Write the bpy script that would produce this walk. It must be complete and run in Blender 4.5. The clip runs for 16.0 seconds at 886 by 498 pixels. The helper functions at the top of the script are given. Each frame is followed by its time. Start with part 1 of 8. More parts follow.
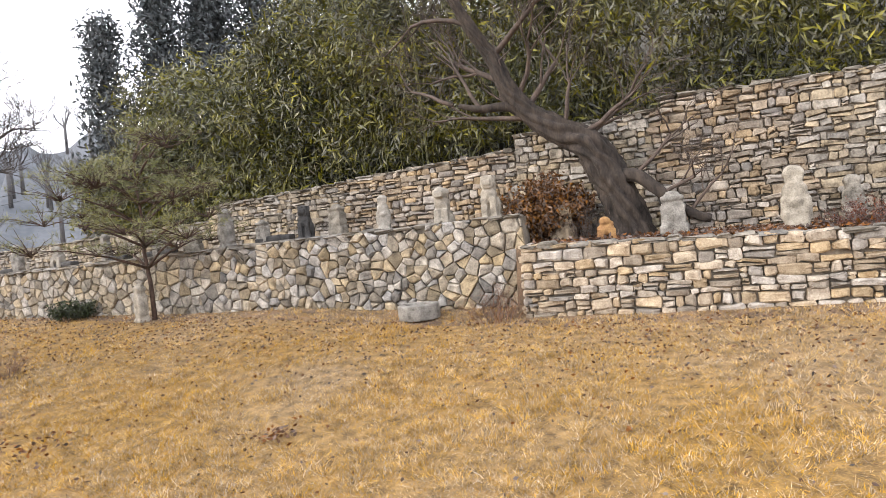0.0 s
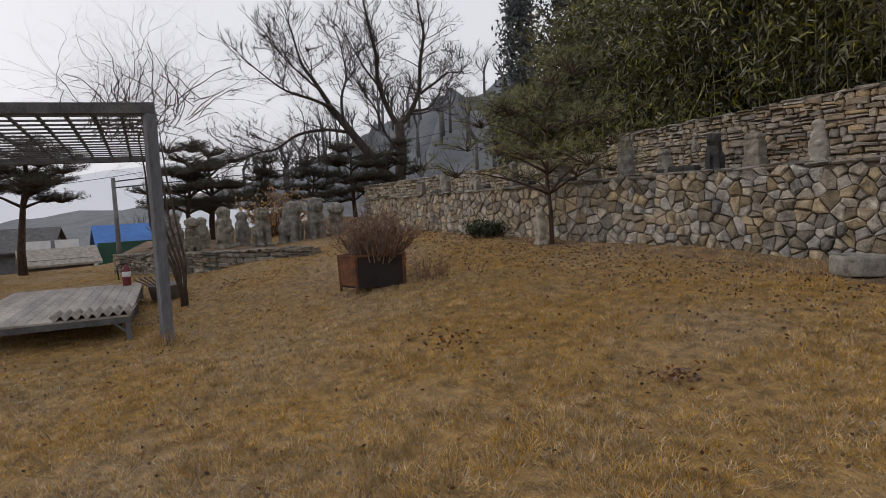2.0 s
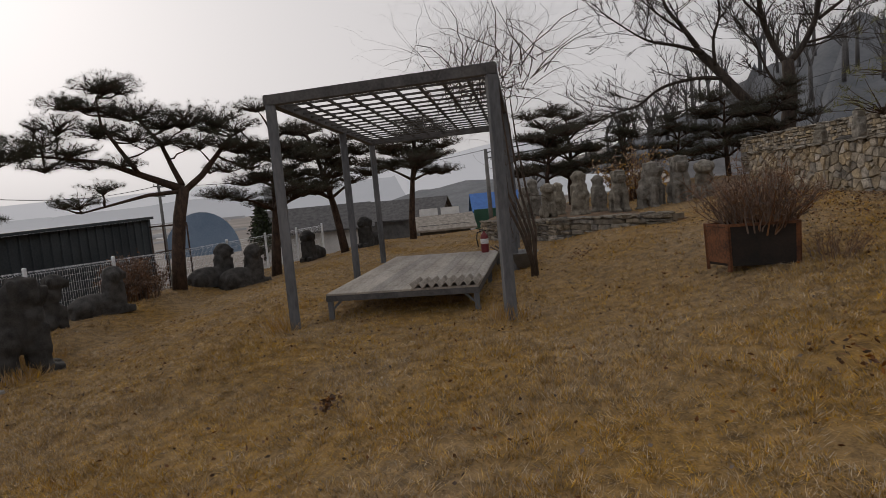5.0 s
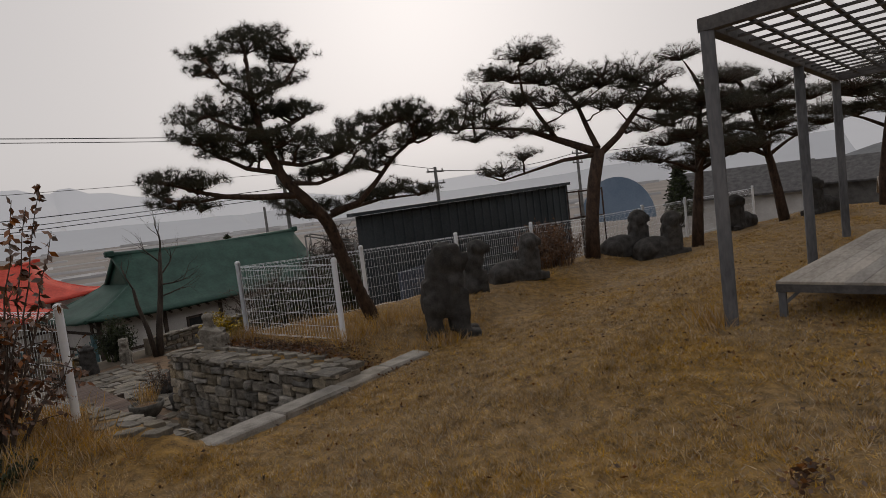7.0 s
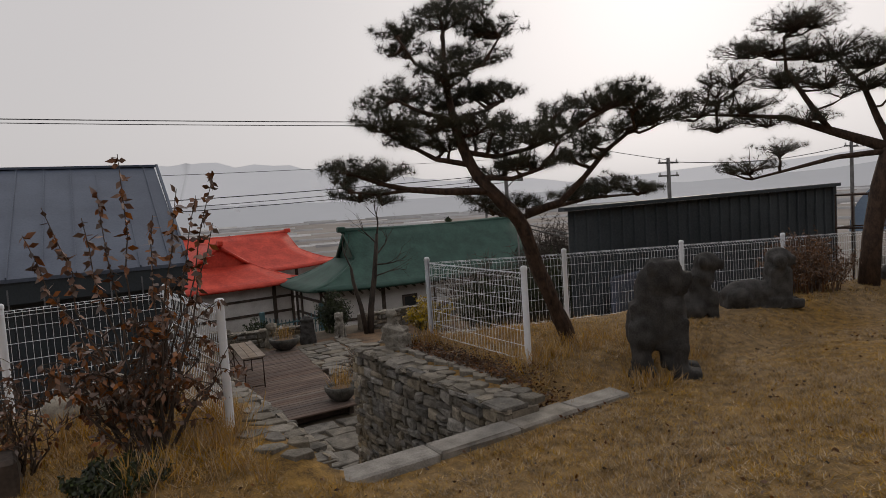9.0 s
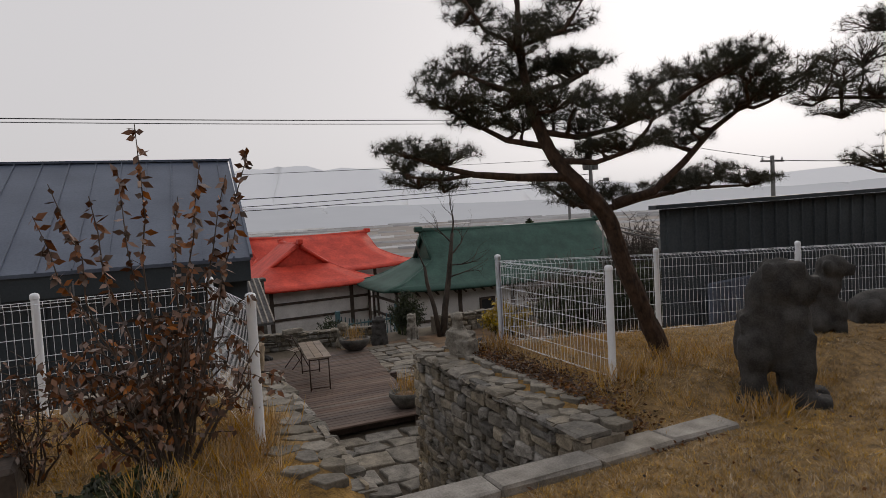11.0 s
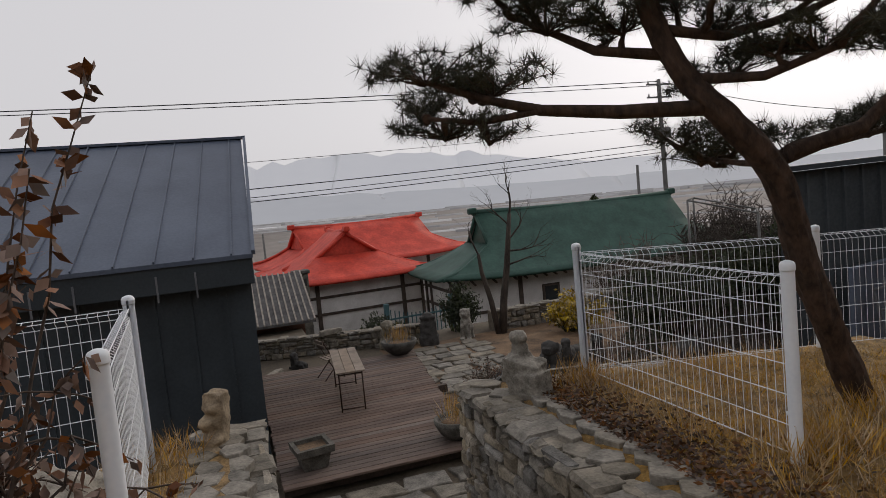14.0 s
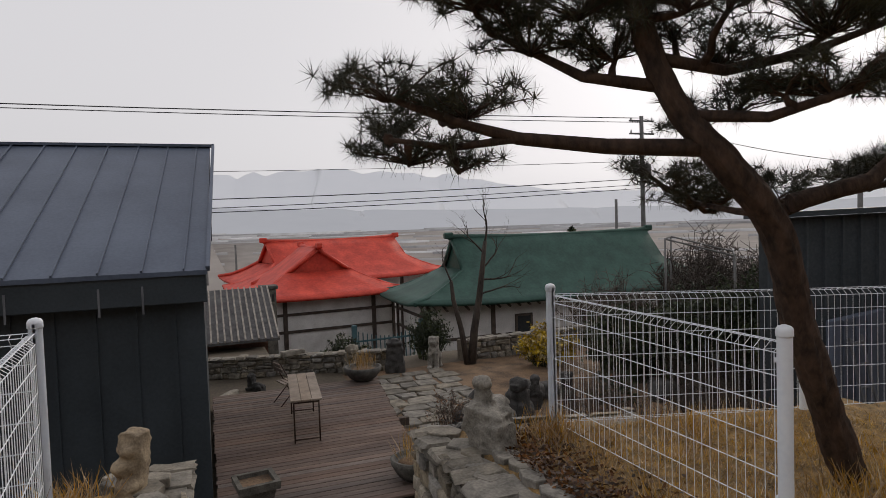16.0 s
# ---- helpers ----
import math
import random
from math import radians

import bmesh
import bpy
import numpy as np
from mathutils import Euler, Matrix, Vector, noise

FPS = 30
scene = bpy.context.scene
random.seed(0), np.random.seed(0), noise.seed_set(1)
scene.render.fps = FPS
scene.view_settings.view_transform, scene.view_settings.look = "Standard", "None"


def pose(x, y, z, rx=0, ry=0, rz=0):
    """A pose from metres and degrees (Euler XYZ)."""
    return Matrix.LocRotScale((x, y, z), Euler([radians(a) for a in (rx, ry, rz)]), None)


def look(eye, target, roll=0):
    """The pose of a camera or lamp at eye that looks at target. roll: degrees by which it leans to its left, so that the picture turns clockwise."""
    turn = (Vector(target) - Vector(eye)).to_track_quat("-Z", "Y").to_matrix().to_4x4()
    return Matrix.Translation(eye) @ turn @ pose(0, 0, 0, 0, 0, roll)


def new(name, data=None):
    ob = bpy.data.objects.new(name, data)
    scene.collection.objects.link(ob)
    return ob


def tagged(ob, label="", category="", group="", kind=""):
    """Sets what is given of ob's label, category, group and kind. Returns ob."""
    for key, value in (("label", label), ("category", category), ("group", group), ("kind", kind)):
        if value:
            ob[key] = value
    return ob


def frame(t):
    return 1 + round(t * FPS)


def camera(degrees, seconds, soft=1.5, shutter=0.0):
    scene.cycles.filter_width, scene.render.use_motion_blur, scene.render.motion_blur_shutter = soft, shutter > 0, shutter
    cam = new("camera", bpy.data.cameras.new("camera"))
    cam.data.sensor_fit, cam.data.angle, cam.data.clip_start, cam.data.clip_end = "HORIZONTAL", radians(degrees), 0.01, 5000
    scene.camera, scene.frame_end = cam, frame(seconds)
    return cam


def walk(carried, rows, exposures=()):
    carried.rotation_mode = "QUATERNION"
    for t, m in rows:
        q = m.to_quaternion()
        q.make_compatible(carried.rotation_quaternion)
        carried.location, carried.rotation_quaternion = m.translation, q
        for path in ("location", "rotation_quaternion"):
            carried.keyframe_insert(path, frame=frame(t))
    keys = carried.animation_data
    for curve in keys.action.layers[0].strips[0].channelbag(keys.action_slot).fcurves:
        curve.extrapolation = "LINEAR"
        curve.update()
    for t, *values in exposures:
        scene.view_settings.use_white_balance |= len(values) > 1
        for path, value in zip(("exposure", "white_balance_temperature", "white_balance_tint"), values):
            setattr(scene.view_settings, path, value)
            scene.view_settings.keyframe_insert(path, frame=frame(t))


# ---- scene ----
cam = camera(70.8, 16.0, 0.7)
PATH = [
    (0, (-2.792, 2.447, 1.697), (-3.6, 4.276, 1.647), -5.9),
    (0.5, (-2.881, 2.556, 1.622), (-4.021, 4.198, 1.565), -6.1),
    (1, (-3.002, 2.627, 1.601), (-4.418, 4.036, 1.514), -5.8),
    (1.5, (-3.154, 2.639, 1.558), (-4.75, 3.837, 1.431), -4.5),
    (2, (-3.222, 2.644, 1.565), (-4.92, 3.691, 1.418), -2.8),
    (2.5, (-3.356, 2.616, 1.574), (-5.127, 3.535, 1.439), -2.1),
    (3, (-3.541, 2.683, 1.577), (-5.401, 3.401, 1.428), -2.9),
    (3.2, (-3.634, 2.735, 1.577), (-5.533, 3.347, 1.438), -3.2),
    (5.5, (-4.621, 3.164, 1.535), (-6.585, 2.822, 1.37), -6.1),
    (6, (-5.018, 3.034, 1.56), (-6.865, 2.279, 1.428), -6.6),
    (6.5, (-5.514, 2.743, 1.541), (-7.183, 1.657, 1.358), -6.9),
    (7, (-5.822, 2.545, 1.515), (-7.392, 1.316, 1.36), -6.9),
    (7.5, (-6.2, 2.449, 1.527), (-7.636, 1.061, 1.415), -4.7),
    (8, (-6.567, 2.261, 1.517), (-7.832, 0.72, 1.363), -5.4),
    (8.5, (-6.699, 2.091, 1.577), (-7.853, 0.463, 1.444), -5.9),
    (9, (-6.978, 1.837, 1.662), (-8.025, 0.139, 1.529), -3.8),
    (9.5, (-7.226, 1.896, 1.636), (-8.096, 0.097, 1.547), -2.7),
    (9.7, (-7.244, 1.886, 1.63), (-8.069, 0.067, 1.53), -3.6),
    (11.8, (-7.874, 0.518, 1.44), (-8.668, -1.315, 1.332), -2.5),
    (12, (-7.944, 0.408, 1.439), (-8.688, -1.445, 1.329), -3.0),
    (12.5, (-8.114, -0.066, 1.434), (-8.915, -1.896, 1.343), -2.9),
    (13, (-8.356, -0.487, 1.421), (-9.157, -2.316, 1.303), -4.0),
    (13.5, (-8.499, -0.849, 1.41), (-9.154, -2.734, 1.281), -4.7),
    (14, (-8.694, -1.247, 1.422), (-9.332, -3.136, 1.273), -5.5),
    (14.5, (-8.888, -1.498, 1.428), (-9.501, -3.396, 1.283), -2.0),
    (15, (-8.954, -1.622, 1.448), (-9.641, -3.493, 1.277), -1.2),
    (15.5, (-8.956, -1.657, 1.471), (-9.671, -3.52, 1.334), -1.6),
    (16, (-8.947, -1.651, 1.48), (-9.66, -3.517, 1.395), -1.9),
]

EXPOSURE = [(0, 0.75, 6150, 10), (1.0, -0.05, 6200, 10), (1.5, -0.75, 6200, 10), (2.0, -0.95, 6250, 10), (3.0, -1.05, 6300, 10), (5.5, -1.5, 6650, 10), (7, -1.56, 6700, 10), (9, -1.4, 6650, 10), (12, -1.2, 6500, 10), (14.5, -1.18, 6450, 10), (16, -1.12, 6450, 10)]
walk(cam, [(t, look(eye, target, roll)) for t, eye, target, roll in PATH], EXPOSURE)

# ---- world and sun: a low sun behind winter haze ----
SUN_AZ, SUN_EL = math.radians(128), math.radians(21)
world = bpy.data.worlds.new("winter_haze")
scene.world = world
world.use_nodes = True
wn = world.node_tree
wn.nodes.clear()
sky = wn.nodes.new("ShaderNodeTexSky")
sky.sky_type, sky.sun_disc = "NISHITA", False
sky.sun_elevation, sky.sun_rotation = SUN_EL, -SUN_AZ
sky.air_density, sky.dust_density, sky.ozone_density, sky.altitude = 1.0, 7.0, 1.0, 50
veil = wn.nodes.new("ShaderNodeHueSaturation")
veil.inputs["Saturation"].default_value = 0.30
even = wn.nodes.new("ShaderNodeGamma")
even.inputs[1].default_value = 0.42
tint = wn.nodes.new("ShaderNodeMix")
tint.data_type, tint.blend_type = "RGBA", "MULTIPLY"
tint.inputs[0].default_value = 1.0
tint.inputs[7].default_value = (4.7, 4.5, 4.5, 1)
haze = wn.nodes.new("ShaderNodeMix")
haze.data_type = "RGBA"
haze.inputs[0].default_value = 0.64
haze.inputs[7].default_value = (11.3, 11.1, 11.45, 1)
bg = wn.nodes.new("ShaderNodeBackground")
bg.inputs["Strength"].default_value = 0.15
wo = wn.nodes.new("ShaderNodeOutputWorld")
wn.links.new(sky.outputs[0], veil.inputs["Color"])
wn.links.new(veil.outputs[0], even.inputs[0])
wn.links.new(even.outputs[0], tint.inputs[6])
wn.links.new(tint.outputs[2], haze.inputs[6])
wn.links.new(haze.outputs[2], bg.inputs[0])
wn.links.new(bg.outputs[0], wo.inputs[0])
sun = new("sun", bpy.data.lights.new("sun", "SUN"))
sun.data.energy, sun.data.angle, sun.data.color = 1.5, math.radians(10), (1.0, 0.88, 0.72)
sun_from = Vector((-math.sin(SUN_AZ) * math.cos(SUN_EL), math.cos(SUN_AZ) * math.cos(SUN_EL), math.sin(SUN_EL)))
sun.matrix_world = look(sun_from * 60, (0, 0, 0))

# ---- materials ----
def mat(name, dark, light, scale=3.0, rough=0.85, bump=0.25, grain=40.0, metal=0.0, vary=0.0, island=0.0, stretch=(1, 1, 1), detail=6.0, alpha_light=0.0):
    m = bpy.data.materials.new(name)
    m.use_nodes = True
    nt = m.node_tree
    n, ln = nt.nodes, nt.links
    p = n["Principled BSDF"]
    geo = n.new("ShaderNodeNewGeometry")
    mp = n.new("ShaderNodeMapping")
    mp.inputs["Scale"].default_value = stretch
    ln.new(geo.outputs["Position"], mp.inputs[0])
    big = n.new("ShaderNodeTexNoise")
    big.inputs["Scale"].default_value, big.inputs["Detail"].default_value = scale, detail
    fine = n.new("ShaderNodeTexNoise")
    fine.inputs["Scale"].default_value, fine.inputs["Detail"].default_value = grain, 4.0
    ln.new(mp.outputs[0], big.inputs["Vector"])
    ln.new(mp.outputs[0], fine.inputs["Vector"])
    mixf = n.new("ShaderNodeMath")
    mixf.operation = "MULTIPLY_ADD"
    mixf.inputs[1].default_value = 0.45
    ln.new(fine.outputs[0], mixf.inputs[0])
    half = n.new("ShaderNodeMath")
    half.operation = "MULTIPLY"
    half.inputs[1].default_value = 0.75
    ln.new(big.outputs[0], half.inputs[0])
    ln.new(half.outputs[0], mixf.inputs[2])
    ramp = n.new("ShaderNodeValToRGB")
    ramp.color_ramp.elements[0].position, ramp.color_ramp.elements[1].position = 0.42, 0.78
    ramp.color_ramp.elements[0].color = (*dark, 1)
    ramp.color_ramp.elements[1].color = (*light, 1)
    ln.new(mixf.outputs[0], ramp.inputs[0])
    col = ramp.outputs[0]
    for amount, out in ((vary, "obj"), (island, "isl")):
        if not amount:
            continue
        if out == "obj":
            src = n.new("ShaderNodeObjectInfo").outputs["Random"]
        else:
            src = geo.outputs["Random Per Island"]
        rng = n.new("ShaderNodeMapRange")
        rng.inputs["To Min"].default_value, rng.inputs["To Max"].default_value = 1 - amount, 1 + amount
        ln.new(src, rng.inputs[0])
        hs = n.new("ShaderNodeHueSaturation")
        ln.new(rng.outputs[0], hs.inputs["Value"])
        sat = n.new("ShaderNodeMath")
        sat.operation = "FRACT"
        mul = n.new("ShaderNodeMath")
        mul.operation = "MULTIPLY"
        mul.inputs[1].default_value = 7.31
        ln.new(src, mul.inputs[0])
        ln.new(mul.outputs[0], sat.inputs[0])
        rs = n.new("ShaderNodeMapRange")
        rs.inputs["To Min"].default_value, rs.inputs["To Max"].default_value = 1 - amount * 1.4, 1 + amount * 1.1
        ln.new(sat.outputs[0], rs.inputs[0])
        ln.new(rs.outputs[0], hs.inputs["Saturation"])
        ln.new(col, hs.inputs["Color"])
        col = hs.outputs[0]
    ln.new(col, p.inputs["Base Color"])
    p.inputs["Roughness"].default_value, p.inputs["Metallic"].default_value = rough, metal
    if bump:
        b = n.new("ShaderNodeBump")
        b.inputs["Strength"].default_value, b.inputs["Distance"].default_value = bump, 0.02
        ln.new(mixf.outputs[0], b.inputs["Height"])
        ln.new(b.outputs[0], p.inputs["Normal"])
    return m


M_SOIL = mat("lawn_soil", (0.085, 0.050, 0.016), (0.36, 0.215, 0.066), 9.0, 0.95, 0.9, 60)
M_GRASS = mat("dry_grass", (0.215, 0.128, 0.036), (0.64, 0.408, 0.128), 6.0, 0.75, 0.0, 26, island=0.38)


def patchy(m, scale, dull, rich):
    """Broad bleached and warm patches over a material's colour."""
    n, ln = m.node_tree.nodes, m.node_tree.links
    p = n["Principled BSDF"]
    src = p.inputs["Base Color"].links[0].from_socket
    tex = n.new("ShaderNodeTexNoise")
    tex.inputs["Scale"].default_value, tex.inputs["Detail"].default_value = scale, 3.0
    geo = n.new("ShaderNodeNewGeometry")
    ln.new(geo.outputs["Position"], tex.inputs["Vector"])
    rng = n.new("ShaderNodeMapRange")
    rng.inputs["From Min"].default_value, rng.inputs["From Max"].default_value = 0.36, 0.64
    rng.inputs["To Min"].default_value, rng.inputs["To Max"].default_value = dull, rich
    ln.new(tex.outputs[0], rng.inputs[0])
    hs = n.new("ShaderNodeHueSaturation")
    ln.new(rng.outputs[0], hs.inputs["Saturation"])
    ln.new(src, hs.inputs["Color"])
    ln.new(hs.outputs[0], p.inputs["Base Color"])


patchy(M_GRASS, 0.55, 0.86, 1.06)
patchy(M_SOIL, 0.55, 0.86, 1.06)
M_STRAW = mat("straw", (0.34, 0.20, 0.065), (0.60, 0.40, 0.155), 2.0, 0.8, 0.0, 8, island=0.35)
M_LEAF = mat("fallen_leaf", (0.045, 0.022, 0.012), (0.20, 0.095, 0.042), 3.0, 0.8, 0.0, 20, island=0.45)
M_BED = mat("leafy_soil", (0.06, 0.04, 0.025), (0.24, 0.15, 0.085), 2.5, 0.95, 0.8, 35)
M_YARD = mat("yard_soil", (0.06, 0.047, 0.034), (0.15, 0.12, 0.085), 0.8, 0.95, 0.5, 20)
# haze over the far fields is mixed into this colour and a weak emission
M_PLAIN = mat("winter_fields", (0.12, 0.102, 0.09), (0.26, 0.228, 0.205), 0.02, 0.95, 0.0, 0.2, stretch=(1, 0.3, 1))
M_STONE_L = mat("field_stone", (0.10, 0.083, 0.062), (0.46, 0.395, 0.30), 9.0, 0.9, 0.8, 60, vary=0.48)
M_STONE_W = mat("warm_wall_stone", (0.20, 0.15, 0.10), (0.49, 0.41, 0.305), 9.0, 0.9, 0.7, 60, vary=0.36)
M_STONE_G = mat("grey_wall_stone", (0.095, 0.084, 0.068), (0.33, 0.295, 0.245), 9.0, 0.9, 0.75, 60, vary=0.38)
M_STONE_LI = mat("joined_wall_stone", (0.12, 0.098, 0.072), (0.45, 0.385, 0.29), 9.0, 0.9, 0.5, 40, island=0.36)
M_STONE_U = mat("brown_wall_stone", (0.15, 0.115, 0.08), (0.44, 0.36, 0.265), 6.0, 0.9, 0.5, 40, vary=0.38)
M_MORTAR = mat("wall_mortar", (0.13, 0.11, 0.085), (0.29, 0.245, 0.19), 8.0, 0.95, 0.6, 50)
M_STATUE = mat("carved_granite", (0.10, 0.088, 0.07), (0.33, 0.30, 0.25), 9.0, 0.9, 0.5, 60, vary=0.22)
M_STATUE_P = mat("pale_granite", (0.17, 0.15, 0.12), (0.42, 0.38, 0.315), 9.0, 0.9, 0.4, 60, vary=0.12)
M_STATUE_D = mat("dark_granite", (0.022, 0.021, 0.02), (0.085, 0.08, 0.076), 7.0, 0.9, 0.5, 60, vary=0.2)
M_STATUE_O = mat("ochre_grey_stone", (0.16, 0.12, 0.08), (0.42, 0.33, 0.22), 9.0, 0.9, 0.6, 60)
M_STATUE_R = mat("ochre_stone", (0.20, 0.10, 0.04), (0.45, 0.26, 0.10), 7.0, 0.9, 0.4, 60)
M_COPING = mat("granite_kerb", (0.16, 0.145, 0.125), (0.37, 0.34, 0.30), 5.0, 0.9, 0.45, 70, vary=0.15)
M_BARK = mat("grey_bark", (0.022, 0.017, 0.014), (0.09, 0.07, 0.056), 6.0, 0.95, 0.9, 30, stretch=(1, 1, 0.3))
M_PBARK = mat("pine_bark", (0.028, 0.019, 0.014), (0.105, 0.064, 0.045), 12.0, 0.95, 1.0, 40, stretch=(1, 1, 0.5))
M_TWIG = mat("bare_twig", (0.045, 0.035, 0.03), (0.13, 0.095, 0.075), 6.0, 0.9, 0.0, 30)
M_NEEDLE = mat("pine_needles", (0.019, 0.022, 0.012), (0.066, 0.062, 0.030), 2.0, 0.6, 0.0, 10, island=0.35)
M_NEEDLE_Y = mat("young_pine_needles", (0.10, 0.11, 0.035), (0.27, 0.26, 0.10), 2.0, 0.6, 0.0, 10, island=0.35)
M_BAMBOO = mat("bamboo_leaf", (0.026, 0.032, 0.008), (0.22, 0.20, 0.052), 0.9, 0.55, 0.0, 5, island=0.5)
# conifer foliage greyed and paled: distance haze put into the colour
M_CONIFER_HAZED = mat("far_conifer", (0.05, 0.058, 0.06), (0.125, 0.135, 0.135), 1.0, 0.8, 0.0, 6, island=0.4)
M_DRYSHRUB = mat("dry_shrub", (0.10, 0.055, 0.035), (0.28, 0.17, 0.11), 3.0, 0.85, 0.0, 10, island=0.35)
M_RUSTCON = mat("rusty_conifer", (0.07, 0.03, 0.010), (0.24, 0.115, 0.036), 3.0, 0.8, 0.0, 10, island=0.4)
M_REDLEAF = mat("withered_leaf", (0.05, 0.022, 0.016), (0.19, 0.085, 0.055), 3.0, 0.7, 0.0, 10, island=0.45)
M_WITHER = mat("curled_brown_leaf", (0.09, 0.042, 0.026), (0.30, 0.155, 0.09), 3.0, 0.7, 0.0, 10, island=0.45)
M_LBARK = mat("gnarled_dark_bark", (0.014, 0.011, 0.009), (0.07, 0.053, 0.041), 9.0, 0.95, 1.0, 40, stretch=(1, 1, 0.35))
M_YELLOW = mat("golden_cypress", (0.25, 0.17, 0.02), (0.60, 0.43, 0.06), 2.0, 0.7, 0.0, 10, island=0.3)
M_GREENB = mat("evergreen_bush", (0.015, 0.022, 0.010), (0.06, 0.075, 0.03), 2.0, 0.7, 0.0, 10, island=0.4)
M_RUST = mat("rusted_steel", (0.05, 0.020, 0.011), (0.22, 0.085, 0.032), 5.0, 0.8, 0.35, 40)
# same rusted steel, darkened to imitate the planter's backlit sides
M_RUST_SHADED = mat("rusted_steel_shade_tone", (0.008, 0.006, 0.005), (0.025, 0.015, 0.010), 5.0, 0.8, 0.3, 40)
M_PERG = mat("weathered_grey_wood", (0.075, 0.08, 0.09), (0.185, 0.19, 0.205), 4.0, 0.8, 0.4, 30, stretch=(1, 1, 0.25))
M_BEAM = mat("dark_grey_wood", (0.05, 0.048, 0.05), (0.13, 0.125, 0.125), 4.0, 0.8, 0.4, 30)
M_PLANK = mat("sun_bleached_plank", (0.24, 0.215, 0.185), (0.48, 0.44, 0.39), 3.0, 0.85, 0.4, 26, vary=0.14, stretch=(0.25, 1, 1))
M_SLATE = mat("cement_slate", (0.20, 0.175, 0.15), (0.42, 0.38, 0.33), 6.0, 0.95, 0.4, 50)
M_RED = mat("red_enamel", (0.13, 0.018, 0.022), (0.22, 0.035, 0.04), 5.0, 0.4, 0.05, 50)
M_WHITE = mat("white_paint", (0.62, 0.62, 0.62), (0.80, 0.80, 0.79), 3.0, 0.55, 0.05, 40)
M_FENCE = mat("white_coated_wire", (0.80, 0.84, 0.90), (0.90, 0.93, 0.97), 3.0, 0.4, 0.0, 40)
M_BLACK = mat("black_rubber", (0.012, 0.012, 0.012), (0.03, 0.03, 0.03), 5.0, 0.6, 0.1, 50)
M_SHEDW = mat("charcoal_cladding", (0.019, 0.027, 0.034), (0.040, 0.052, 0.063), 1.2, 0.55, 0.1, 30)
M_SHEDR = mat("blue_grey_roof_sheet", (0.068, 0.085, 0.125), (0.11, 0.135, 0.185), 1.0, 0.5, 0.08, 25, metal=0.2)
M_REDROOF = mat("red_painted_roof", (0.42, 0.030, 0.016), (0.70, 0.075, 0.04), 1.6, 0.65, 0.4, 9)
M_GREENROOF = mat("green_painted_roof", (0.013, 0.050, 0.038), (0.034, 0.095, 0.072), 1.6, 0.65, 0.4, 9)
M_PLASTER = mat("white_plaster", (0.50, 0.48, 0.46), (0.74, 0.72, 0.70), 1.5, 0.9, 0.2, 25)
M_TIMBER = mat("dark_timber", (0.035, 0.026, 0.022), (0.10, 0.075, 0.06), 4.0, 0.85, 0.3, 30)
M_DECK = mat("brown_deck_board", (0.065, 0.042, 0.033), (0.175, 0.12, 0.095), 2.0, 0.8, 0.35, 24, vary=0.22, stretch=(0.25, 1, 1))
M_TABLE = mat("worn_table_board", (0.17, 0.13, 0.10), (0.36, 0.29, 0.23), 3.0, 0.8, 0.3, 30, vary=0.12)
M_IRON = mat("rusty_iron", (0.025, 0.016, 0.012), (0.09, 0.05, 0.035), 8.0, 0.7, 0.2, 50, metal=0.3)
M_POT = mat("stone_pot", (0.045, 0.042, 0.036), (0.16, 0.15, 0.13), 7.0, 0.9, 0.4, 50, vary=0.2)
M_FLAG = mat("flagstone", (0.09, 0.08, 0.065), (0.28, 0.25, 0.205), 6.0, 0.9, 0.4, 40, vary=0.22)
M_TEAL = mat("teal_gate_paint", (0.03, 0.085, 0.10), (0.07, 0.15, 0.17), 3.0, 0.6, 0.1, 40)
M_DARKB = mat("dark_warehouse_sheet", (0.045, 0.054, 0.062), (0.085, 0.098, 0.108), 0.8, 0.6, 0.1, 20)
M_BLUE = mat("blue_tarpaulin", (0.02, 0.09, 0.32), (0.04, 0.17, 0.50), 0.8, 0.5, 0.2, 6)
M_NET = mat("green_net", (0.015, 0.06, 0.04), (0.035, 0.11, 0.075), 1.0, 0.8, 0.2, 40)
M_POLY = mat("greenhouse_film", (0.55, 0.58, 0.62), (0.75, 0.78, 0.80), 0.6, 0.4, 0.05, 10)
M_POLYB = mat("blue_greenhouse_end", (0.16, 0.23, 0.33), (0.24, 0.32, 0.43), 0.6, 0.6, 0.05, 10)
M_CONC = mat("concrete_pole", (0.10, 0.098, 0.095), (0.20, 0.195, 0.19), 3.0, 0.9, 0.2, 30)
M_WIRE = mat("black_cable", (0.02, 0.02, 0.022), (0.035, 0.035, 0.037), 3.0, 0.7, 0.0, 30)
M_ROOFT = mat("grey_roof", (0.10, 0.10, 0.105), (0.22, 0.22, 0.225), 0.8, 0.8, 0.2, 12)
# blue-grey of distance haze is painted into the wooded hill
M_FOREST = mat("haze_tinted_forest", (0.06, 0.066, 0.075), (0.13, 0.135, 0.145), 0.25, 0.95, 0.0, 1.5)
# both hill colours have the distance haze mixed in
M_HILLN = mat("haze_tinted_near_hill", (0.20, 0.21, 0.235), (0.24, 0.25, 0.275), 0.003, 1.0, 0.0, 0.02)
M_HILLF = mat("haze_tinted_far_hill", (0.28, 0.285, 0.31), (0.31, 0.315, 0.335), 0.003, 1.0, 0.0, 0.02)
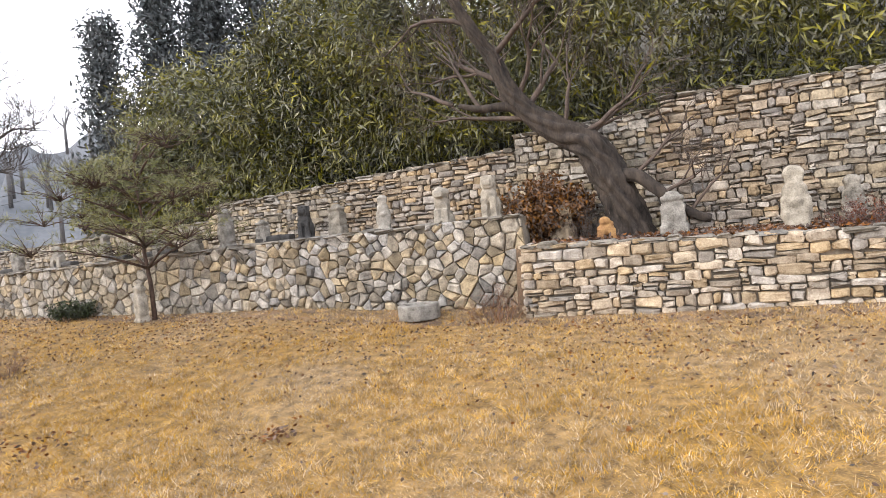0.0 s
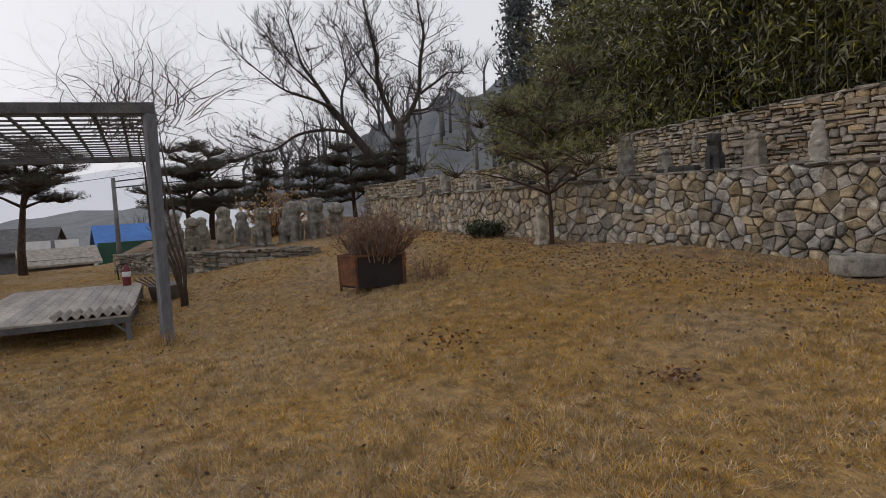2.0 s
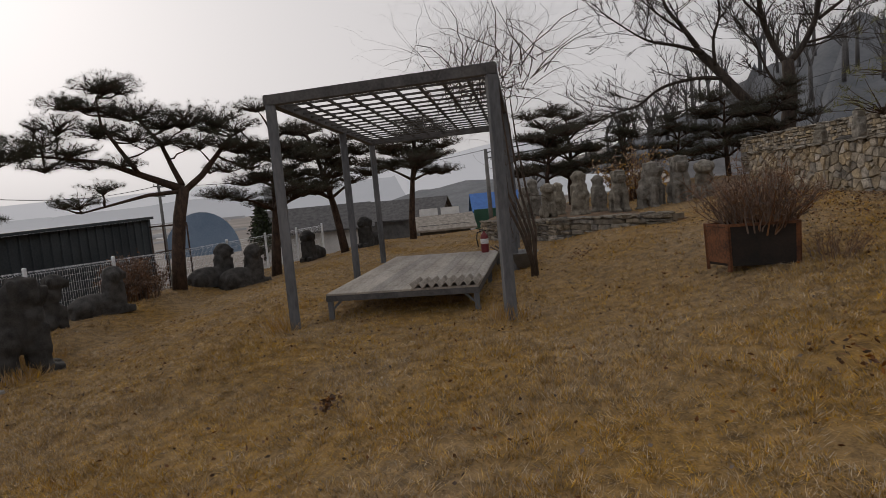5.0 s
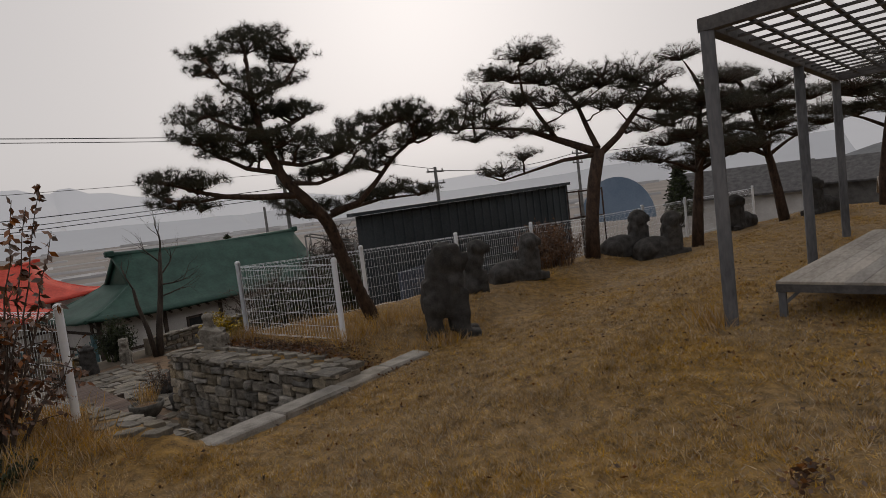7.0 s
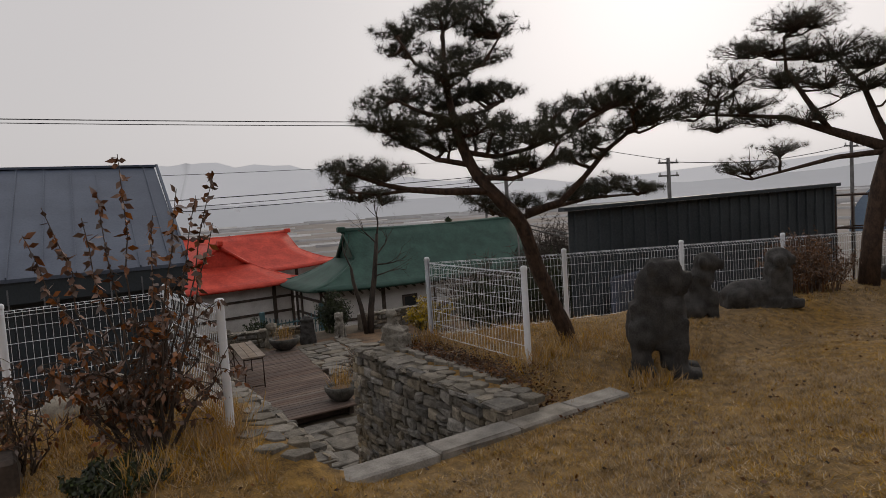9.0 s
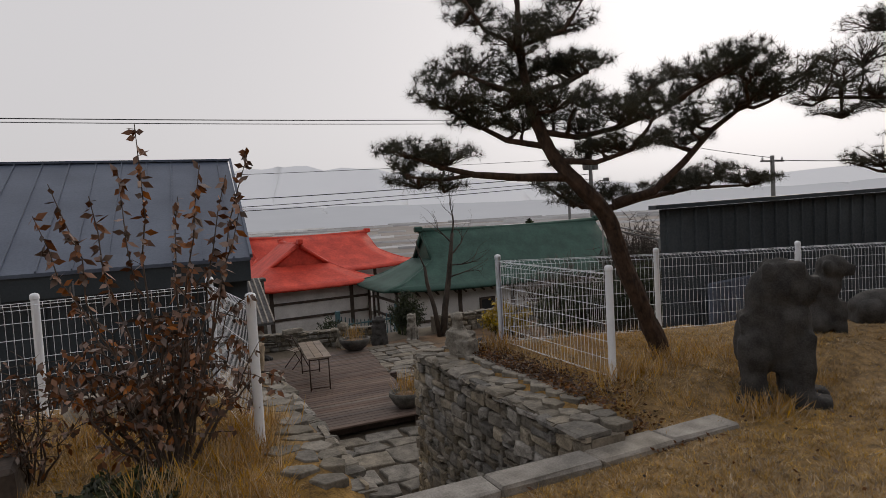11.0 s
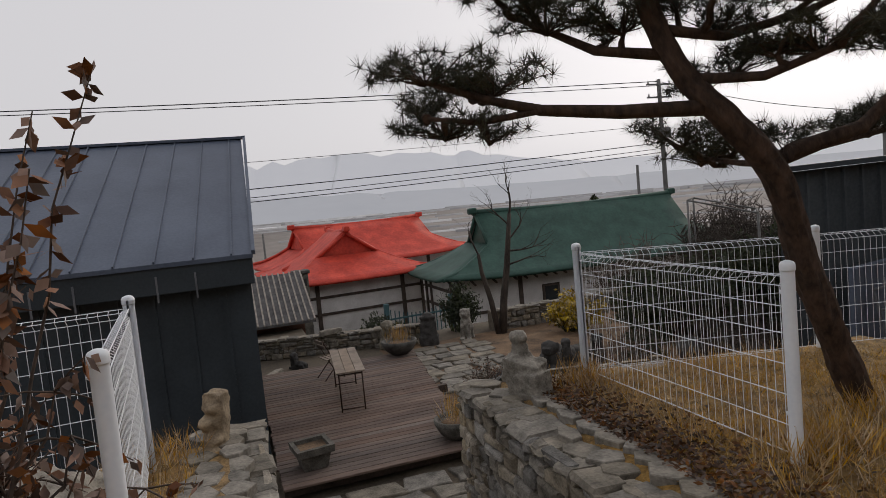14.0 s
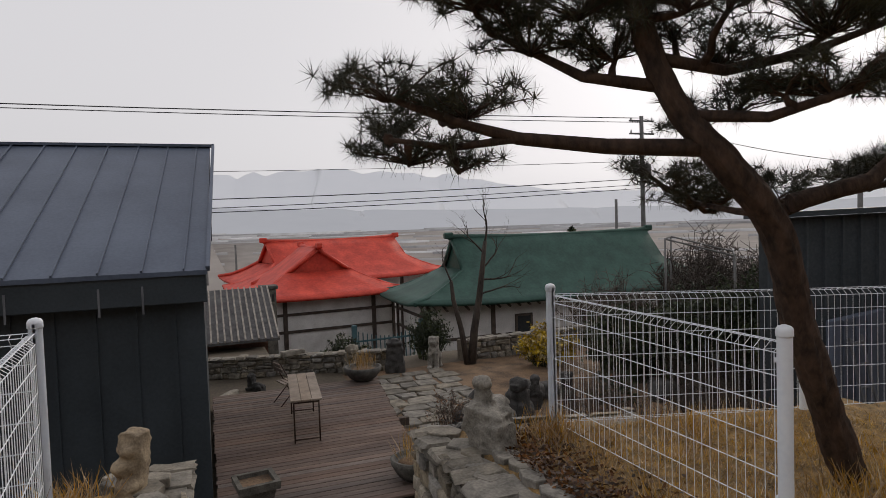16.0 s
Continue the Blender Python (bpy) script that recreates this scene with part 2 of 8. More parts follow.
# gloom beneath the bamboo is put into this soil's colour
M_UNDER = mat("shade_toned_hill_soil", (0.015, 0.014, 0.007), (0.05, 0.042, 0.022), 2.0, 0.95, 0.3, 20)
M_GLASS = mat("window_glass", (0.02, 0.025, 0.03), (0.04, 0.045, 0.05), 1.0, 0.08, 0.0, 10)
M_ORANGE = mat("yellow_sign_paint", (0.65, 0.32, 0.02), (0.75, 0.40, 0.04), 2.0, 0.6, 0.0, 10)

M_DARKB.node_tree.nodes["Principled BSDF"].inputs["Specular IOR Level"].default_value = 0.15
# emission imitates haze brightness on hills, woods and fields; none is a lamp
for hazed_mat, haze_glow, power in ((M_HILLF, (0.93, 0.93, 0.97, 1), 0.64), (M_HILLN, (0.90, 0.91, 0.96, 1), 0.44), (M_FOREST, (0.8, 0.85, 0.95, 1), 0.07), (M_PLAIN, (0.9, 0.9, 0.92, 1), 0.04)):
    bsdf = hazed_mat.node_tree.nodes["Principled BSDF"]
    bsdf.inputs["Emission Color"].default_value, bsdf.inputs["Emission Strength"].default_value = haze_glow, power

# ---- mesh helpers ----
def mesh_ob(name, bm, material, parent=None, label=""):
    me = bpy.data.meshes.new(name)
    bm.to_mesh(me)
    bm.free()
    for mm in (material if isinstance(material, (list, tuple)) else [material]):
        me.materials.append(mm)
    ob = new(name, me)
    if parent is not None:
        ob.parent = parent
    if label:
        ob["label"] = label
    return ob


def part(name, bm, material, parent, label=""):
    return mesh_ob(name, bm, material, parent, label)


def thing(name, label, category, at=(0, 0, 0), rz=0.0, group="", kind=""):
    ob = new(name)
    ob.matrix_basis = pose(at[0], at[1], at[2], 0, 0, rz)
    return tagged(ob, label, category, group, kind)


def smooth(ob):
    for f in ob.data.polygons:
        f.use_smooth = True
    return ob


def box(bm, x0, y0, z0, x1, y1, z1, bevel=0.0, m=None):
    r = bmesh.ops.create_cube(bm, size=1.0)
    vs = r["verts"]
    for v in vs:
        v.co = Vector((x0 + (v.co.x + 0.5) * (x1 - x0), y0 + (v.co.y + 0.5) * (y1 - y0), z0 + (v.co.z + 0.5) * (z1 - z0)))
    if bevel:
        es = list({e for v in vs for e in v.link_edges})
        out = bmesh.ops.bevel(bm, geom=es, offset=bevel, segments=1, affect="EDGES")
        vs = list({v for f in out["faces"] for v in f.verts} | {v for v in vs if v.is_valid})
    if m is not None:
        bmesh.ops.transform(bm, matrix=m, verts=[v for v in vs if v.is_valid])
    return vs


def beam(bm, a, b, w, h, up=(0, 0, 1), bevel=0.0):
    a, b = Vector(a), Vector(b)
    d = b - a
    y = d.normalized()
    u = Vector(up)
    x = y.cross(u)
    if x.length < 1e-4:
        x = y.cross(Vector((1, 0, 0)))
    x.normalize()
    z = x.cross(y)
    m = Matrix((x, y, z)).transposed().to_4x4()
    m.translation = a
    box(bm, -w / 2, 0, -h / 2, w / 2, d.length, h / 2, bevel, m)


def tube(bm, pts, radii, sides=6, cap=True):
    rings = []
    pts = [Vector(p) for p in pts]
    u = None
    for i, p in enumerate(pts):
        d = (pts[min(i + 1, len(pts) - 1)] - pts[max(i - 1, 0)])
        if d.length < 1e-6:
            d = Vector((0, 0, 1))
        d.normalize()
        if u is None:
            u = d.cross(Vector((0.31, 0.87, 0.12)))
            if u.length < 1e-3:
                u = d.cross(Vector((1, 0, 0)))
        u = (u - d * u.dot(d)).normalized()
        w = d.cross(u)
        r = radii[i] if not isinstance(radii, float) else radii
        rings.append([bm.verts.new(p + (u * math.cos(2 * math.pi * k / sides) + w * math.sin(2 * math.pi * k / sides)) * r) for k in range(sides)])
    for a, b in zip(rings, rings[1:]):
        for k in range(sides):
            f = bm.faces.new((a[k], a[(k + 1) % sides], b[(k + 1) % sides], b[k]))
            f.smooth = True
    if cap:
        bm.faces.new(rings[0][::-1])
        bm.faces.new(rings[-1])


def lathe(bm, profile, sides=20, at=(0, 0, 0), close=True):
    rings = [[bm.verts.new((at[0] + r * math.cos(2 * math.pi * k / sides), at[1] + r * math.sin(2 * math.pi * k / sides), at[2] + z)) for k in range(sides)] for r, z in profile]
    for a, b in zip(rings, rings[1:]):
        for k in range(sides):
            bm.faces.new((a[k], a[(k + 1) % sides], b[(k + 1) % sides], b[k])).smooth = True
    if close:
        bm.faces.new(rings[0][::-1])
        bm.faces.new(rings[-1])


def soup(name, verts, faces, material, parent=None, label="", kind="stuff", category=""):
    """One mesh of many loose small faces from arrays."""
    me = bpy.data.meshes.new(name)
    me.vertices.add(len(verts))
    me.vertices.foreach_set("co", np.asarray(verts, np.float32).ravel())
    n, k = faces.shape
    me.loops.add(n * k)
    me.loops.foreach_set("vertex_index", faces.astype(np.int32).ravel())
    me.polygons.add(n)
    me.polygons.foreach_set("loop_start", np.arange(0, n * k, k, dtype=np.int32))
    me.update(calc_edges=True)
    me.materials.append(material)
    ob = new(name, me)
    if parent is not None:
        ob.parent = parent
    return tagged(ob, label, category, "", kind)


def step01(a, b, x):
    k = np.clip((x - a) / (b - a), 0, 1)
    return k * k * (3 - 2 * k)


# ---- plan numbers ----
STAIR_X0, STAIR_X1 = -10.60, -8.72
KERB_Y = -2.85
YARD_Z = -2.25


def fence_y(x):
    return -6.14 + (x + 11.6) * -0.215


def low_wall_y(x):
    return 9.6 + (x + 15.5) * 0.085


def lawn_z(x, y):
    b = -0.32 + np.where(y > 0, 0.105, 0.07) * y
    w = step01(-9.2, -11.2, x) * step01(-2.0, 0.3, y) * (1 - step01(3.8, 6.5, y))
    z = b + (-0.1 - b) * w
    bed = step01(-10.3, -10.9, x) * step01(-2.9, -3.9, y)
    z = z + (-0.29 - z) * bed
    left = step01(-9.0, -8.5, x) * step01(-2.0, -3.4, y)
    z = z + (-0.24 - z) * left
    rise = np.interp(x, [-18, -14.6, -11.3, -8.5, -5.2, -1], [0.27, 0.27, 0.135, 0.02, -0.17, -0.17])
    return z + rise * step01(1.0, 9.5, y)


def ground_z(x, y):
    """The lie of the land: lawn, stairwell, lower yard, village and plain; terraces and hillside at the back."""
    x, y = np.asarray(x, float), np.asarray(y, float)
    z = lawn_z(x, np.clip(y, -7, 12))
    z = z + step01(-26, -60, x) * -3.0
    yard = YARD_Z + step01(-18.0, -24, y) * -2.1 + step01(-40, -70, y) * -2.5
    yard = yard + step01(-30, -60, x) * -1.5
    edge = np.where(x < -9.6, fence_y(x) - 0.25, -6.45)
    z = z + (yard - z) * step01(0, 0.25, edge - y)
    pit = (x > STAIR_X0) & (x < STAIR_X1) & (y < KERB_Y - 0.1)
    z = np.where(pit, YARD_Z - 0.02, z)
    wy = np.where(x > -5.2, 10.15, low_wall_y(x) + 0.3)
    terr = np.where(x > -5.2, 1.40 - (x + 5.05) * 0.033, 1.80 + (x + 10) * 0.008)
    back = (y > wy) & (x > -17.6)
    z = np.where(back, np.maximum(terr, z - 3), z)
    up = 2.25 + step01(-14, -4, x) * 0.75
    hill = up + np.clip(y - 13, 0, 200) * 0.42
    hill = hill + (z - hill) * step01(-17.5, -23, x) * (1 - step01(14, 22, y))
    z = np.where((y > 12.6) & (x > -24), hill, z)
    wide = step01(-24, -60, x)
    far = lawn_z(x, np.clip(y, -7, 12)) + np.clip(y - 16, 0, 300) * 0.2 - 3 * wide
    z = np.where((y > 12.6) & (x <= -24), far, z)
    return z


def ground_h(x, y):
    return float(ground_z(x, y))


def graded(lo, hi, step, outer, extra=()):
    mid = list(np.arange(lo, hi + 1e-6, step))
    a, b, d = lo, hi, step
    left, right = [], []
    while a > -outer or b < outer:
        d *= 1.22
        a, b = a - d, b + d
        if a > -outer * 1.2:
            left.append(a)
        if b < outer * 1.2:
            right.append(b)
    return np.array(sorted(set(np.round(left + mid + right + list(extra), 3))))


gx = graded(-30, 5, 0.5, 2600, (STAIR_X0 - 0.02, STAIR_X0 + 0.02, STAIR_X1 - 0.02, STAIR_X1 + 0.02, -5.22, -5.18, -10.9, -11.2, -8.4, -23.98, -24.02))
gy = graded(-26, 16, 0.25, 2600, (KERB_Y - 0.08, KERB_Y - 0.12, 12.58, 12.62, 10.13, 10.17))
GX, GY = np.meshgrid(gx, gy, indexing="ij")
GZ = ground_z(GX, GY)
GZ = GZ + 0.02 * np.sin(GX * 1.3 + GY * 0.7) * np.sin(GY * 1.1 - GX * 0.4) * (np.abs(GX + 12) < 20)
nxg, nyg = len(gx), len(gy)
idx = np.arange(nxg * nyg).reshape(nxg, nyg)
gf = np.stack([idx[:-1, :-1], idx[1:, :-1], idx[1:, 1:], idx[:-1, 1:]], -1).reshape(-1, 4)
ground = soup("ground", np.stack([GX, GY, GZ], -1).reshape(-1, 3), gf, M_SOIL, None, "dry winter lawn falling away to village and fields", "structure", "ground")
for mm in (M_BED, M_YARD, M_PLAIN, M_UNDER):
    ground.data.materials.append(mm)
cx, cy = 0.5 * (gx[:-1] + gx[1:]), 0.5 * (gy[:-1] + gy[1:])
CX, CY = np.meshgrid(cx, cy, indexing="ij")
gm = np.zeros(CX.shape, np.int32)
gm[(CY > 9.4) & (CX > -24)] = 1
# slope behind the upper wall gets the soil painted dark as shade
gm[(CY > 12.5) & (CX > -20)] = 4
gm[(CY < np.where(CX < -9.6, fence_y(CX) - 0.2, -6.4))] = 2
gm[(CX < -12.2) & (CX > -26) & (CY > -17) & (CY < fence_y(CX) - 0.2)] = 1
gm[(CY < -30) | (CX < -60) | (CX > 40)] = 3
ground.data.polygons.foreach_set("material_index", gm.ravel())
for poly in ground.data.polygons:
    poly.use_smooth = True


# ---- stones and walls ----
def stone(poly, depth, bulge, rng):
    """One wall stone from its outline (s, z): rounded front at +depth, open back."""
    bm = bmesh.new()
    c = sum((Vector(p) for p in poly), Vector((0, 0))) / len(poly)
    rings = []
    tx, tz = rng.uniform(-0.16, 0.16), rng.uniform(-0.16, 0.16)
    for k, d in ((1.0, 0.0), (1.0, depth * 0.55), (0.93, depth * 0.92), (0.62, depth + bulge * rng.uniform(-0.1, 0.7))):
        rings.append([bm.verts.new((c.x + (p[0] - c.x) * k, -d - rng.uniform(0, 0.012) * (k < 1) - (d > 0) * (tx * (p[0] - c.x) + tz * (p[1] - c.y)) * k, c.y + (p[1] - c.y) * k)) for p in poly])
    n = len(poly)
    for a, b in zip(rings, rings[1:]):
        for i in range(n):
            bm.faces.new((a[i], a[(i + 1) % n], b[(i + 1) % n], b[i]))
    bm.faces.new(rings[-1])
    bmesh.ops.recalc_face_normals(bm, faces=bm.faces)
    return bm, c


def clip_poly(poly, px, pz, nx, nz):
    out = []
    for i in range(len(poly)):
        a, b = poly[i], poly[(i + 1) % len(poly)]
        da = (a[0] - px) * nx + (a[1] - pz) * nz
        db = (b[0] - px) * nx + (b[1] - pz) * nz
        if da <= 0:
            out.append(a)
        if da * db < 0:
            k = da / (da - db)
            out.append((a[0] + (b[0] - a[0]) * k, a[1] + (b[1] - a[1]) * k))
    return out


def rubble(length, low, top, size, gap, rng, flat=1.0):
    """Outlines of irregular stones over a face: cells round scattered seeds, drawn in by the joint."""
    seeds = []
    nz = max(1, round(2.1 / (size * flat)))
    for j in range(-1, nz + 3):
        for i in range(-1, int(length / size) + 2):
            if rng.random() < 0.13:
                continue
            if rng.random() < 0.22:
                seeds.append(((i + rng.uniform(0.2, 0.8)) * size, -0.2 + (j + rng.uniform(0.2, 0.8)) * size * flat))
            seeds.append(((i + 0.5 * (j % 2) + rng.uniform(-0.46, 0.46)) * size, -0.2 + (j + rng.uniform(-0.44, 0.44)) * size * flat))
    cells = []
    for a in seeds:
        lo, hi = low(a[0]), top(a[0])
        if not (-0.1 < a[0] < length + 0.1 and lo - 0.1 < a[1] < hi):
            continue
        poly = [(max(0, a[0] - size * 2), lo - 0.12), (min(length, a[0] + size * 2), lo - 0.12), (min(length, a[0] + size * 2), top(min(length, a[0] + size))), (max(0, a[0] - size * 2), top(max(0, a[0] - size)))]
        for b in seeds:
            dx, dz = b[0] - a[0], b[1] - a[1]
            if b is a or abs(dx) > size * 3 or abs(dz) > size * 3:
                continue
            l = math.hypot(dx, dz / flat)
            poly = clip_poly(poly, (a[0] + b[0]) / 2 - dx / l * gap / 2, (a[1] + b[1]) / 2 - dz / l * gap / 2, dx, dz / flat / flat)
            if len(poly) < 3:
                break
        if len(poly) >= 3 and max(p[1] for p in poly) - min(p[1] for p in poly) > 0.04:
            cells.append([(p[0] + rng.uniform(-0.008, 0.008), p[1] + rng.uniform(-0.008, 0.008)) for p in poly])
    return cells


def courses(length, low, top, size, height, gap, rng):
    """Outlines of roughly coursed flat stones."""
    cells, z = [], min(low(0), low(length)) - 0.08
    peak = max(top(0), top(length), top(length / 2))
    while z < peak:
        h = height * rng.uniform(0.75, 1.6)
        s = -rng.uniform(0, size)
        while s < length:
            w = size * rng.choice((0.55, 0.8, 1.0, 1.25, 1.7)) * rng.uniform(0.85, 1.15)
            a, b = max(0, s), min(length, s + w)
            mid = (a + b) / 2
            if b - a > 0.05 and z < top(mid) - 0.02 and z + h > low(mid):
                split = rng.random() < 0.3 and h > height * 0.9
                for z0, z1 in (((z, z + h * 0.5), (z + h * 0.5, z + h)) if split else ((z, z + h),)):
                    z1 = min(z1, top(mid) + 0.01)
                    if z1 - z0 < 0.03:
                        continue
                    g = gap / 2
                    j = lambda k=0.024: rng.uniform(-k, k)
                    cut = min(b - a, z1 - z0) * 0.34
                    poly = [(a + g + cut * rng.random(), z0 + g + j()), (b - g - cut * rng.random(), z0 + g + j()), (b - g + j(0.01), z0 + g + cut * rng.random()),
                            (b - g + j(0.01), z1 - g - cut * rng.random()), (b - g - cut * rng.random(), z1 - g + j()), (a + g + cut * rng.random(), z1 - g + j()), (a + g + j(0.01), z1 - g - cut * rng.random()), (a + g + j(0.01), z0 + g + cut * rng.random())]
                    cells.append(poly)
            s += w
        z += h
    return cells


def rounded(cells, k=0.2):
    """Cells with their corners worn off."""
    out = []
    for c in cells:
        p = []
        for a, b in zip(c, c[1:] + c[:1]):
            p += [(a[0] + (b[0] - a[0]) * k, a[1] + (b[1] - a[1]) * k), (b[0] + (a[0] - b[0]) * k, b[1] + (a[1] - b[1]) * k)]
        out.append(p)
    return out


def stone_wall(name, label, start, end, low, top, thick, cells, material, rng, depth=0.09, near=300, pick=None, cap=True):
    """A wall from start to end (plan), face towards its right-hand side as walked; stones are parts."""
    a, b = Vector(start), Vector(end)
    length = (b - a).length
    yaw = math.atan2(b.y - a.y, b.x - a.x)
    base = tagged(new(name), label, "stone wall", "", "structure")
    base.matrix_basis = Matrix.Translation((a.x, a.y, 0)) @ Matrix.Rotation(yaw, 4, "Z")
    bm = bmesh.new()
    n = max(2, int(length / 0.5))
    for i in range(n):
        s0, s1 = length * i / n, length * (i + 1) / n
        vs = [bm.verts.new(p) for p in ((s0, 0, low(s0) - 0.3), (s1, 0, low(s1) - 0.3), (s1, 0, top(s1) - 0.03), (s0, 0, top(s0) - 0.03), (s0, thick, low(s0) - 0.3), (s1, thick, low(s1) - 0.3), (s1, thick, top(s1) - 0.03), (s0, thick, top(s0) - 0.03))]
        for f in ((0, 1, 2, 3), (5, 4, 7, 6), (3, 2, 6, 7)) + (((4, 0, 3, 7),) if i == 0 else ()) + (((1, 5, 6, 2),) if i == n - 1 else ()):
            bm.faces.new([vs[k] for k in f])
    part("core", bm, M_MORTAR, base, "mortar core of the wall")
    mids = [(sum(p[0] for p in c) / len(c), c) for c in cells]
    if len(mids) > near:
        key = pick if pick is not None else length / 2
        mids.sort(key=lambda q: abs(q[0] - key))
    rest = []
    for k, (_, poly) in enumerate(mids):
        if k < near:
            sb, c = stone(poly, depth * rng.uniform(0.75, 1.25), 0.035, rng)
            for v in sb.verts:
                v.co -= Vector((c.x, 0, c.y))
            ob = part("stone", sb, material, base)
            ob.location = (c.x, 0, c.y)
        else:
            rest.append(poly)
    if rest:
        vv, ff = [], []
        for poly in rest:
            c = (sum(p[0] for p in poly) / len(poly), sum(p[1] for p in poly) / len(poly))
            d = depth * rng.uniform(0.75, 1.25)
            o = len(vv)
            k = len(poly)
            for sc, dd in ((1, 0), (1, d * 0.6), (0.8, d)):
                vv += [(c[0] + (p[0] - c[0]) * sc, -dd, c[1] + (p[1] - c[1]) * sc) for p in poly]
            for r in range(2):
                ff += [(o + r * k + i, o + r * k + (i + 1) % k, o + (r + 1) * k + (i + 1) % k, o + (r + 1) * k + i) for i in range(k)]
            ff.append(tuple(o + 2 * k + i for i in range(k)))
        me = bpy.data.meshes.new("far_stones")
        me.from_pydata(vv, [], ff)
        me.materials.append(M_STONE_LI)
        ob = new("far_stones", me)
        ob.parent = base
        tagged(ob, "", "", "", "stuff")
    if cap:
        s = 0.0
        while s < length - 0.05:
            w = min(rng.uniform(0.13, 0.36), length - s)
            cb = bmesh.new()
            zt = top(s + w / 2)
            box(cb, 0.006, -depth - rng.uniform(0, 0.04), rng.uniform(-0.015, 0), w - 0.006, thick * rng.uniform(0.35, 0.9), rng.uniform(0.03, 0.065), 0.02)
            for v in cb.verts:
                v.co += Vector((rng.uniform(-0.02, 0.02), rng.uniform(-0.035, 0.035), rng.uniform(-0.012, 0.012)))
            ob = part("cap_stone", cb, M_FLAG, base)
            ob.location = (s, 0, zt - 0.035)
            s += w
    return base


rng = random.Random(5)
lw = Vector((-17.5, low_wall_y(-17.5))), Vector((-5.15, low_wall_y(-5.15)))
llen = (lw[1] - lw[0]).length
low_top = lambda s: 1.76 + s / llen * 0.09
low_low = lambda s: 0.86 - s / llen * 0.34
stone_wall("wall_lower", "rubble field-stone retaining wall with a ledge of statues", lw[0], lw[1], low_low, low_top, 0.45, rubble(llen, low_low, low_top, 0.155, 0.006, rng), M_STONE_L, rng, 0.06, pick=llen * 0.78)
rlow, rtop = (lambda s: 0.46), (lambda s: 1.44 - s * 0.033)
stone_wall("wall_front", "warm coursed stone retaining wall of the raised bed", (-5.05, 9.95), (3.0, 9.95), rlow, rtop, 0.4, rounded(courses(8.05, rlow, rtop, 0.175, 0.092, 0.009, rng)), M_STONE_W, rng, 0.06, pick=2.2)
stone_wall("wall_return", "warm coursed stone side of the raised bed", (-5.02, 10.75), (-5.02, 9.97), rlow, rtop, 0.4, rounded(courses(0.78, rlow, rtop, 0.16, 0.09, 0.009, rng)), M_STONE_W, rng, 0.06, cap=False)
ulow = lambda s: 1.6
utop = lambda s: 2.28 + s * 0.012 if s < 11.3 else 2.68 + (s - 11.3) * 0.036
stone_wall("wall_upper", "tall coursed stone retaining wall under the bamboo", (-23.3, 11.95), (-5.6, 12.05), ulow, utop, 0.45, courses(17.7, ulow, utop, 0.17, 0.088, 0.010, rng), M_STONE_U, rng, 0.06, near=300, pick=16)
u2low = lambda s: 1.2
u2top = lambda s: 3.10 + s * 0.025 if s < 2.2 else 3.32 - (s - 2.2) * 0.03
stone_wall("wall_upper_2", "tall warm stone retaining wall behind the raised bed", (-5.6, 12.0), (3.4, 12.0), u2low, u2top, 0.45, courses(9.0, u2low, u2top, 0.17, 0.086, 0.010, rng), M_STONE_U, rng, 0.06, pick=3.0)

# ---- stairwell, kerb, lower yard ----
swlow, swtop = (lambda s: -2.4), (lambda s: -0.30 - s / 3.75 * 0.05)
WALL_STAIR = stone_wall("wall_stair", "grey dry-stone retaining wall beside the garden steps", (STAIR_X0, -6.75), (STAIR_X0, -2.95), swlow, swtop, 0.34, courses(3.8, swlow, swtop, 0.20, 0.118, 0.010, rng), M_STONE_G, rng, 0.07, near=300)
stone_wall("wall_corner", "grey dry-stone end of the retaining wall", (-12.6, -6.35), (-10.66, -6.73), swlow, lambda s: -0.31, 0.4, courses(1.96, swlow, lambda s: -0.31, 0.25, 0.125, 0.016, rng), M_STONE_G, rng, 0.08, near=120, pick=1.9, cap=False)
lwlow, lwtop = (lambda s: -2.4), (lambda s: -0.35)
WALL_LEFT = stone_wall("wall_stair_left", "low stone wall with flat coping beside the steps", (STAIR_X1, -3.0), (STAIR_X1, -6.95), lwlow, lwtop, 0.42, courses(3.95, lwlow, lwtop, 0.3, 0.14, 0.016, rng), M_STONE_G, rng, 0.05, near=120)
stone_wall("wall_kerb", "stone riser under the lawn kerb", (STAIR_X0, KERB_Y - 0.16), (STAIR_X1, KERB_Y - 0.16), lambda s: -2.4, lambda s: -0.53, 0.1, courses(1.88, lambda s: -2.4, lambda s: -0.53, 0.3, 0.14, 0.016, rng), M_STONE_G, rng, 0.04, near=60, cap=False)
kerb = tagged(new("lawn_kerb"), "pale worn granite kerb edging the lawn", "kerb", "", "structure")
x = -12.05
while x < -8.3:
    w = rng.uniform(0.75, 1.1)
    kb = bmesh.new()
    yk = KERB_Y + 0.0 + (0.02 * (x + 10))
    zk = ground_h(min(-8.8, max(-11.9, x + w / 2)), KERB_Y + 0.35)
    box(kb, 0.005, -0.15, -0.16, w - 0.005, 0.15, 0.0, 0.02)
    for v in kb.verts:
        v.co += Vector((0, rng.uniform(-0.012, 0.012), rng.uniform(-0.008, 0.008)))
    ob = part("kerb_stone", kb, M_COPING, kerb)
    ob.location = (x, yk, zk + 0.05)
    x += w
steps = tagged(new("garden_steps"), "rough stone steps down to the yard", "steps", "", "structure")
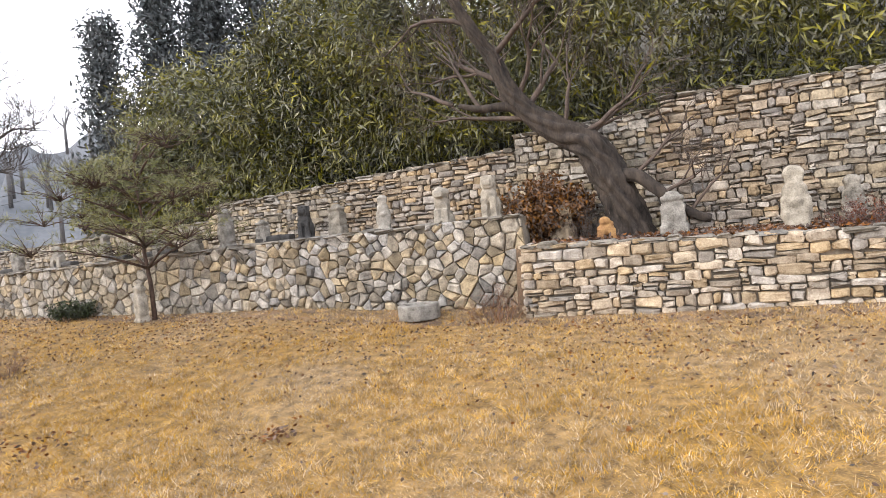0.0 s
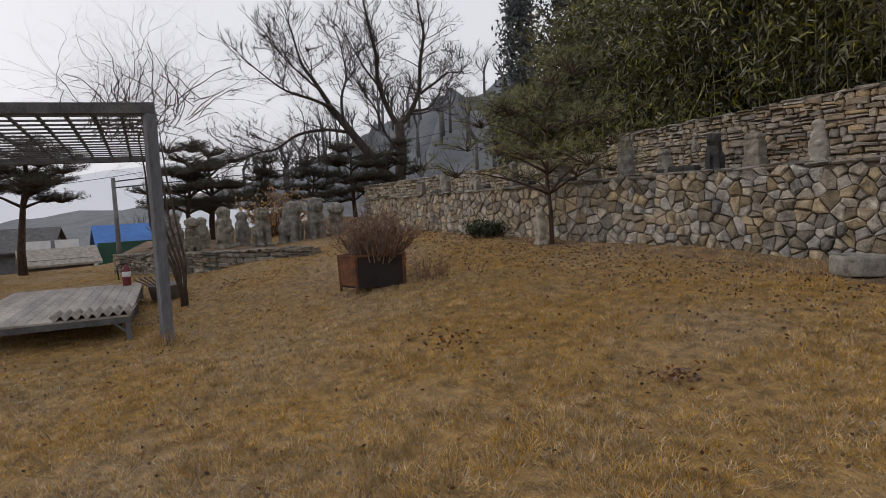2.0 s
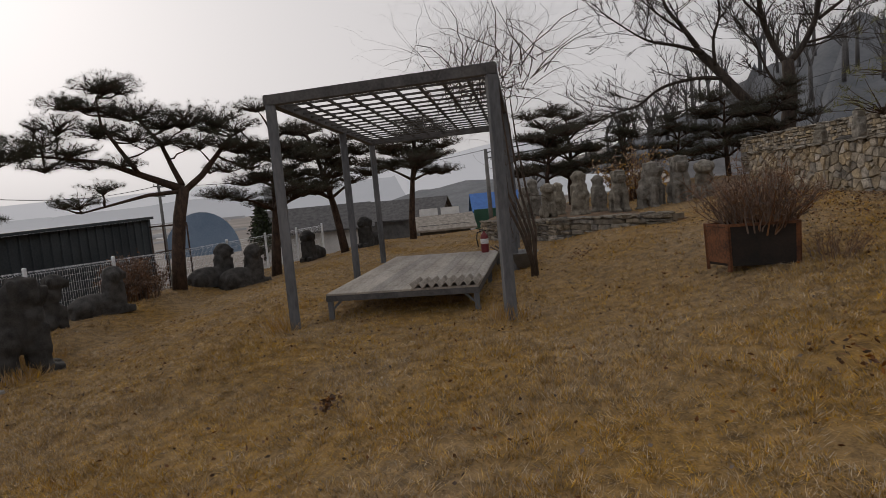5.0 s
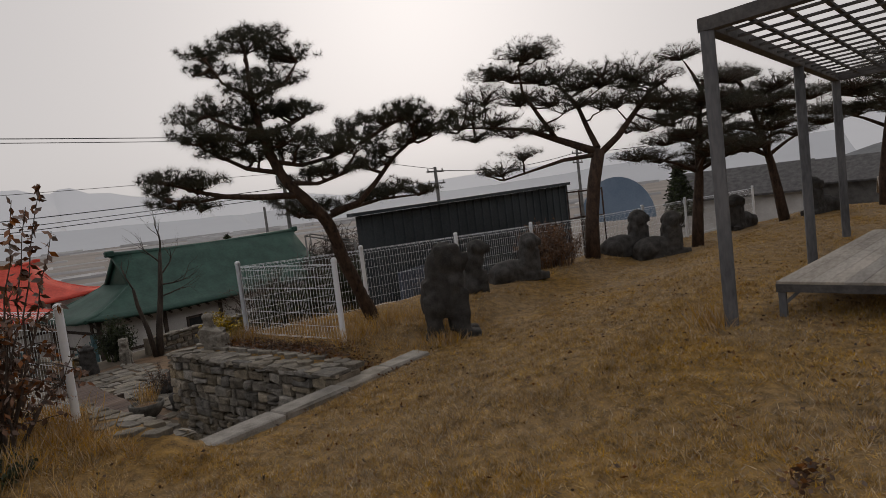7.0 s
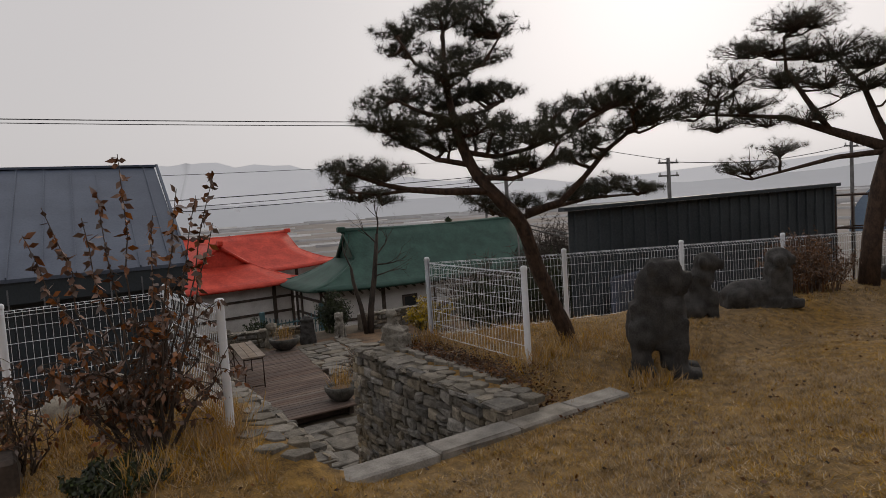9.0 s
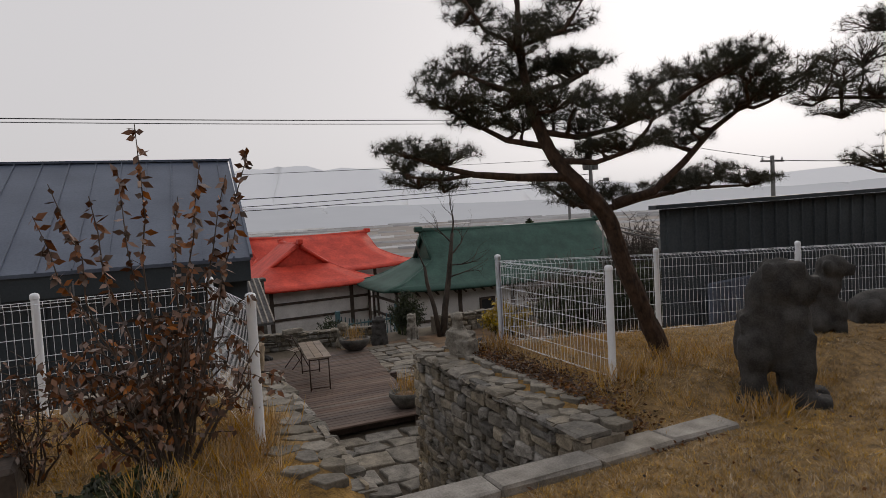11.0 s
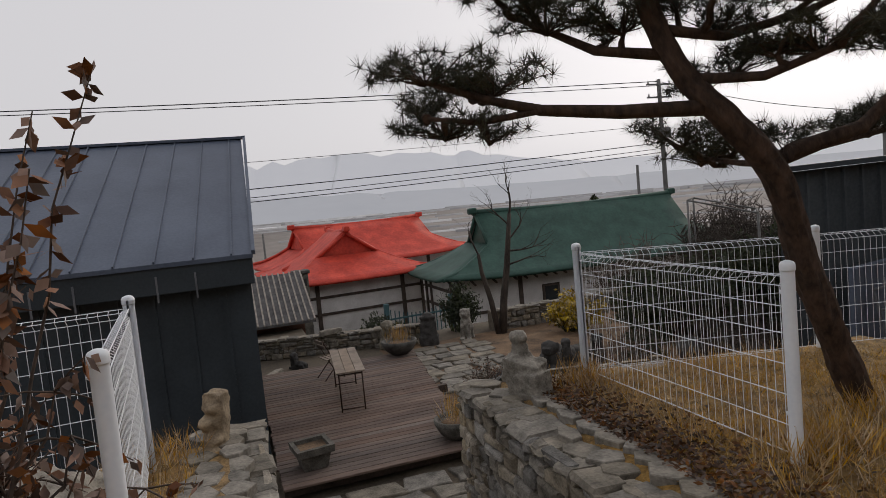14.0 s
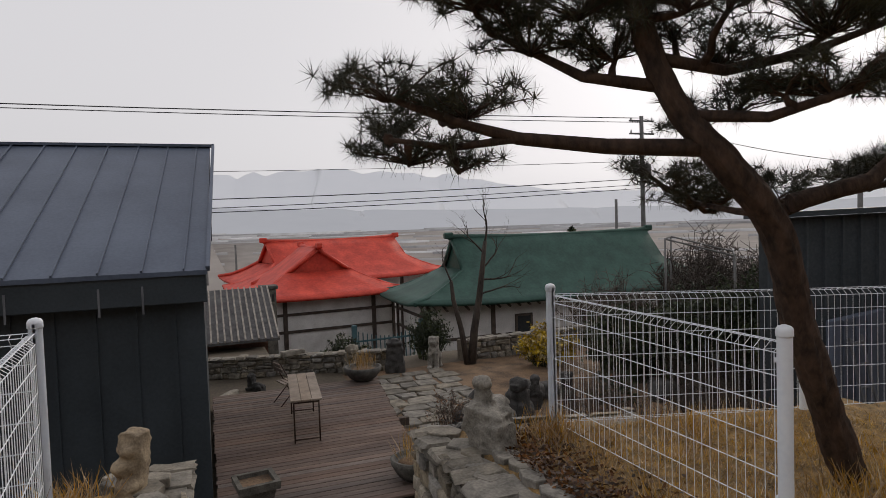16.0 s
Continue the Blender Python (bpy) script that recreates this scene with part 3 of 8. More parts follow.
for i in range(9):
    sb = bmesh.new()
    zz = -0.72 - i * 0.18
    yy = KERB_Y - 0.2 - i * 0.34
    box(sb, STAIR_X0 + 0.12, yy - 0.42, YARD_Z - 0.05, STAIR_X1 - 0.08, yy, zz, 0.02)
    part("step", sb, M_FLAG, steps)


def flag_field(name, label, x0, x1, y0, y1, z, size, seed, keep=lambda x, y: True):
    r = random.Random(seed)
    base = tagged(new(name), label, "paving", "", "structure")
    y = y0
    while y < y1:
        h = size * r.uniform(0.7, 1.2)
        x = x0 - r.uniform(0, size)
        while x < x1:
            w = size * r.uniform(0.8, 1.5)
            if keep(x + w / 2, y + h / 2):
                fb = bmesh.new()
                j = lambda: r.uniform(-0.06, 0.06)
                vs = [(0.03 + j(), 0.03 + j()), (w * 0.5, 0.02 + j()), (w - 0.04 + j(), 0.03 + j()), (w - 0.03 + j(), h * 0.6), (w - 0.04 + j(), h - 0.04 + j()), (w * 0.4, h - 0.03 + j()), (0.03 + j(), h - 0.04 + j())]
                lo = [fb.verts.new((p[0], p[1], -0.04)) for p in vs]
                hi = [fb.verts.new((p[0], p[1], 0.02)) for p in vs]
                c = (w / 2, h / 2)
                tp = [fb.verts.new((c[0] + (p[0] - c[0]) * 0.94, c[1] + (p[1] - c[1]) * 0.94, 0.035)) for p in vs]
                for a, b in ((lo, hi), (hi, tp)):
                    for k in range(7):
                        fb.faces.new((a[k], a[(k + 1) % 7], b[(k + 1) % 7], b[k]))
                fb.faces.new(tp)
                ob = part("flagstone", fb, M_FLAG, base)
                ob.location = (x, y, z)
            x += w
        y += h
    return base


flag_field("yard_paving", "irregular flagstones laid in dry soil", -14.2, -12.4, -16.4, -9.0, YARD_Z + 0.01, 0.5, 3)
flag_field("foot_paving", "irregular flagstones at the foot of the steps", -12.2, -8.9, -9.2, -6.9, YARD_Z + 0.01, 0.55, 4)

# deck
deck = tagged(new("deck"), "weathered brown timber deck in the lower yard", "deck", "", "structure")
DY0, DY1, DZ = -15.5, -9.35, -2.02
proto = None
y = DY0
while y < DY1:
    xr = -12.5 + (y - DY0) * (0.85 / (DY1 - DY0))
    db = bmesh.new()
    box(db, xr + 0.0, 0, -0.035, -8.95, 0.13, 0, 0.006)
    ob = part("deck_board", db, M_DECK, deck)
    ob.location = (rng.uniform(-0.02, 0.02), y, DZ + rng.uniform(-0.003, 0.003))
    y += 0.142
db = bmesh.new()
for yy in (DY0 + 0.1, -12.5, DY1 - 0.15):
    beam(db, (-12.3 if yy < -12 else -11.6, yy, DZ - 0.115), (-8.98, yy, DZ - 0.115), 0.1, 0.15)
beam(db, (-12.38, DY0, DZ - 0.12), (-11.55, DY1, DZ - 0.12), 0.08, 0.16)
part("deck_joists", db, M_TIMBER, deck)

# low wall at the back of the yard
ylow, ytop = (lambda s: YARD_Z - 0.1), (lambda s: -1.75)
stone_wall("wall_yard", "low stone wall with pale coping behind the deck", (-8.3, -18.4), (-13.2, -17.0), ylow, ytop, 0.4, courses(5.1, ylow, ytop, 0.24, 0.11, 0.016, rng), M_STONE_G, rng, 0.05, near=120)
stone_wall("wall_yard_2", "low stone wall in the lower yard", (-15.3, -17.0), (-21.5, -17.2), ylow, lambda s: -1.7, 0.4, courses(6.2, ylow, lambda s: -1.7, 0.26, 0.13, 0.016, rng), M_STONE_G, rng, 0.05, near=120)


# ---- white mesh fences ----
def fence_post(at, h, lean=0.0):
    bm = bmesh.new()
    lathe(bm, [(0.038, -0.25), (0.038, -0.2), (0.038, h - 0.06), (0.038, h - 0.052), (0.043, h - 0.05), (0.043, h - 0.046), (0.043, h - 0.024), (0.041, h - 0.012), (0.033, h), (0.012, h + 0.008), (0.001, h + 0.009)], 18)
    for z in (h * 0.25, h * 0.85):
        box(bm, -0.012, -0.052, z - 0.012, 0.012, -0.03, z + 0.012)
    return bm


def mesh_panel(a, b, h):
    """Welded wire panel from a to b with pinched top: wires as thin square bars."""
    a, b = Vector(a), Vector(b)
    L = (Vector((b.x, b.y, 0)) - Vector((a.x, a.y, 0))).length
    bm = bmesh.new()
    n = int(L / 0.062)
    vd = []
    for i in range(n + 1):
        s = L * i / n
        vd.append(s)
    rise = b.z - a.z
    d = Vector((b.x - a.x, b.y - a.y, 0)).normalized()
    out = Vector((-d.y, d.x, 0))

    def P(s, z, o=0.0):
        p = a + d * s + out * o
        return Vector((p.x, p.y, a.z + rise * s / L + z))

    def bar(p, q, r=0.0026):
        u = (q - p).normalized()
        w = u.cross(out if abs(u.dot(out)) < 0.9 else d).normalized()
        t = u.cross(w)
        va = [bm.verts.new(p + w * r * c + t * r * e) for c, e in ((1, 0), (-0.5, 0.87), (-0.5, -0.87))]
        vb = [bm.verts.new(q + w * r * c + t * r * e) for c, e in ((1, 0), (-0.5, 0.87), (-0.5, -0.87))]
        for k in range(3):
            bm.faces.new((va[k], va[(k + 1) % 3], vb[(k + 1) % 3], vb[k]))

    for s in vd:
        bar(P(s, 0.06), P(s, h - 0.08))
        bar(P(s, h - 0.08), P(s, h - 0.04, 0.05))
        bar(P(s, h - 0.04, 0.05), P(s, h - 0.02, 0.0))
        bar(P(s, 0.06), P(s, 0.03, 0.045))
    for z, o in [(h - 0.04, 0.05), (h - 0.02, 0.0), (h - 0.085, 0.0), (0.06, 0), (0.03, 0.045)] + [(h * k, 0.0) for k in (0.2, 0.36, 0.52, 0.68, 0.82)]:
        bar(P(0, z, o), P(L, z, o), 0.0034)
    return bm


def fence(name, label, posts, h=1.2):
    base = thing(name, label, "fence")
    for k, p in enumerate(posts):
        pb = fence_post(p, h)
        ob = part("fence_post", pb, M_FENCE, base)
        ob.location = p
        smooth(ob)
        if k:
            q = posts[k - 1]
            part("mesh_panel", mesh_panel((q[0], q[1], q[2]), (p[0], p[1], p[2]), h - 0.06), M_FENCE, base)
    return base


def bed_z(x, y):
    return ground_h(x, y)


fence("mesh_fence_return", "white welded-wire fence panel returning towards the steps", [(-11.6, -6.14, -0.265), (-11.66, -3.96, -0.30)])
line = [(-11.6, -6.14, -0.262)]
for k in range(1, 9):
    xx = -11.6 - 2.27 * k
    line.append((xx, fence_y(xx), -0.28 - 0.05 * min(k, 4) + 0.0))
fence("mesh_fence_line", "white welded-wire fence along the garden edge", line)
fence("mesh_fence_stairs", "white welded-wire fence beside the shrub", [(-8.16, -3.94, -0.22), (-7.99, -5.94, -0.21)])
fence("mesh_fence_shed", "white welded-wire fence in front of the shed", [(-7.99, -5.94, -0.212), (-6.42, -5.9, -0.22), (-4.4, -5.8, -0.22), (-2.3, -5.7, -0.22)])

# ---- shed beside the deck ----
shed = thing("garden_shed", "charcoal metal-clad shed with standing-seam blue-grey roof", "shed")
SX0, SX1, SY0, SY1 = -8.93, -1.5, -16.9, -10.3
bm = bmesh.new()
box(bm, SX0 + 0.03, SY1 - 0.25 - 6.3, -2.5, SX1, SY1 - 0.25, 0.72)
vs = [bm.verts.new(p) for p in ((SX0 + 0.03, SY1 - 0.25, 0.7), (SX0 + 0.03, SY0, 0.7), (SX0 + 0.03, -14.7, 2.95), (SX1, SY1 - 0.25, 0.7), (SX1, SY0, 0.7), (SX1, -14.7, 2.95))]
bm.faces.new((vs[0], vs[2], vs[1]))
bm.faces.new((vs[3], vs[4], vs[5]))
part("wall", bm, M_SHEDW, shed)
x = SX0 + 0.4
while x < SX1:
    bm = bmesh.new()
    box(bm, x - 0.02, SY1 - 0.25, -2.4, x + 0.02, SY1 - 0.225, 0.62)
    part("cladding_rib", bm, M_SHEDW, shed)
    x += 0.46
bm = bmesh.new()
box(bm, SX0 - 0.02, SY1 - 0.2, 0.55, SX1, SY1, 0.97, 0.01)
part("fascia", bm, M_SHEDW, shed, "dark folded eave fascia")
bm = bmesh.new()
pts = [(SX0 - 0.03, SY1 + 0.03, 0.97), (SX1, SY1 + 0.03, 0.97), (SX1, -14.7, 3.10), (SX0 - 0.2, -14.7, 3.10)]
top = [bm.verts.new(p) for p in pts]
bot = [bm.verts.new((p[0], p[1], p[2] - 0.06)) for p in pts]
back = [bm.verts.new(p) for p in ((SX1, -18.5, 1.2), (SX0 - 0.2, -18.5, 1.2))]
bm.faces.new(top)
bm.faces.new(bot[::-1])
for k in range(4):
    bm.faces.new((top[k], bot[k], bot[(k + 1) % 4], top[(k + 1) % 4]))
bm.faces.new((top[3], top[2], back[0], back[1]))
part("roof", bm, M_SHEDR, shed)
n = 0
x = SX0 + 0.25
while x < SX1:
    bm = bmesh.new()
    k = (x - SX0) / (SX1 - SX0)
    beam(bm, (x, SY1 + 0.03, 0.985), (x - 0.22 * (1 - k), -14.7, 3.115), 0.022, 0.035)
    part("roof_seam", bm, M_SHEDR, shed)
    n += 1
    if n % 3 != 1:
        bm = bmesh.new()
        box(bm, x - 0.012, SY1, 0.45, x + 0.012, SY1 + 0.012, 0.80)
        part("fascia_clip", bm, M_PERG, shed)
    x += 0.49
bm = bmesh.new()
beam(bm, (SX0 - 0.27, -14.7, 3.12), (SX1, -14.7, 3.12), 0.16, 0.05)
beam(bm, (SX0 - 0.04, SY1 + 0.03, 0.985), (SX0 - 0.26, -14.7, 3.13), 0.05, 0.07)
part("ridge_cap", bm, M_SHEDR, shed)

# ---- pergola ----
perg = thing("pergola", "weathered grey timber pergola with lattice roof", "pergola")
PF, PR, PBL, PBR = Vector((-12.47, 0.93, 0)), Vector((-11.74, 3.73, 0)), Vector((-19.87, 1.31, 0)), Vector((-19.0, 4.58, 0))
PT = 2.97


def plerp(u, v):
    return (PF.lerp(PR, u)).lerp(PBL.lerp(PBR, u), v)


for u in (0, 1):
    for v in (0, 0.56, 1):
        p = plerp(u, v)
        bm = bmesh.new()
        box(bm, -0.065, -0.065, ground_h(p.x, p.y) - 0.2, 0.065, 0.065, PT - 0.13, 0.008)
        ob = part("post", bm, M_PERG, perg)
        ob.location = (p.x, p.y, 0)
        ob.rotation_euler = (0, 0, math.radians(12))
for a, b in (((0, 0), (1, 0)), ((0, 1), (1, 1)), ((0, 0), (0, 1)), ((1, 0), (1, 1))):
    p, q = plerp(*a), plerp(*b)
    e = (q - p).normalized() * 0.068
    bm = bmesh.new()
    beam(bm, (p.x - e.x, p.y - e.y, PT - 0.065), (q.x + e.x, q.y + e.y, PT - 0.065), 0.12, 0.135, bevel=0.006)
    part("frame_beam", bm, M_BEAM, perg)
for k in range(1, 9):
    p, q = plerp(k / 9, 0), plerp(k / 9, 1)
    bm = bmesh.new()
    beam(bm, (p.x, p.y, PT - 0.05), (q.x, q.y, PT - 0.05), 0.045, 0.025)
    part("lattice_slat", bm, M_BEAM, perg)
for k in range(1, 17):
    p, q = plerp(0, k / 17), plerp(1, k / 17)
    bm = bmesh.new()
    beam(bm, (p.x, p.y, PT - 0.085), (q.x, q.y, PT - 0.085), 0.045, 0.025)
    part("lattice_slat", bm, M_BEAM, perg)

# ---- platform under it ----
bench = thing("low_platform", "sun-bleached plank platform on short legs", "platform")
B0, B1, B2, B3 = Vector((-12.9, 1.28, 0)), Vector((-12.55, 3.40, 0)), Vector((-17.4, 1.88, 0)), Vector((-16.9, 4.02, 0))
BZ = 0.26


def blerp(u, v):
    return B0.lerp(B1, u).lerp(B2.lerp(B3, u), v)


for k in range(14):
    p, q = blerp((k + 0.5) / 14, 0), blerp((k + 0.5) / 14, 1)
    bm = bmesh.new()
    beam(bm, (p.x, p.y, BZ), (q.x, q.y, BZ), 0.152, 0.03, bevel=0.004)
    part("plank", bm, M_PLANK, bench)
for a, b in (((0.01, 0.005), (0.99, 0.005)), ((0.01, 0.99), (0.99, 0.99)), ((0.01, 0), (0.01, 1)), ((0.99, 0), (0.99, 1))):
    p, q = blerp(*a), blerp(*b)
    bm = bmesh.new()
    beam(bm, (p.x, p.y, BZ - 0.055), (q.x, q.y, BZ - 0.055), 0.05, 0.08)
    part("rail", bm, M_BEAM, bench)
for u in (0.02, 0.98):
    for v in (0.01, 0.5, 0.98):
        p = blerp(u, v)
        bm = bmesh.new()
        box(bm, p.x - 0.035, p.y - 0.035, ground_h(p.x, p.y) - 0.05, p.x + 0.035, p.y + 0.035, BZ - 0.09)
        s = 1 if u < 0.5 else -1
        e = (blerp(1, v) - blerp(0, v)).normalized() * s
        beam(bm, (p.x + e.x * 0.02, p.y + e.y * 0.02, BZ - 0.22), (p.x + e.x * 0.16, p.y + e.y * 0.16, BZ - 0.09), 0.03, 0.03)
        part("leg", bm, M_PERG, bench)
# corrugated sheet lying on the front corner
bm = bmesh.new()
c0, c1, c2, c3 = blerp(0.56, -0.005), blerp(1.02, -0.005), blerp(0.58, 0.13), blerp(1.03, 0.14)
rows = []
for i in range(65):
    u = i / 64
    z = BZ + 0.05 + 0.032 * math.cos(2 * math.pi * 8 * u)
    rows.append([bm.verts.new((*(c0.lerp(c1, u)).xy, z)), bm.verts.new((*(c2.lerp(c3, u)).xy, z + 0.01)), bm.verts.new((*(c0.lerp(c1, u)).xy, z - 0.008)), bm.verts.new((*(c2.lerp(c3, u)).xy, z + 0.002))])
for a, b in zip(rows, rows[1:]):
    for f in ((a[0], b[0], b[1], a[1]), (a[2], a[3], b[3], b[2]), (a[0], a[2], b[2], b[0]), (a[1], b[1], b[3], a[3])):
        bm.faces.new(f).smooth = True
sheet = mesh_ob("corrugated_sheet", bm, M_SLATE)
tagged(sheet, "weathered corrugated cement sheet lying on the platform", "roof sheet")
# extinguisher
pe = blerp(0.88, 0.93)
ext = thing("fire_extinguisher", "red fire extinguisher with white band standing on platform", "extinguisher", (pe.x, pe.y, BZ + 0.016))
bm = bmesh.new()
lathe(bm, [(0.07, 0), (0.078, 0.02), (0.078, 0.30), (0.06, 0.36), (0.025, 0.39), (0.025, 0.42)], 18)
part("cylinder", bm, M_RED, ext)
bm = bmesh.new()
lathe(bm, [(0.0785, 0.17), (0.0795, 0.172), (0.0795, 0.268), (0.0785, 0.27)], 18, close=False)
part("label_band", bm, M_WHITE, ext)
bm = bmesh.new()
box(bm, -0.02, -0.09, 0.42, 0.02, 0.05, 0.435, 0.004)
box(bm, -0.018, -0.1, 0.45, 0.018, 0.03, 0.465, 0.004)
part("lever", bm, M_BLACK, ext)
bm = bmesh.new()
tube(bm, [(0, -0.05, 0.42), (0, -0.13, 0.40), (0, -0.15, 0.28), (0, -0.13, 0.12)], 0.013, 6)
part("hose", bm, M_BLACK, ext)
# basin by the post
pb = (-16.0, 4.33, ground_h(-16.0, 4.33))
basin = thing("metal_basin", "dull metal basin holding sticks beside the platform", "basin", pb)
bm = bmesh.new()
lathe(bm, [(0.27, 0.0), (0.33, 0.26), (0.36, 0.27), (0.355, 0.285), (0.31, 0.26), (0.25, 0.04)], 22)
part("bowl", bm, M_ROOFT, basin)
for k in range(4):
    bm = bmesh.new()
    tube(bm, [(0.1 * k - 0.1, 0.05, 0.05), (0.1 * k - 0.3, -0.25 - 0.1 * k, 0.42)], 0.014, 5)
    part("stick", bm, M_TWIG, basin)

# ---- steel planter ----
plz = ground_h(-11.1, 6.2)
planter = thing("steel_planter", "rusted steel box planter filled with dry shrub", "planter", (-11.22, 6.5, plz), 0)
PA, PB = Vector((0.24, -0.50, 0)), Vector((0.42, 0.15, 0))
bm = bmesh.new()
q = [Vector((0.19, -0.44)), Vector((0.38, 0.19)), Vector((-0.28, 0.38)), Vector((-0.16, -0.53))]
lo = [bm.verts.new((p.x, p.y, 0.06)) for p in q]
hi = [bm.verts.new((p.x * 1.03, p.y * 1.03, 0.50)) for p in q]
ins = [bm.verts.new((p.x * 0.93, p.y * 0.93, 0.50)) for p in q]
inl = [bm.verts.new((p.x * 0.93, p.y * 0.93, 0.40)) for p in q]
for a, b in ((lo, hi), (hi, ins), (ins, inl)):
    for k in range(4):
        bm.faces.new((a[k], a[(k + 1) % 4], b[(k + 1) % 4], b[k]))
bm.faces.new(inl)
bmesh.ops.recalc_face_normals(bm, faces=bm.faces)
# whole box takes the tone with shade painted in
part("box", bm, M_RUST_SHADED, planter)
# thin sheet gives the one lit side its brighter rust
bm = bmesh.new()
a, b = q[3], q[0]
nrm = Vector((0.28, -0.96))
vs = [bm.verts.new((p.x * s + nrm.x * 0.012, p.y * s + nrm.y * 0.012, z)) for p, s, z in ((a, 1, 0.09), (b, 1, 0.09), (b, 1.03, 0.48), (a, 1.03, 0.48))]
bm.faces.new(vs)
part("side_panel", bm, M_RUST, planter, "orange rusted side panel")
for p in q:
    bm = bmesh.new()
    beam(bm, (p.x, p.y, 0), (p.x * 1.03, p.y * 1.03, 0.51), 0.035, 0.035)
    part("corner_bar", bm, M_RUST, planter)
for k in range(4):
    p, r2 = q[k] * 1.035, q[(k + 1) % 4] * 1.035
    bm = bmesh.new()
    beam(bm, (p.x, p.y, 0.50), (r2.x, r2.y, 0.50), 0.035, 0.03)
    part("rim", bm, M_RUST, planter)
# millstone well
mw = mesh_ob("stone_basin", bmesh.new(), M_STATUE)
bm = bmesh.new()
lathe(bm, [(0.355, 0), (0.36, 0.02), (0.36, 0.2), (0.355, 0.225), (0.34, 0.235), (0.32, 0.236), (0.23, 0.236), (0.22, 0.23), (0.21, 0.16), (0.02, 0.15)], 30)
for v in bm.verts:
    v.co *= 1 + 0.02 * noise.noise(v.co * 7)
bm.to_mesh(mw.data)
bm.free()
mw.matrix_basis = pose(-6.5, 9.85, ground_h(-6.5, 9.85) - 0.02) @ Matrix.Diagonal((0.78, 0.78, 0.85, 1))
tagged(mw, "round pale stone basin lying at the wall foot", "stone basin")

# ---- stone figures ----
def carve(name, shapes, voxel=0.028, rough=0.012, seed=0):
    """One solid stone mesh from overlapping rounded lumps, weathered a little."""
    bm = bmesh.new()
    for kind, c, r, *turn in shapes:
        if kind == "s":
            vs = bmesh.ops.create_icosphere(bm, subdivisions=3, radius=1.0)["verts"]
        else:
            vs = bmesh.ops.create_cube(bm, size=2.0)["verts"]
        rot = Euler([radians(a) for a in (turn[0] if turn else (0, 0, 0))]).to_matrix().to_4x4()
        bmesh.ops.transform(bm, matrix=Matrix.Translation(c) @ rot @ Matrix.Diagonal((*r, 1)), verts=vs)
    me = bpy.data.meshes.new(name)
    bm.to_mesh(me)
    bm.free()
    ob = new(name, me)
    md = ob.modifiers.new("solid", "REMESH")
    md.mode, md.voxel_size = "VOXEL", voxel
    sm = ob.modifiers.new("worn", "SMOOTH")
    sm.factor, sm.iterations = 0.5, 1
    out = bpy.data.meshes.new_from_object(ob.evaluated_get(bpy.context.evaluated_depsgraph_get()))
    bpy.data.objects.remove(ob)
    for v in out.vertices:
        p = v.co + Vector((seed * 3.1, 0, 0))
        v.co += v.normal * (rough * noise.noise(p * 9) + rough * 0.6 * noise.noise(p * 24))
    for f in out.polygons:
        f.use_smooth = True
    return out


LION = carve("lion_figure", [("b", (0, 0.04, 0.36), (0.12, 0.15, 0.13)), ("b", (0, -0.06, 0.26), (0.10, 0.07, 0.18)), ("b", (0, 0.06, 0.50), (0.145, 0.20, 0.17), (-16, 0, 0)), ("s", (0, -0.08, 0.56), (0.18, 0.17, 0.20)), ("s", (0, -0.02, 0.80), (0.19, 0.185, 0.19)), ("b", (0, -0.05, 0.83), (0.14, 0.15, 0.13)), ("b", (0, -0.22, 0.81), (0.10, 0.09, 0.05)), ("b", (0, -0.20, 0.71), (0.085, 0.07, 0.03)), ("s", (0, -0.30, 0.84), (0.06, 0.03, 0.035)), ("s", (-0.07, -0.19, 0.89), (0.04, 0.04, 0.035)), ("s", (0.07, -0.19, 0.89), (0.04, 0.04, 0.035)), ("s", (-0.15, 0.06, 0.90), (0.05, 0.07, 0.07)), ("s", (0.15, 0.06, 0.90), (0.05, 0.07, 0.07)), ("s", (0, 0.14, 0.70), (0.16, 0.10, 0.20)),
                                ("b", (-0.10, -0.16, 0.24), (0.062, 0.065, 0.26), (5, 0, 0)), ("b", (0.10, -0.16, 0.24), (0.062, 0.065, 0.26), (5, 0, 0)), ("b", (-0.10, -0.22, 0.04), (0.075, 0.10, 0.045)), ("b", (0.10, -0.22, 0.04), (0.075, 0.10, 0.045)), ("b", (-0.12, 0.18, 0.22), (0.068, 0.085, 0.24), (-7, 0, 0)), ("b", (0.12, 0.18, 0.22), (0.068, 0.085, 0.24), (-7, 0, 0)), ("s", (-0.13, 0.17, 0.36), (0.09, 0.13, 0.16)), ("s", (0.13, 0.17, 0.36), (0.09, 0.13, 0.16)), ("b", (-0.12, 0.17, 0.035), (0.08, 0.12, 0.04)), ("b", (0.12, 0.17, 0.035), (0.08, 0.12, 0.04)), ("s", (0, 0.27, 0.42), (0.05, 0.05, 0.16))], 0.022)
for v in LION.vertices:
    v.co.y *= 0.84 * (1.12 - 0.2 * v.co.z)
    v.co.x *= 1.06 - 0.2 * v.co.z
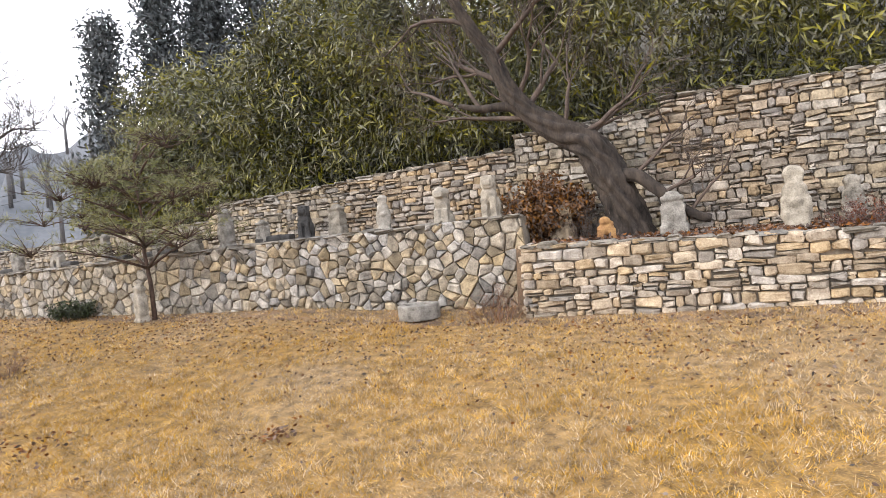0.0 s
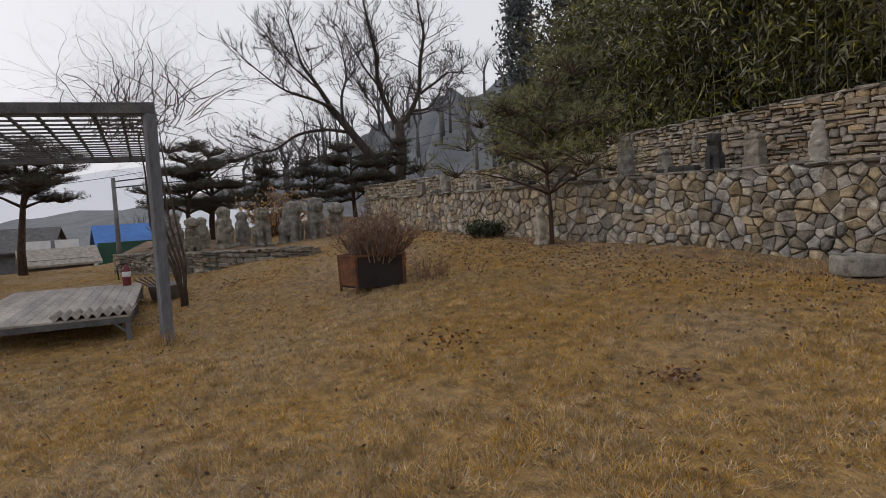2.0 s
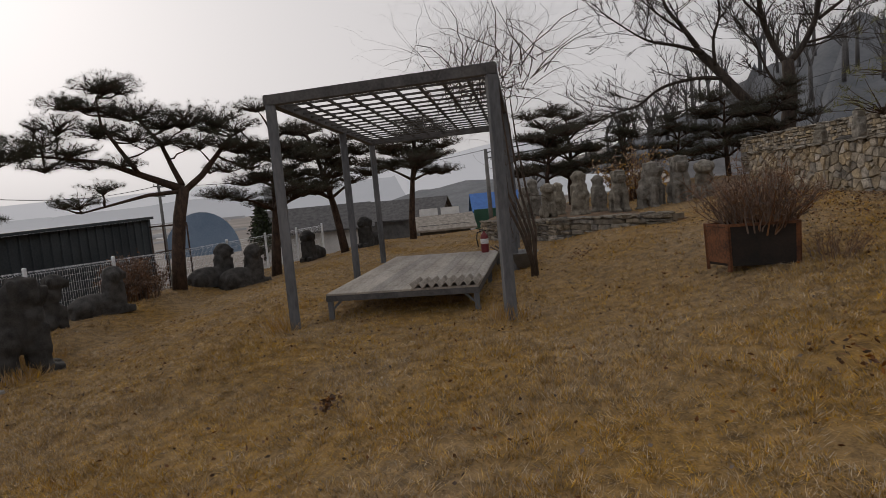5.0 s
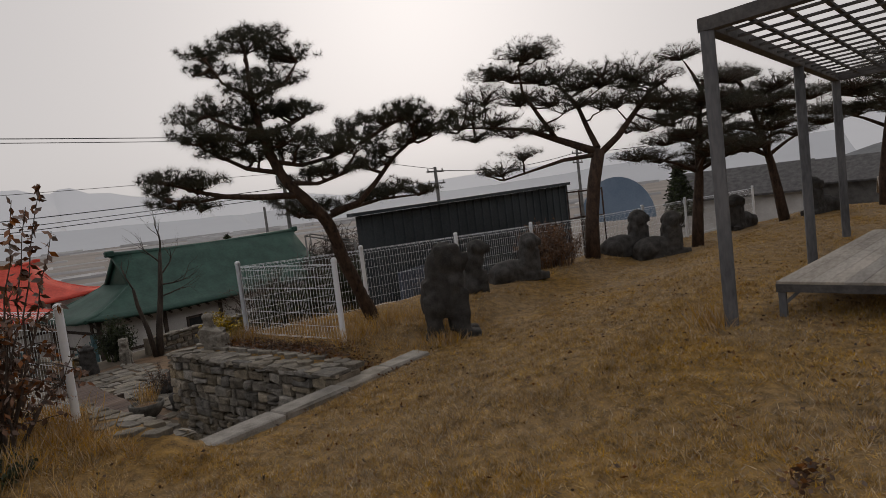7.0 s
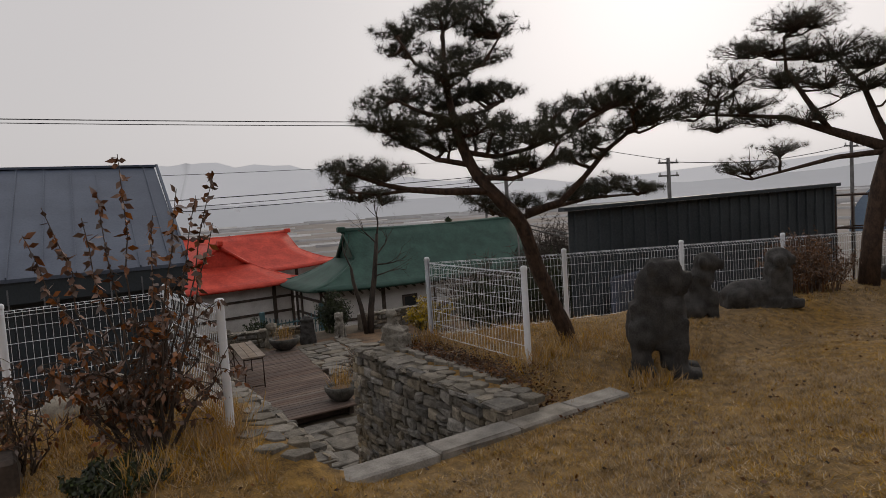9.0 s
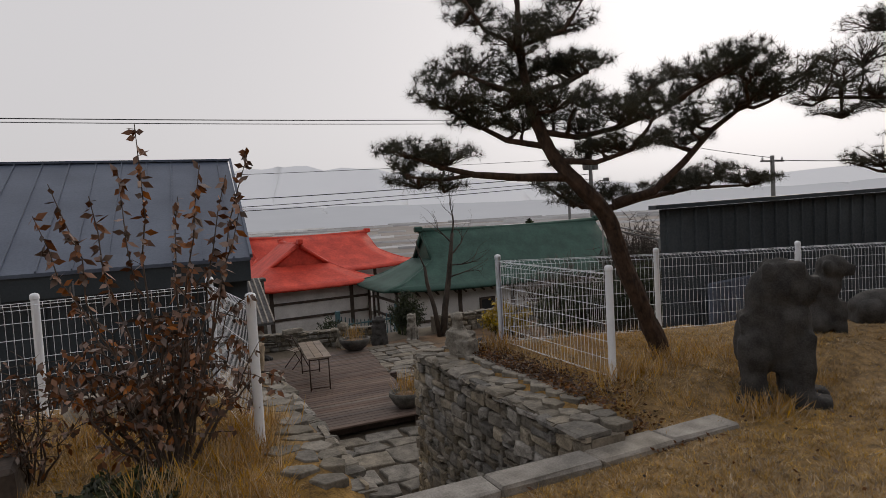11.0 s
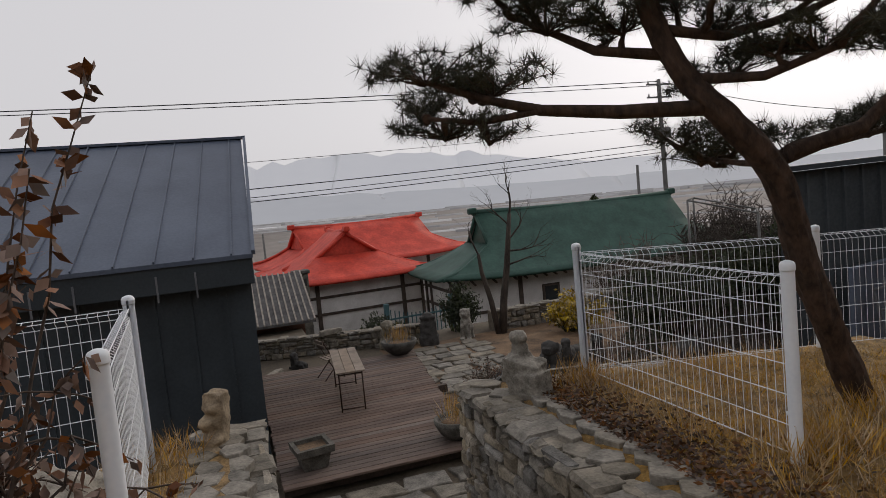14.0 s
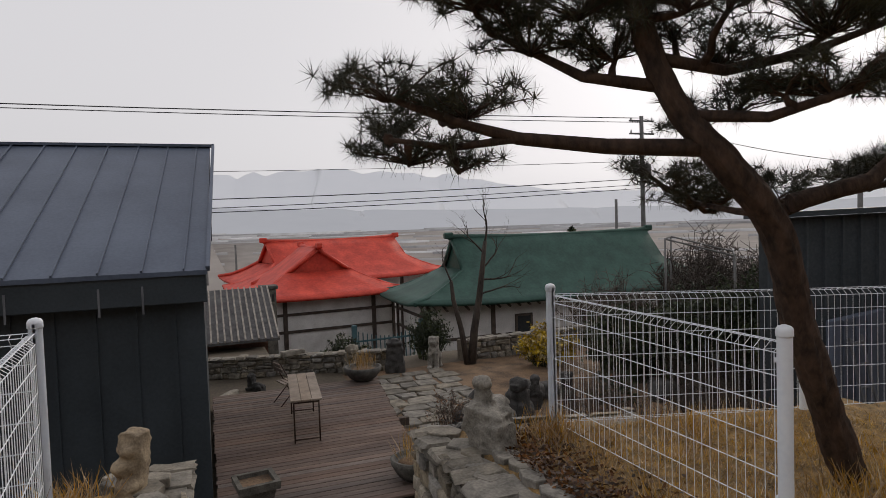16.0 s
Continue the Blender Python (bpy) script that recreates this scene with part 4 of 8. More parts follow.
GUARD = carve("official_figure", [("b", (0, 0, 0.33), (0.165, 0.135, 0.34)), ("b", (0, 0, 0.60), (0.155, 0.125, 0.10)), ("b", (0, -0.005, 0.77), (0.115, 0.115, 0.115)), ("s", (0, -0.02, 0.76), (0.125, 0.125, 0.12)), ("b", (0, 0, 0.885), (0.14, 0.13, 0.035)), ("s", (0, 0, 0.93), (0.125, 0.115, 0.075)), ("s", (0, -0.13, 0.46), (0.09, 0.05, 0.07)), ("s", (0, -0.12, 0.74), (0.025, 0.03, 0.05)), ("b", (-0.16, -0.04, 0.36), (0.045, 0.07, 0.17), (8, 0, 0)), ("b", (0.16, -0.04, 0.36), (0.045, 0.07, 0.17), (8, 0, 0)), ("b", (0, 0, 0.03), (0.20, 0.16, 0.04))])
RAM = carve("reclining_figure", [("s", (0, 0.16, 0.24), (0.22, 0.46, 0.24)), ("b", (0, 0.08, 0.08), (0.20, 0.5, 0.09)), ("b", (0, -0.28, 0.34), (0.18, 0.17, 0.30)), ("s", (0, -0.26, 0.62), (0.19, 0.18, 0.20)), ("s", (0, -0.30, 0.80), (0.20, 0.20, 0.18)), ("b", (0, -0.47, 0.76), (0.10, 0.07, 0.075)), ("s", (-0.19, -0.26, 0.76), (0.06, 0.11, 0.12)), ("s", (0.19, -0.26, 0.76), (0.06, 0.11, 0.12)), ("b", (-0.12, -0.50, 0.07), (0.07, 0.12, 0.07)), ("b", (0.12, -0.50, 0.07), (0.07, 0.12, 0.07)), ("s", (-0.18, 0.38, 0.2), (0.1, 0.2, 0.17)), ("s", (0.18, 0.38, 0.2), (0.1, 0.2, 0.17))], 0.028)
SEAL = carve("sitting_beast_figure", [("s", (0, 0.18, 0.22), (0.23, 0.28, 0.24)), ("b", (0, 0.0, 0.40), (0.17, 0.16, 0.30), (-10, 0, 0)), ("s", (0, -0.03, 0.62), (0.20, 0.18, 0.20)), ("s", (0, -0.10, 0.84), (0.18, 0.19, 0.17)), ("b", (0, -0.27, 0.81), (0.10, 0.07, 0.07)), ("s", (-0.17, -0.04, 0.86), (0.05, 0.08, 0.1)), ("s", (0.17, -0.04, 0.86), (0.05, 0.08, 0.1)), ("b", (-0.11, -0.17, 0.2), (0.07, 0.07, 0.22)), ("b", (0.11, -0.17, 0.2), (0.07, 0.07, 0.22)), ("s", (-0.19, 0.12, 0.14), (0.09, 0.2, 0.15)), ("s", (0.19, 0.12, 0.14), (0.09, 0.2, 0.15))], 0.028)
STELE = carve("carved_block", [("b", (0, 0, 0.12), (0.26, 0.16, 0.14)), ("b", (0, 0, 0.36), (0.225, 0.14, 0.30)), ("b", (0, 0, 0.66), (0.19, 0.125, 0.14)), ("b", (0, -0.01, 0.80), (0.21, 0.15, 0.035)), ("s", (0, 0, 0.86), (0.15, 0.11, 0.07)), ("s", (0.04, -0.12, 0.42), (0.12, 0.05, 0.13))], 0.028, 0.018)
BEAR = carve("squat_figure", [("b", (-0.17, -0.02, 0.2), (0.09, 0.12, 0.22)), ("b", (0.17, -0.02, 0.2), (0.09, 0.12, 0.22)), ("s", (0, 0.02, 0.42), (0.27, 0.18, 0.18)), ("s", (-0.02, -0.02, 0.66), (0.17, 0.15, 0.14)), ("s", (0.16, 0, 0.56), (0.08, 0.1, 0.1))])
TROUGH = carve("long_stone", [("b", (0, 0, 0.07), (0.34, 0.09, 0.075)), ("b", (0.05, 0.01, 0.12), (0.27, 0.07, 0.04))], 0.03)
TOPKNOT = carve("round_headed_stone", [("b", (0.03, 0.08, 0.10), (0.13, 0.20, 0.11), (8, 0, 6)), ("b", (0.0, 0.0, 0.22), (0.14, 0.19, 0.12), (-14, 6, 20)), ("b", (-0.02, -0.08, 0.27), (0.12, 0.10, 0.09), (18, 0, -10)), ("s", (-0.05, -0.10, 0.42), (0.085, 0.09, 0.12)), ("s", (-0.05, -0.10, 0.52), (0.095, 0.1, 0.075)), ("b", (0, -0.20, 0.27), (0.09, 0.04, 0.03))], 0.018, 0.02)
for v in TOPKNOT.vertices:
    v.co.x *= 0.95
    v.co.y *= 0.95
TOTEM = carve("knobbed_stone", [("b", (0, 0, 0.20), (0.075, 0.07, 0.21), (0, 5, 10)), ("s", (0.01, -0.04, 0.36), (0.085, 0.075, 0.05)), ("s", (-0.02, -0.05, 0.25), (0.095, 0.075, 0.05)), ("s", (0, -0.06, 0.14), (0.09, 0.085, 0.05)), ("s", (0, -0.07, 0.05), (0.11, 0.12, 0.07)), ("b", (0.02, 0, 0.43), (0.07, 0.065, 0.035), (0, 9, 0))], 0.016, 0.016)
for v in TOTEM.vertices:
    v.co.x *= 0.92


def figure(mesh, material, name, label, at, size, rz, lean=0, group=""):
    key = mesh.name + material.name
    me = FIGS.get(key)
    if me is None:
        me = mesh.copy()
        me.materials.clear()
        me.materials.append(material)
        FIGS[key] = me
    ob = new(name, me)
    ob.matrix_basis = pose(at[0], at[1], at[2] - 0.02, lean, 0, rz) @ Matrix.Diagonal((size, size, size, 1))
    return tagged(ob, label, "statue", group)


FIGS = {}
ROW = "statues along the wall ledge"


def terrace(x, y):
    return ground_h(x, y)


for x, me, mt, h, label in ((-17.05, STELE, M_STATUE, 0.42, "worn grey stone block figure on the wall ledge"), (-15.85, GUARD, M_STATUE, 0.54, "grey carved official on the wall ledge"), (-14.62, BEAR, M_STATUE_P, 0.52, "pale squat carved figure on the wall ledge"),
                            (-13.25, GUARD, M_STATUE, 0.50, "grey carved official behind the young pine"), (-11.85, BEAR, M_STATUE, 0.46, "stocky four-legged stone figure on the ledge"), (-11.07, STELE, M_STATUE, 0.46, "tapered worn stone figure on the ledge"), (-10.32, GUARD, M_STATUE, 0.62, "tall weathered stone official on the ledge"),
                            (-9.56, STELE, M_STATUE, 0.40, "small grey stone official on the ledge"), (-8.72, LION, M_STATUE_D, 0.50, "dark weathered sitting stone lion on the ledge"), (-8.11, STELE, M_STATUE, 0.48, "narrow tapering grey stone on the ledge"), (-7.3, GUARD, M_STATUE_P, 0.48, "pale stone official with flat hat on ledge"),
                            (-6.34, SEAL, M_STATUE_P, 0.50, "pale sitting stone beast on the ledge"), (-5.62, LION, M_STATUE_P, 0.58, "pale granite sitting lion at the wall end")):
    figure(me, mt, "stone_statue", label, (x, 10.6, max(terrace(x, 10.6), low_top(x + 17.5) - 0.05) + 0.02), h * 1.12, rng.uniform(-18, 28), 0, ROW)
for x in (-16.15, -14.5, -13.0, -11.9, -9.35):
    figure(TROUGH, M_STATUE_D, "long_stone", "long low dark stone lying on the ledge", (x, 10.62, terrace(x, 10.62)), 1.0, rng.uniform(-6, 8), 0, "long stones on the ledge")
for x, y, me, mt, h, rz, label in ((-4.71, 11.0, SEAL, M_STATUE_O, 0.55, 60, "ochre-grey sitting stone beast before a dry shrub"), (-4.12, 10.75, BEAR, M_STATUE_R, 0.44, 20, "small ochre stone figure in leaf litter"), (-3.29, 10.95, STELE, M_STATUE, 0.66, 0, "broad grey carved block beside the leaning tree"),
                                   (-1.92, 10.95, GUARD, M_STATUE_P, 0.80, 0, "tall pale stone official with rounded hat"), (-1.21, 11.7, GUARD, M_STATUE, 0.66, 0, "grey stone official by the back wall")):
    figure(me, mt, "stone_statue", label, (x, y, terrace(x, y)), h, rz, 0, "statues on the raised bed")
figure(TROUGH, M_STATUE, "stone_block", "small stone block on the raised bed", (-2.9, 11.1, terrace(-2.9, 11.1)), 0.6, 5)
figure(GUARD, M_STATUE_P, "stone_statue", "small pale round-headed stone figure on the lawn", (-11.2, 9.5, ground_h(-11.2, 9.5)), 0.60, -20)
figure(LION, M_STATUE_D, "stone_lion", "large dark granite lion sitting at the lawn edge", (-13.02, -3.12, ground_h(-13.02, -3.12)), 1.45, 222)
figure(SEAL, M_STATUE_D, "stone_statue", "dark sitting stone beast near the fence", (-15.35, -4.25, ground_h(-15.35, -4.25)), 1.02, 222)
figure(RAM, M_STATUE_D, "stone_ram", "dark reclining stone ram near the fence", (-16.6, -4.05, ground_h(-16.6, -4.05)), 1.0, 232)
figure(RAM, M_STATUE_D, "stone_statue", "dark sitting stone beast at the lawn edge", (-21.0, -3.45, ground_h(-21.0, -3.45)), 1.15, 228, 0, "pair of stone beasts")
figure(RAM, M_STATUE_D, "stone_statue", "dark sitting stone beast beside its twin", (-21.2, -2.7, ground_h(-21.2, -2.7)), 1.15, 226, 0, "pair of stone beasts")
figure(RAM, M_STATUE_D, "stone_ram", "dark reclining stone ram on the lawn", (-26.6, -2.0, ground_h(-26.6, -2.0)), 1.15, 80)
figure(RAM, M_STATUE_D, "stone_ram", "dark reclining stone ram beyond the platform", (-26.0, 0.2, ground_h(-26.0, 0.2)), 1.1, 70)
# raised bed with lions
BED = [(-23.7, 4.1), (-18.1, 5.55), (-15.55, 7.15), (-16.4, 9.4), (-20, 13.5), (-27, 12.5), (-29, 5.5)]
bm = bmesh.new()
tops = [bm.verts.new((p[0], p[1], 0.68 if i != 0 else 0.5)) for i, p in enumerate(BED)]
lows = [bm.verts.new((p[0], p[1], -0.6)) for p in BED]
bm.faces.new(tops)
for k in range(len(BED)):
    bm.faces.new((lows[k], lows[(k + 1) % len(BED)], tops[(k + 1) % len(BED)], tops[k]))
bmesh.ops.recalc_face_normals(bm, faces=bm.faces)
tagged(mesh_ob("raised_bed", bm, M_BED), "raised planting bed of bare leafy soil", "planting bed", "", "structure")
bl = lambda s: -0.2 + s / 6.3 * 0.35
bt = lambda s: 0.52 + s / 6.3 * 0.2
stone_wall("wall_bed", "low dry-laid flat stone edging of the raised bed", (-23.75, 4.02), (-18.1, 5.42), bl, bt, 0.3, courses(5.82, bl, bt, 0.34, 0.085, 0.014, rng), M_STONE_G, rng, 0.06, near=140)
bl2 = lambda s: 0.1 + s / 3.0 * 0.3
bt2 = lambda s: 0.72 + s / 3.0 * 0.08
stone_wall("wall_bed_2", "low dry-laid flat stone edging of the raised bed", (-18.1, 5.42), (-15.5, 7.05), bl2, bt2, 0.3, courses(3.06, bl2, bt2, 0.34, 0.085, 0.014, rng), M_STONE_G, rng, 0.06, near=120)
for x, y, me, h in ((-19.7, 5.5, SEAL, 0.72), (-20.6, 5.9, GUARD, 0.72), (-19.6, 6.25, GUARD, 0.92), (-20.2, 6.85, GUARD, 0.8), (-19.35, 7.15, LION, 0.88), (-19.1, 7.85, LION, 0.98), (-18.8, 8.4, LION, 1.05), (-21.3, 5.35, GUARD, 0.85), (-20.3, 5.0, LION, 0.7), (-18.9, 9.0, SEAL, 0.9)):
    figure(me, M_STATUE, "stone_statue", "grey weathered stone lion on the raised bed" if me is LION else "grey weathered stone figure on the raised bed", (x, y, 0.68), h * 1.18, rng.uniform(75, 125), 0, "statues on the low bed")
# round-headed stone on the stair wall, knobbed stone on the left wall
figure(TOPKNOT, M_STATUE, "round_headed_stone", "rough grey stone with a small round head", (-10.98, -6.12, -0.28), 0.9, 20)
figure(TOTEM, M_STATUE_O, "knobbed_stone", "ochre-grey knobbed stone standing on the low wall", (-8.44, -6.22, -0.31), 1.08, 150)

# ---- trees and shrubs ----
def needles(centres, rnd, count, length, width, spread_up=0.3):
    """Loose needle bursts: thin triangles out of each centre."""
    c = np.repeat(np.asarray(centres, float), count, axis=0)
    n = len(c)
    d = rnd.normal(size=(n, 3))
    d[:, 2] += spread_up
    d /= np.linalg.norm(d, axis=1)[:, None]
    L = length * rnd.uniform(0.6, 1.15, n)[:, None]
    side = np.cross(d, rnd.normal(size=(n, 3)))
    side /= np.linalg.norm(side, axis=1)[:, None] + 1e-9
    v = np.stack([c + side * width, c - side * width, c + d * L], 1).reshape(-1, 3)
    return v, np.arange(n * 3).reshape(-1, 3)


def leaves(centres, dirs, rnd, length, width, droop=0.0):
    """Narrow four-cornered leaves."""
    n = len(centres)
    d = np.asarray(dirs, float).copy()
    d[:, 2] -= droop
    d /= np.linalg.norm(d, axis=1)[:, None] + 1e-9
    s = np.cross(d, rnd.normal(size=(n, 3)))
    s /= np.linalg.norm(s, axis=1)[:, None] + 1e-9
    L = length * rnd.uniform(0.6, 1.3, n)[:, None]
    c = np.asarray(centres, float)
    v = np.stack([c, c + d * L * 0.45 + s * width, c + d * L, c + d * L * 0.45 - s * width], 1).reshape(-1, 3)
    return v, np.arange(n * 4).reshape(-1, 4)


def wiggle(a, b, n, amp, r, sag=0.0):
    a, b = Vector(a), Vector(b)
    L = (b - a).length
    out = []
    for i in range(n + 1):
        u = i / n
        k = math.sin(math.pi * u)
        out.append(a.lerp(b, u) + Vector((r.uniform(-amp, amp) * k * L, r.uniform(-amp, amp) * k * L, r.uniform(-amp, amp) * k * L - sag * k * L)))
    return out


def gnarled(bm, pts, radii, sides, steps, ridge, turn):
    """A trunk smoothed through its points, with twisting bark ridges."""
    P = [Vector(p) for p in pts]
    P = [P[0] * 2 - P[1]] + P + [P[-1] * 2 - P[-2]]
    path, rad = [], []
    for k in range(1, len(P) - 2):
        for q in range(steps):
            u = q / steps
            path.append(0.5 * (2 * P[k] + (P[k + 1] - P[k - 1]) * u + (2 * P[k - 1] - 5 * P[k] + 4 * P[k + 1] - P[k + 2]) * u * u + (3 * P[k] - P[k - 1] - 3 * P[k + 1] + P[k + 2]) * u ** 3))
            rad.append(radii[k - 1] * (1 - u) + radii[k] * u)
    first = len(bm.verts)
    tube(bm, path, rad, sides)
    bm.verts.ensure_lookup_table()
    for v in list(bm.verts)[first:]:
        k = min(range(len(path)), key=lambda i: (path[i] - v.co).length_squared)
        out = v.co - path[k]
        a = math.atan2(out.y, out.x) + turn * k / len(path)
        w = 0.6 - 1.5 * abs(math.sin(a * 5 + 1.8 * noise.noise(v.co * 3))) ** 3 + 0.9 * noise.noise(v.co * 10)
        v.co += out * ridge * w + out * 0.16 * noise.noise(v.co * 2.6)


def pad_pine(name, label, at, rz, trunk, limbs, pads, seed, twig=0.012, per=16, needle=0.085, scale=1.0, mat_needle=None, group="", dense=40, bulk=1.18, shear=0.0, extra=0, flat=1.0, bark=0.0):
    """A pruned pine: trunk and limbs as (u, d, w, radius) in its own plane, pads of needles as (u, d, w, size)."""
    r, rn = random.Random(seed), np.random.RandomState(seed)
    base = thing(name, label, "pine tree", at, rz, group)
    nodes = []
    pads = list(pads) + [(u + r.uniform(-0.9, 0.9) * q, d + r.uniform(-0.9, 0.9) * q, w + r.uniform(-0.35, 0.35) * q, q * 0.6) for u, d, w, q in pads for _ in range(extra)]
    skew = lambda q: (q[0] + shear * q[2], *q[1:])
    trunk, limbs, pads = [skew(q) for q in trunk], [[skew(q) for q in l] for l in limbs], [skew(q) for q in pads]
    bm = bmesh.new()
    P = [Vector(p[:3]) * scale for p in trunk]
    if bark:
        gnarled(bm, P, [p[3] * scale for p in trunk], 30, 9, bark, 5.0)
    else:
        tube(bm, P, [p[3] * scale for p in trunk], 9)
    for a, b in zip(P, P[1:]):
        nodes += [a.lerp(b, k / 4) for k in range(4)]
    ob = part("trunk", bm, M_PBARK, base)
    half = len(nodes) // 3
    nodes = nodes[half:]
    bm = bmesh.new()
    for limb in limbs:
        Q = [Vector(p[:3]) * scale for p in limb]
        tube(bm, Q, [p[3] * scale for p in limb], 7)
        for a, b in zip(Q, Q[1:]):
            nodes += [a.lerp(b, k / 3) for k in range(4)]
    cents = []
    for u, d, w, s in pads:
        c = Vector((u, d, w)) * scale
        s = s * scale * bulk
        near = min(nodes, key=lambda q: (q - c).length + 0.6 * max(0, q.z - c.z + 0.1))
        mid = wiggle(near, c + Vector((0, 0, -s * 0.25)), 4, 0.06, r, 0.03)
        tube(bm, mid, [0.028 * scale, 0.024 * scale, 0.02 * scale, 0.016 * scale, 0.012 * scale], 5)
        nn = max(6, int(dense * s * s / 0.16))
        for _ in range(nn):
            a, q = r.uniform(0, 2 * math.pi), math.sqrt(r.random())
            e = c + Vector((math.cos(a) * q * s, math.sin(a) * q * s, r.uniform(-0.38, 0.55) * s * flat * (1.15 - q)))
            st = mid[-1].lerp(mid[-2], r.random() * 0.8)
            tw = wiggle(st, e, 3, 0.08, r, -0.04)
            tube(bm, tw, [twig * scale, twig * 0.7 * scale, twig * 0.55 * scale, twig * 0.4 * scale], 3, cap=False)
            for k in range(3):
                cents.append(tw[-1] + Vector((r.uniform(-1, 1), r.uniform(-1, 1), r.uniform(-0.2, 0.7))) * needle * 0.55)
            cents.append(tw[2])
    part("crown_wood", bm, M_PBARK, base)
    v, f = needles(cents, rn, per, needle * scale, 0.0022 * max(1, scale), 0.35)
    soup("foliage", v, f, mat_needle or M_NEEDLE, base)
    return base


# the leaning pine by the steps; u runs along the fence, w is height
zb = ground_h(-12.85, -4.5)
pad_pine("garden_pine", "pruned pine with leaning trunk and layered needle pads", (-12.90, -4.43, zb - 0.1), 153,
         [(0, 0, -0.15, 0.115), (-0.08, -0.03, 0.07, 0.105), (-0.33, -0.24, 0.6, 0.095), (-0.61, -0.49, 1.22, 0.085), (-0.84, -0.74, 1.79, 0.08), (-1.15, -0.91, 2.14, 0.072), (-1.35, -0.92, 2.38, 0.066), (-1.5, -0.92, 2.68, 0.058), (-1.6, -0.92, 3.05, 0.048), (-1.67, -0.92, 3.53, 0.034), (-1.67, -0.92, 4.11, 0.018)],
         [[(-0.76, -0.75, 1.91, 0.052), (-0.32, -0.68, 2.02, 0.044), (0.02, -0.61, 2.31, 0.037), (0.34, -0.54, 2.63, 0.03), (0.8, -0.47, 2.94, 0.021), (1.21, -0.4, 3.14, 0.013)],
          [(-1.24, -0.92, 2.21, 0.05), (-1.75, -1.01, 2.23, 0.042), (-2.2, -1.09, 2.28, 0.034), (-2.5, -1.18, 2.36, 0.024), (-2.87, -1.26, 2.5, 0.014)],
          [(-2.2, -1.1, 2.28, 0.024), (-2.54, -1.15, 2.24, 0.018), (-2.84, -1.2, 2.29, 0.012)],
          [(-1.49, -0.92, 2.68, 0.036), (-1.12, -0.85, 2.61, 0.03), (-0.66, -0.77, 2.7, 0.024), (-0.19, -0.7, 2.87, 0.016)],
          [(-1.34, -0.9, 2.38, 0.036), (-0.98, -1.05, 2.33, 0.028), (-0.66, -1.2, 2.42, 0.02)],
          [(-1.44, -0.92, 2.53, 0.036), (-1.84, -0.81, 2.63, 0.03), (-2.29, -0.7, 2.91, 0.018)],
          [(-1.6, -0.92, 3.05, 0.03), (-2.02, -1.01, 3.18, 0.022), (-2.28, -1.1, 3.3, 0.014)],
          [(-1.6, -0.92, 3.06, 0.03), (-1.21, -0.86, 3.16, 0.022), (-0.98, -0.8, 3.28, 0.014)],
          [(-1.67, -0.92, 3.55, 0.024), (-1.21, -0.86, 3.7, 0.018), (-0.98, -0.8, 4.03, 0.012)],
          [(-1.67, -0.92, 3.55, 0.024), (-2.02, -1.01, 3.71, 0.018), (-2.2, -1.1, 3.99, 0.012)],
          [(-0.84, -0.75, 1.86, 0.04), (-0.35, -0.2, 1.95, 0.032), (0.41, 0.35, 2.05, 0.024), (1.29, 0.9, 2.06, 0.014)],
          [(-0.85, -0.72, 1.86, 0.03), (-0.9, -0.33, 1.88, 0.022), (-1.04, 0.05, 1.95, 0.014)]],
         [(-1.64, -0.75, 4.27, 0.41), (-2.12, -0.66, 4.17, 0.32), (-1.04, -0.61, 4.16, 0.38), (-1.35, -0.5, 4.46, 0.31), (-2.11, -0.66, 3.95, 0.29), (-1.23, -0.51, 3.86, 0.41), (-1.74, -1.23, 3.56, 0.36), (-2.2, -0.88, 3.41, 0.38), (-1.66, -0.5, 3.37, 0.43), (-1.03, -0.73, 3.36, 0.32), (-1.31, -0.53, 3.45, 0.32), (-2.41, -1.16, 3.04, 0.38), (-1.88, -0.87, 3.02, 0.41), (-1.33, -1.05, 2.99, 0.38), (-2.11, -0.81, 2.85, 0.32), (-1.66, -0.79, 2.81, 0.31), (-2.82, -1.24, 2.56, 0.32), (-2.46, -1.08, 2.48, 0.31), (-2.77, -1.03, 2.26, 0.31), (-2.99, -0.52, 2.47, 0.22), (-1.09, -0.64, 2.77, 0.34), (-0.71, -1.12, 2.83, 0.43), (-0.12, -0.61, 3.04, 0.4), (-0.72, -1.14, 2.51, 0.38), (-1.06, -0.76, 2.45, 0.27), (0.12, -1.15, 3.17, 0.4), (0.47, -1.25, 3.13, 0.36), (0.6, -0.55, 2.93, 0.34), (0.8, -1.08, 2.95, 0.31), (0.97, -1.08, 3.04, 0.22), (0.02, -0.46, 2.57, 0.32), (0.18, -0.55, 2.79, 0.32), (0.72, 0.6, 2.22, 0.4), (1.35, 0.9, 2.14, 0.34), (0.18, 0.3, 2.1, 0.36), (-0.8, 0, 2.06, 0.3), (-1.04, 0.1, 1.98, 0.3), (-1.21, -0.1, 2.12, 0.26)], 11, per=26, needle=0.105, twig=0.007, scale=1.0, bulk=1.15, dense=30, extra=1, flat=0.72, bark=0.14)
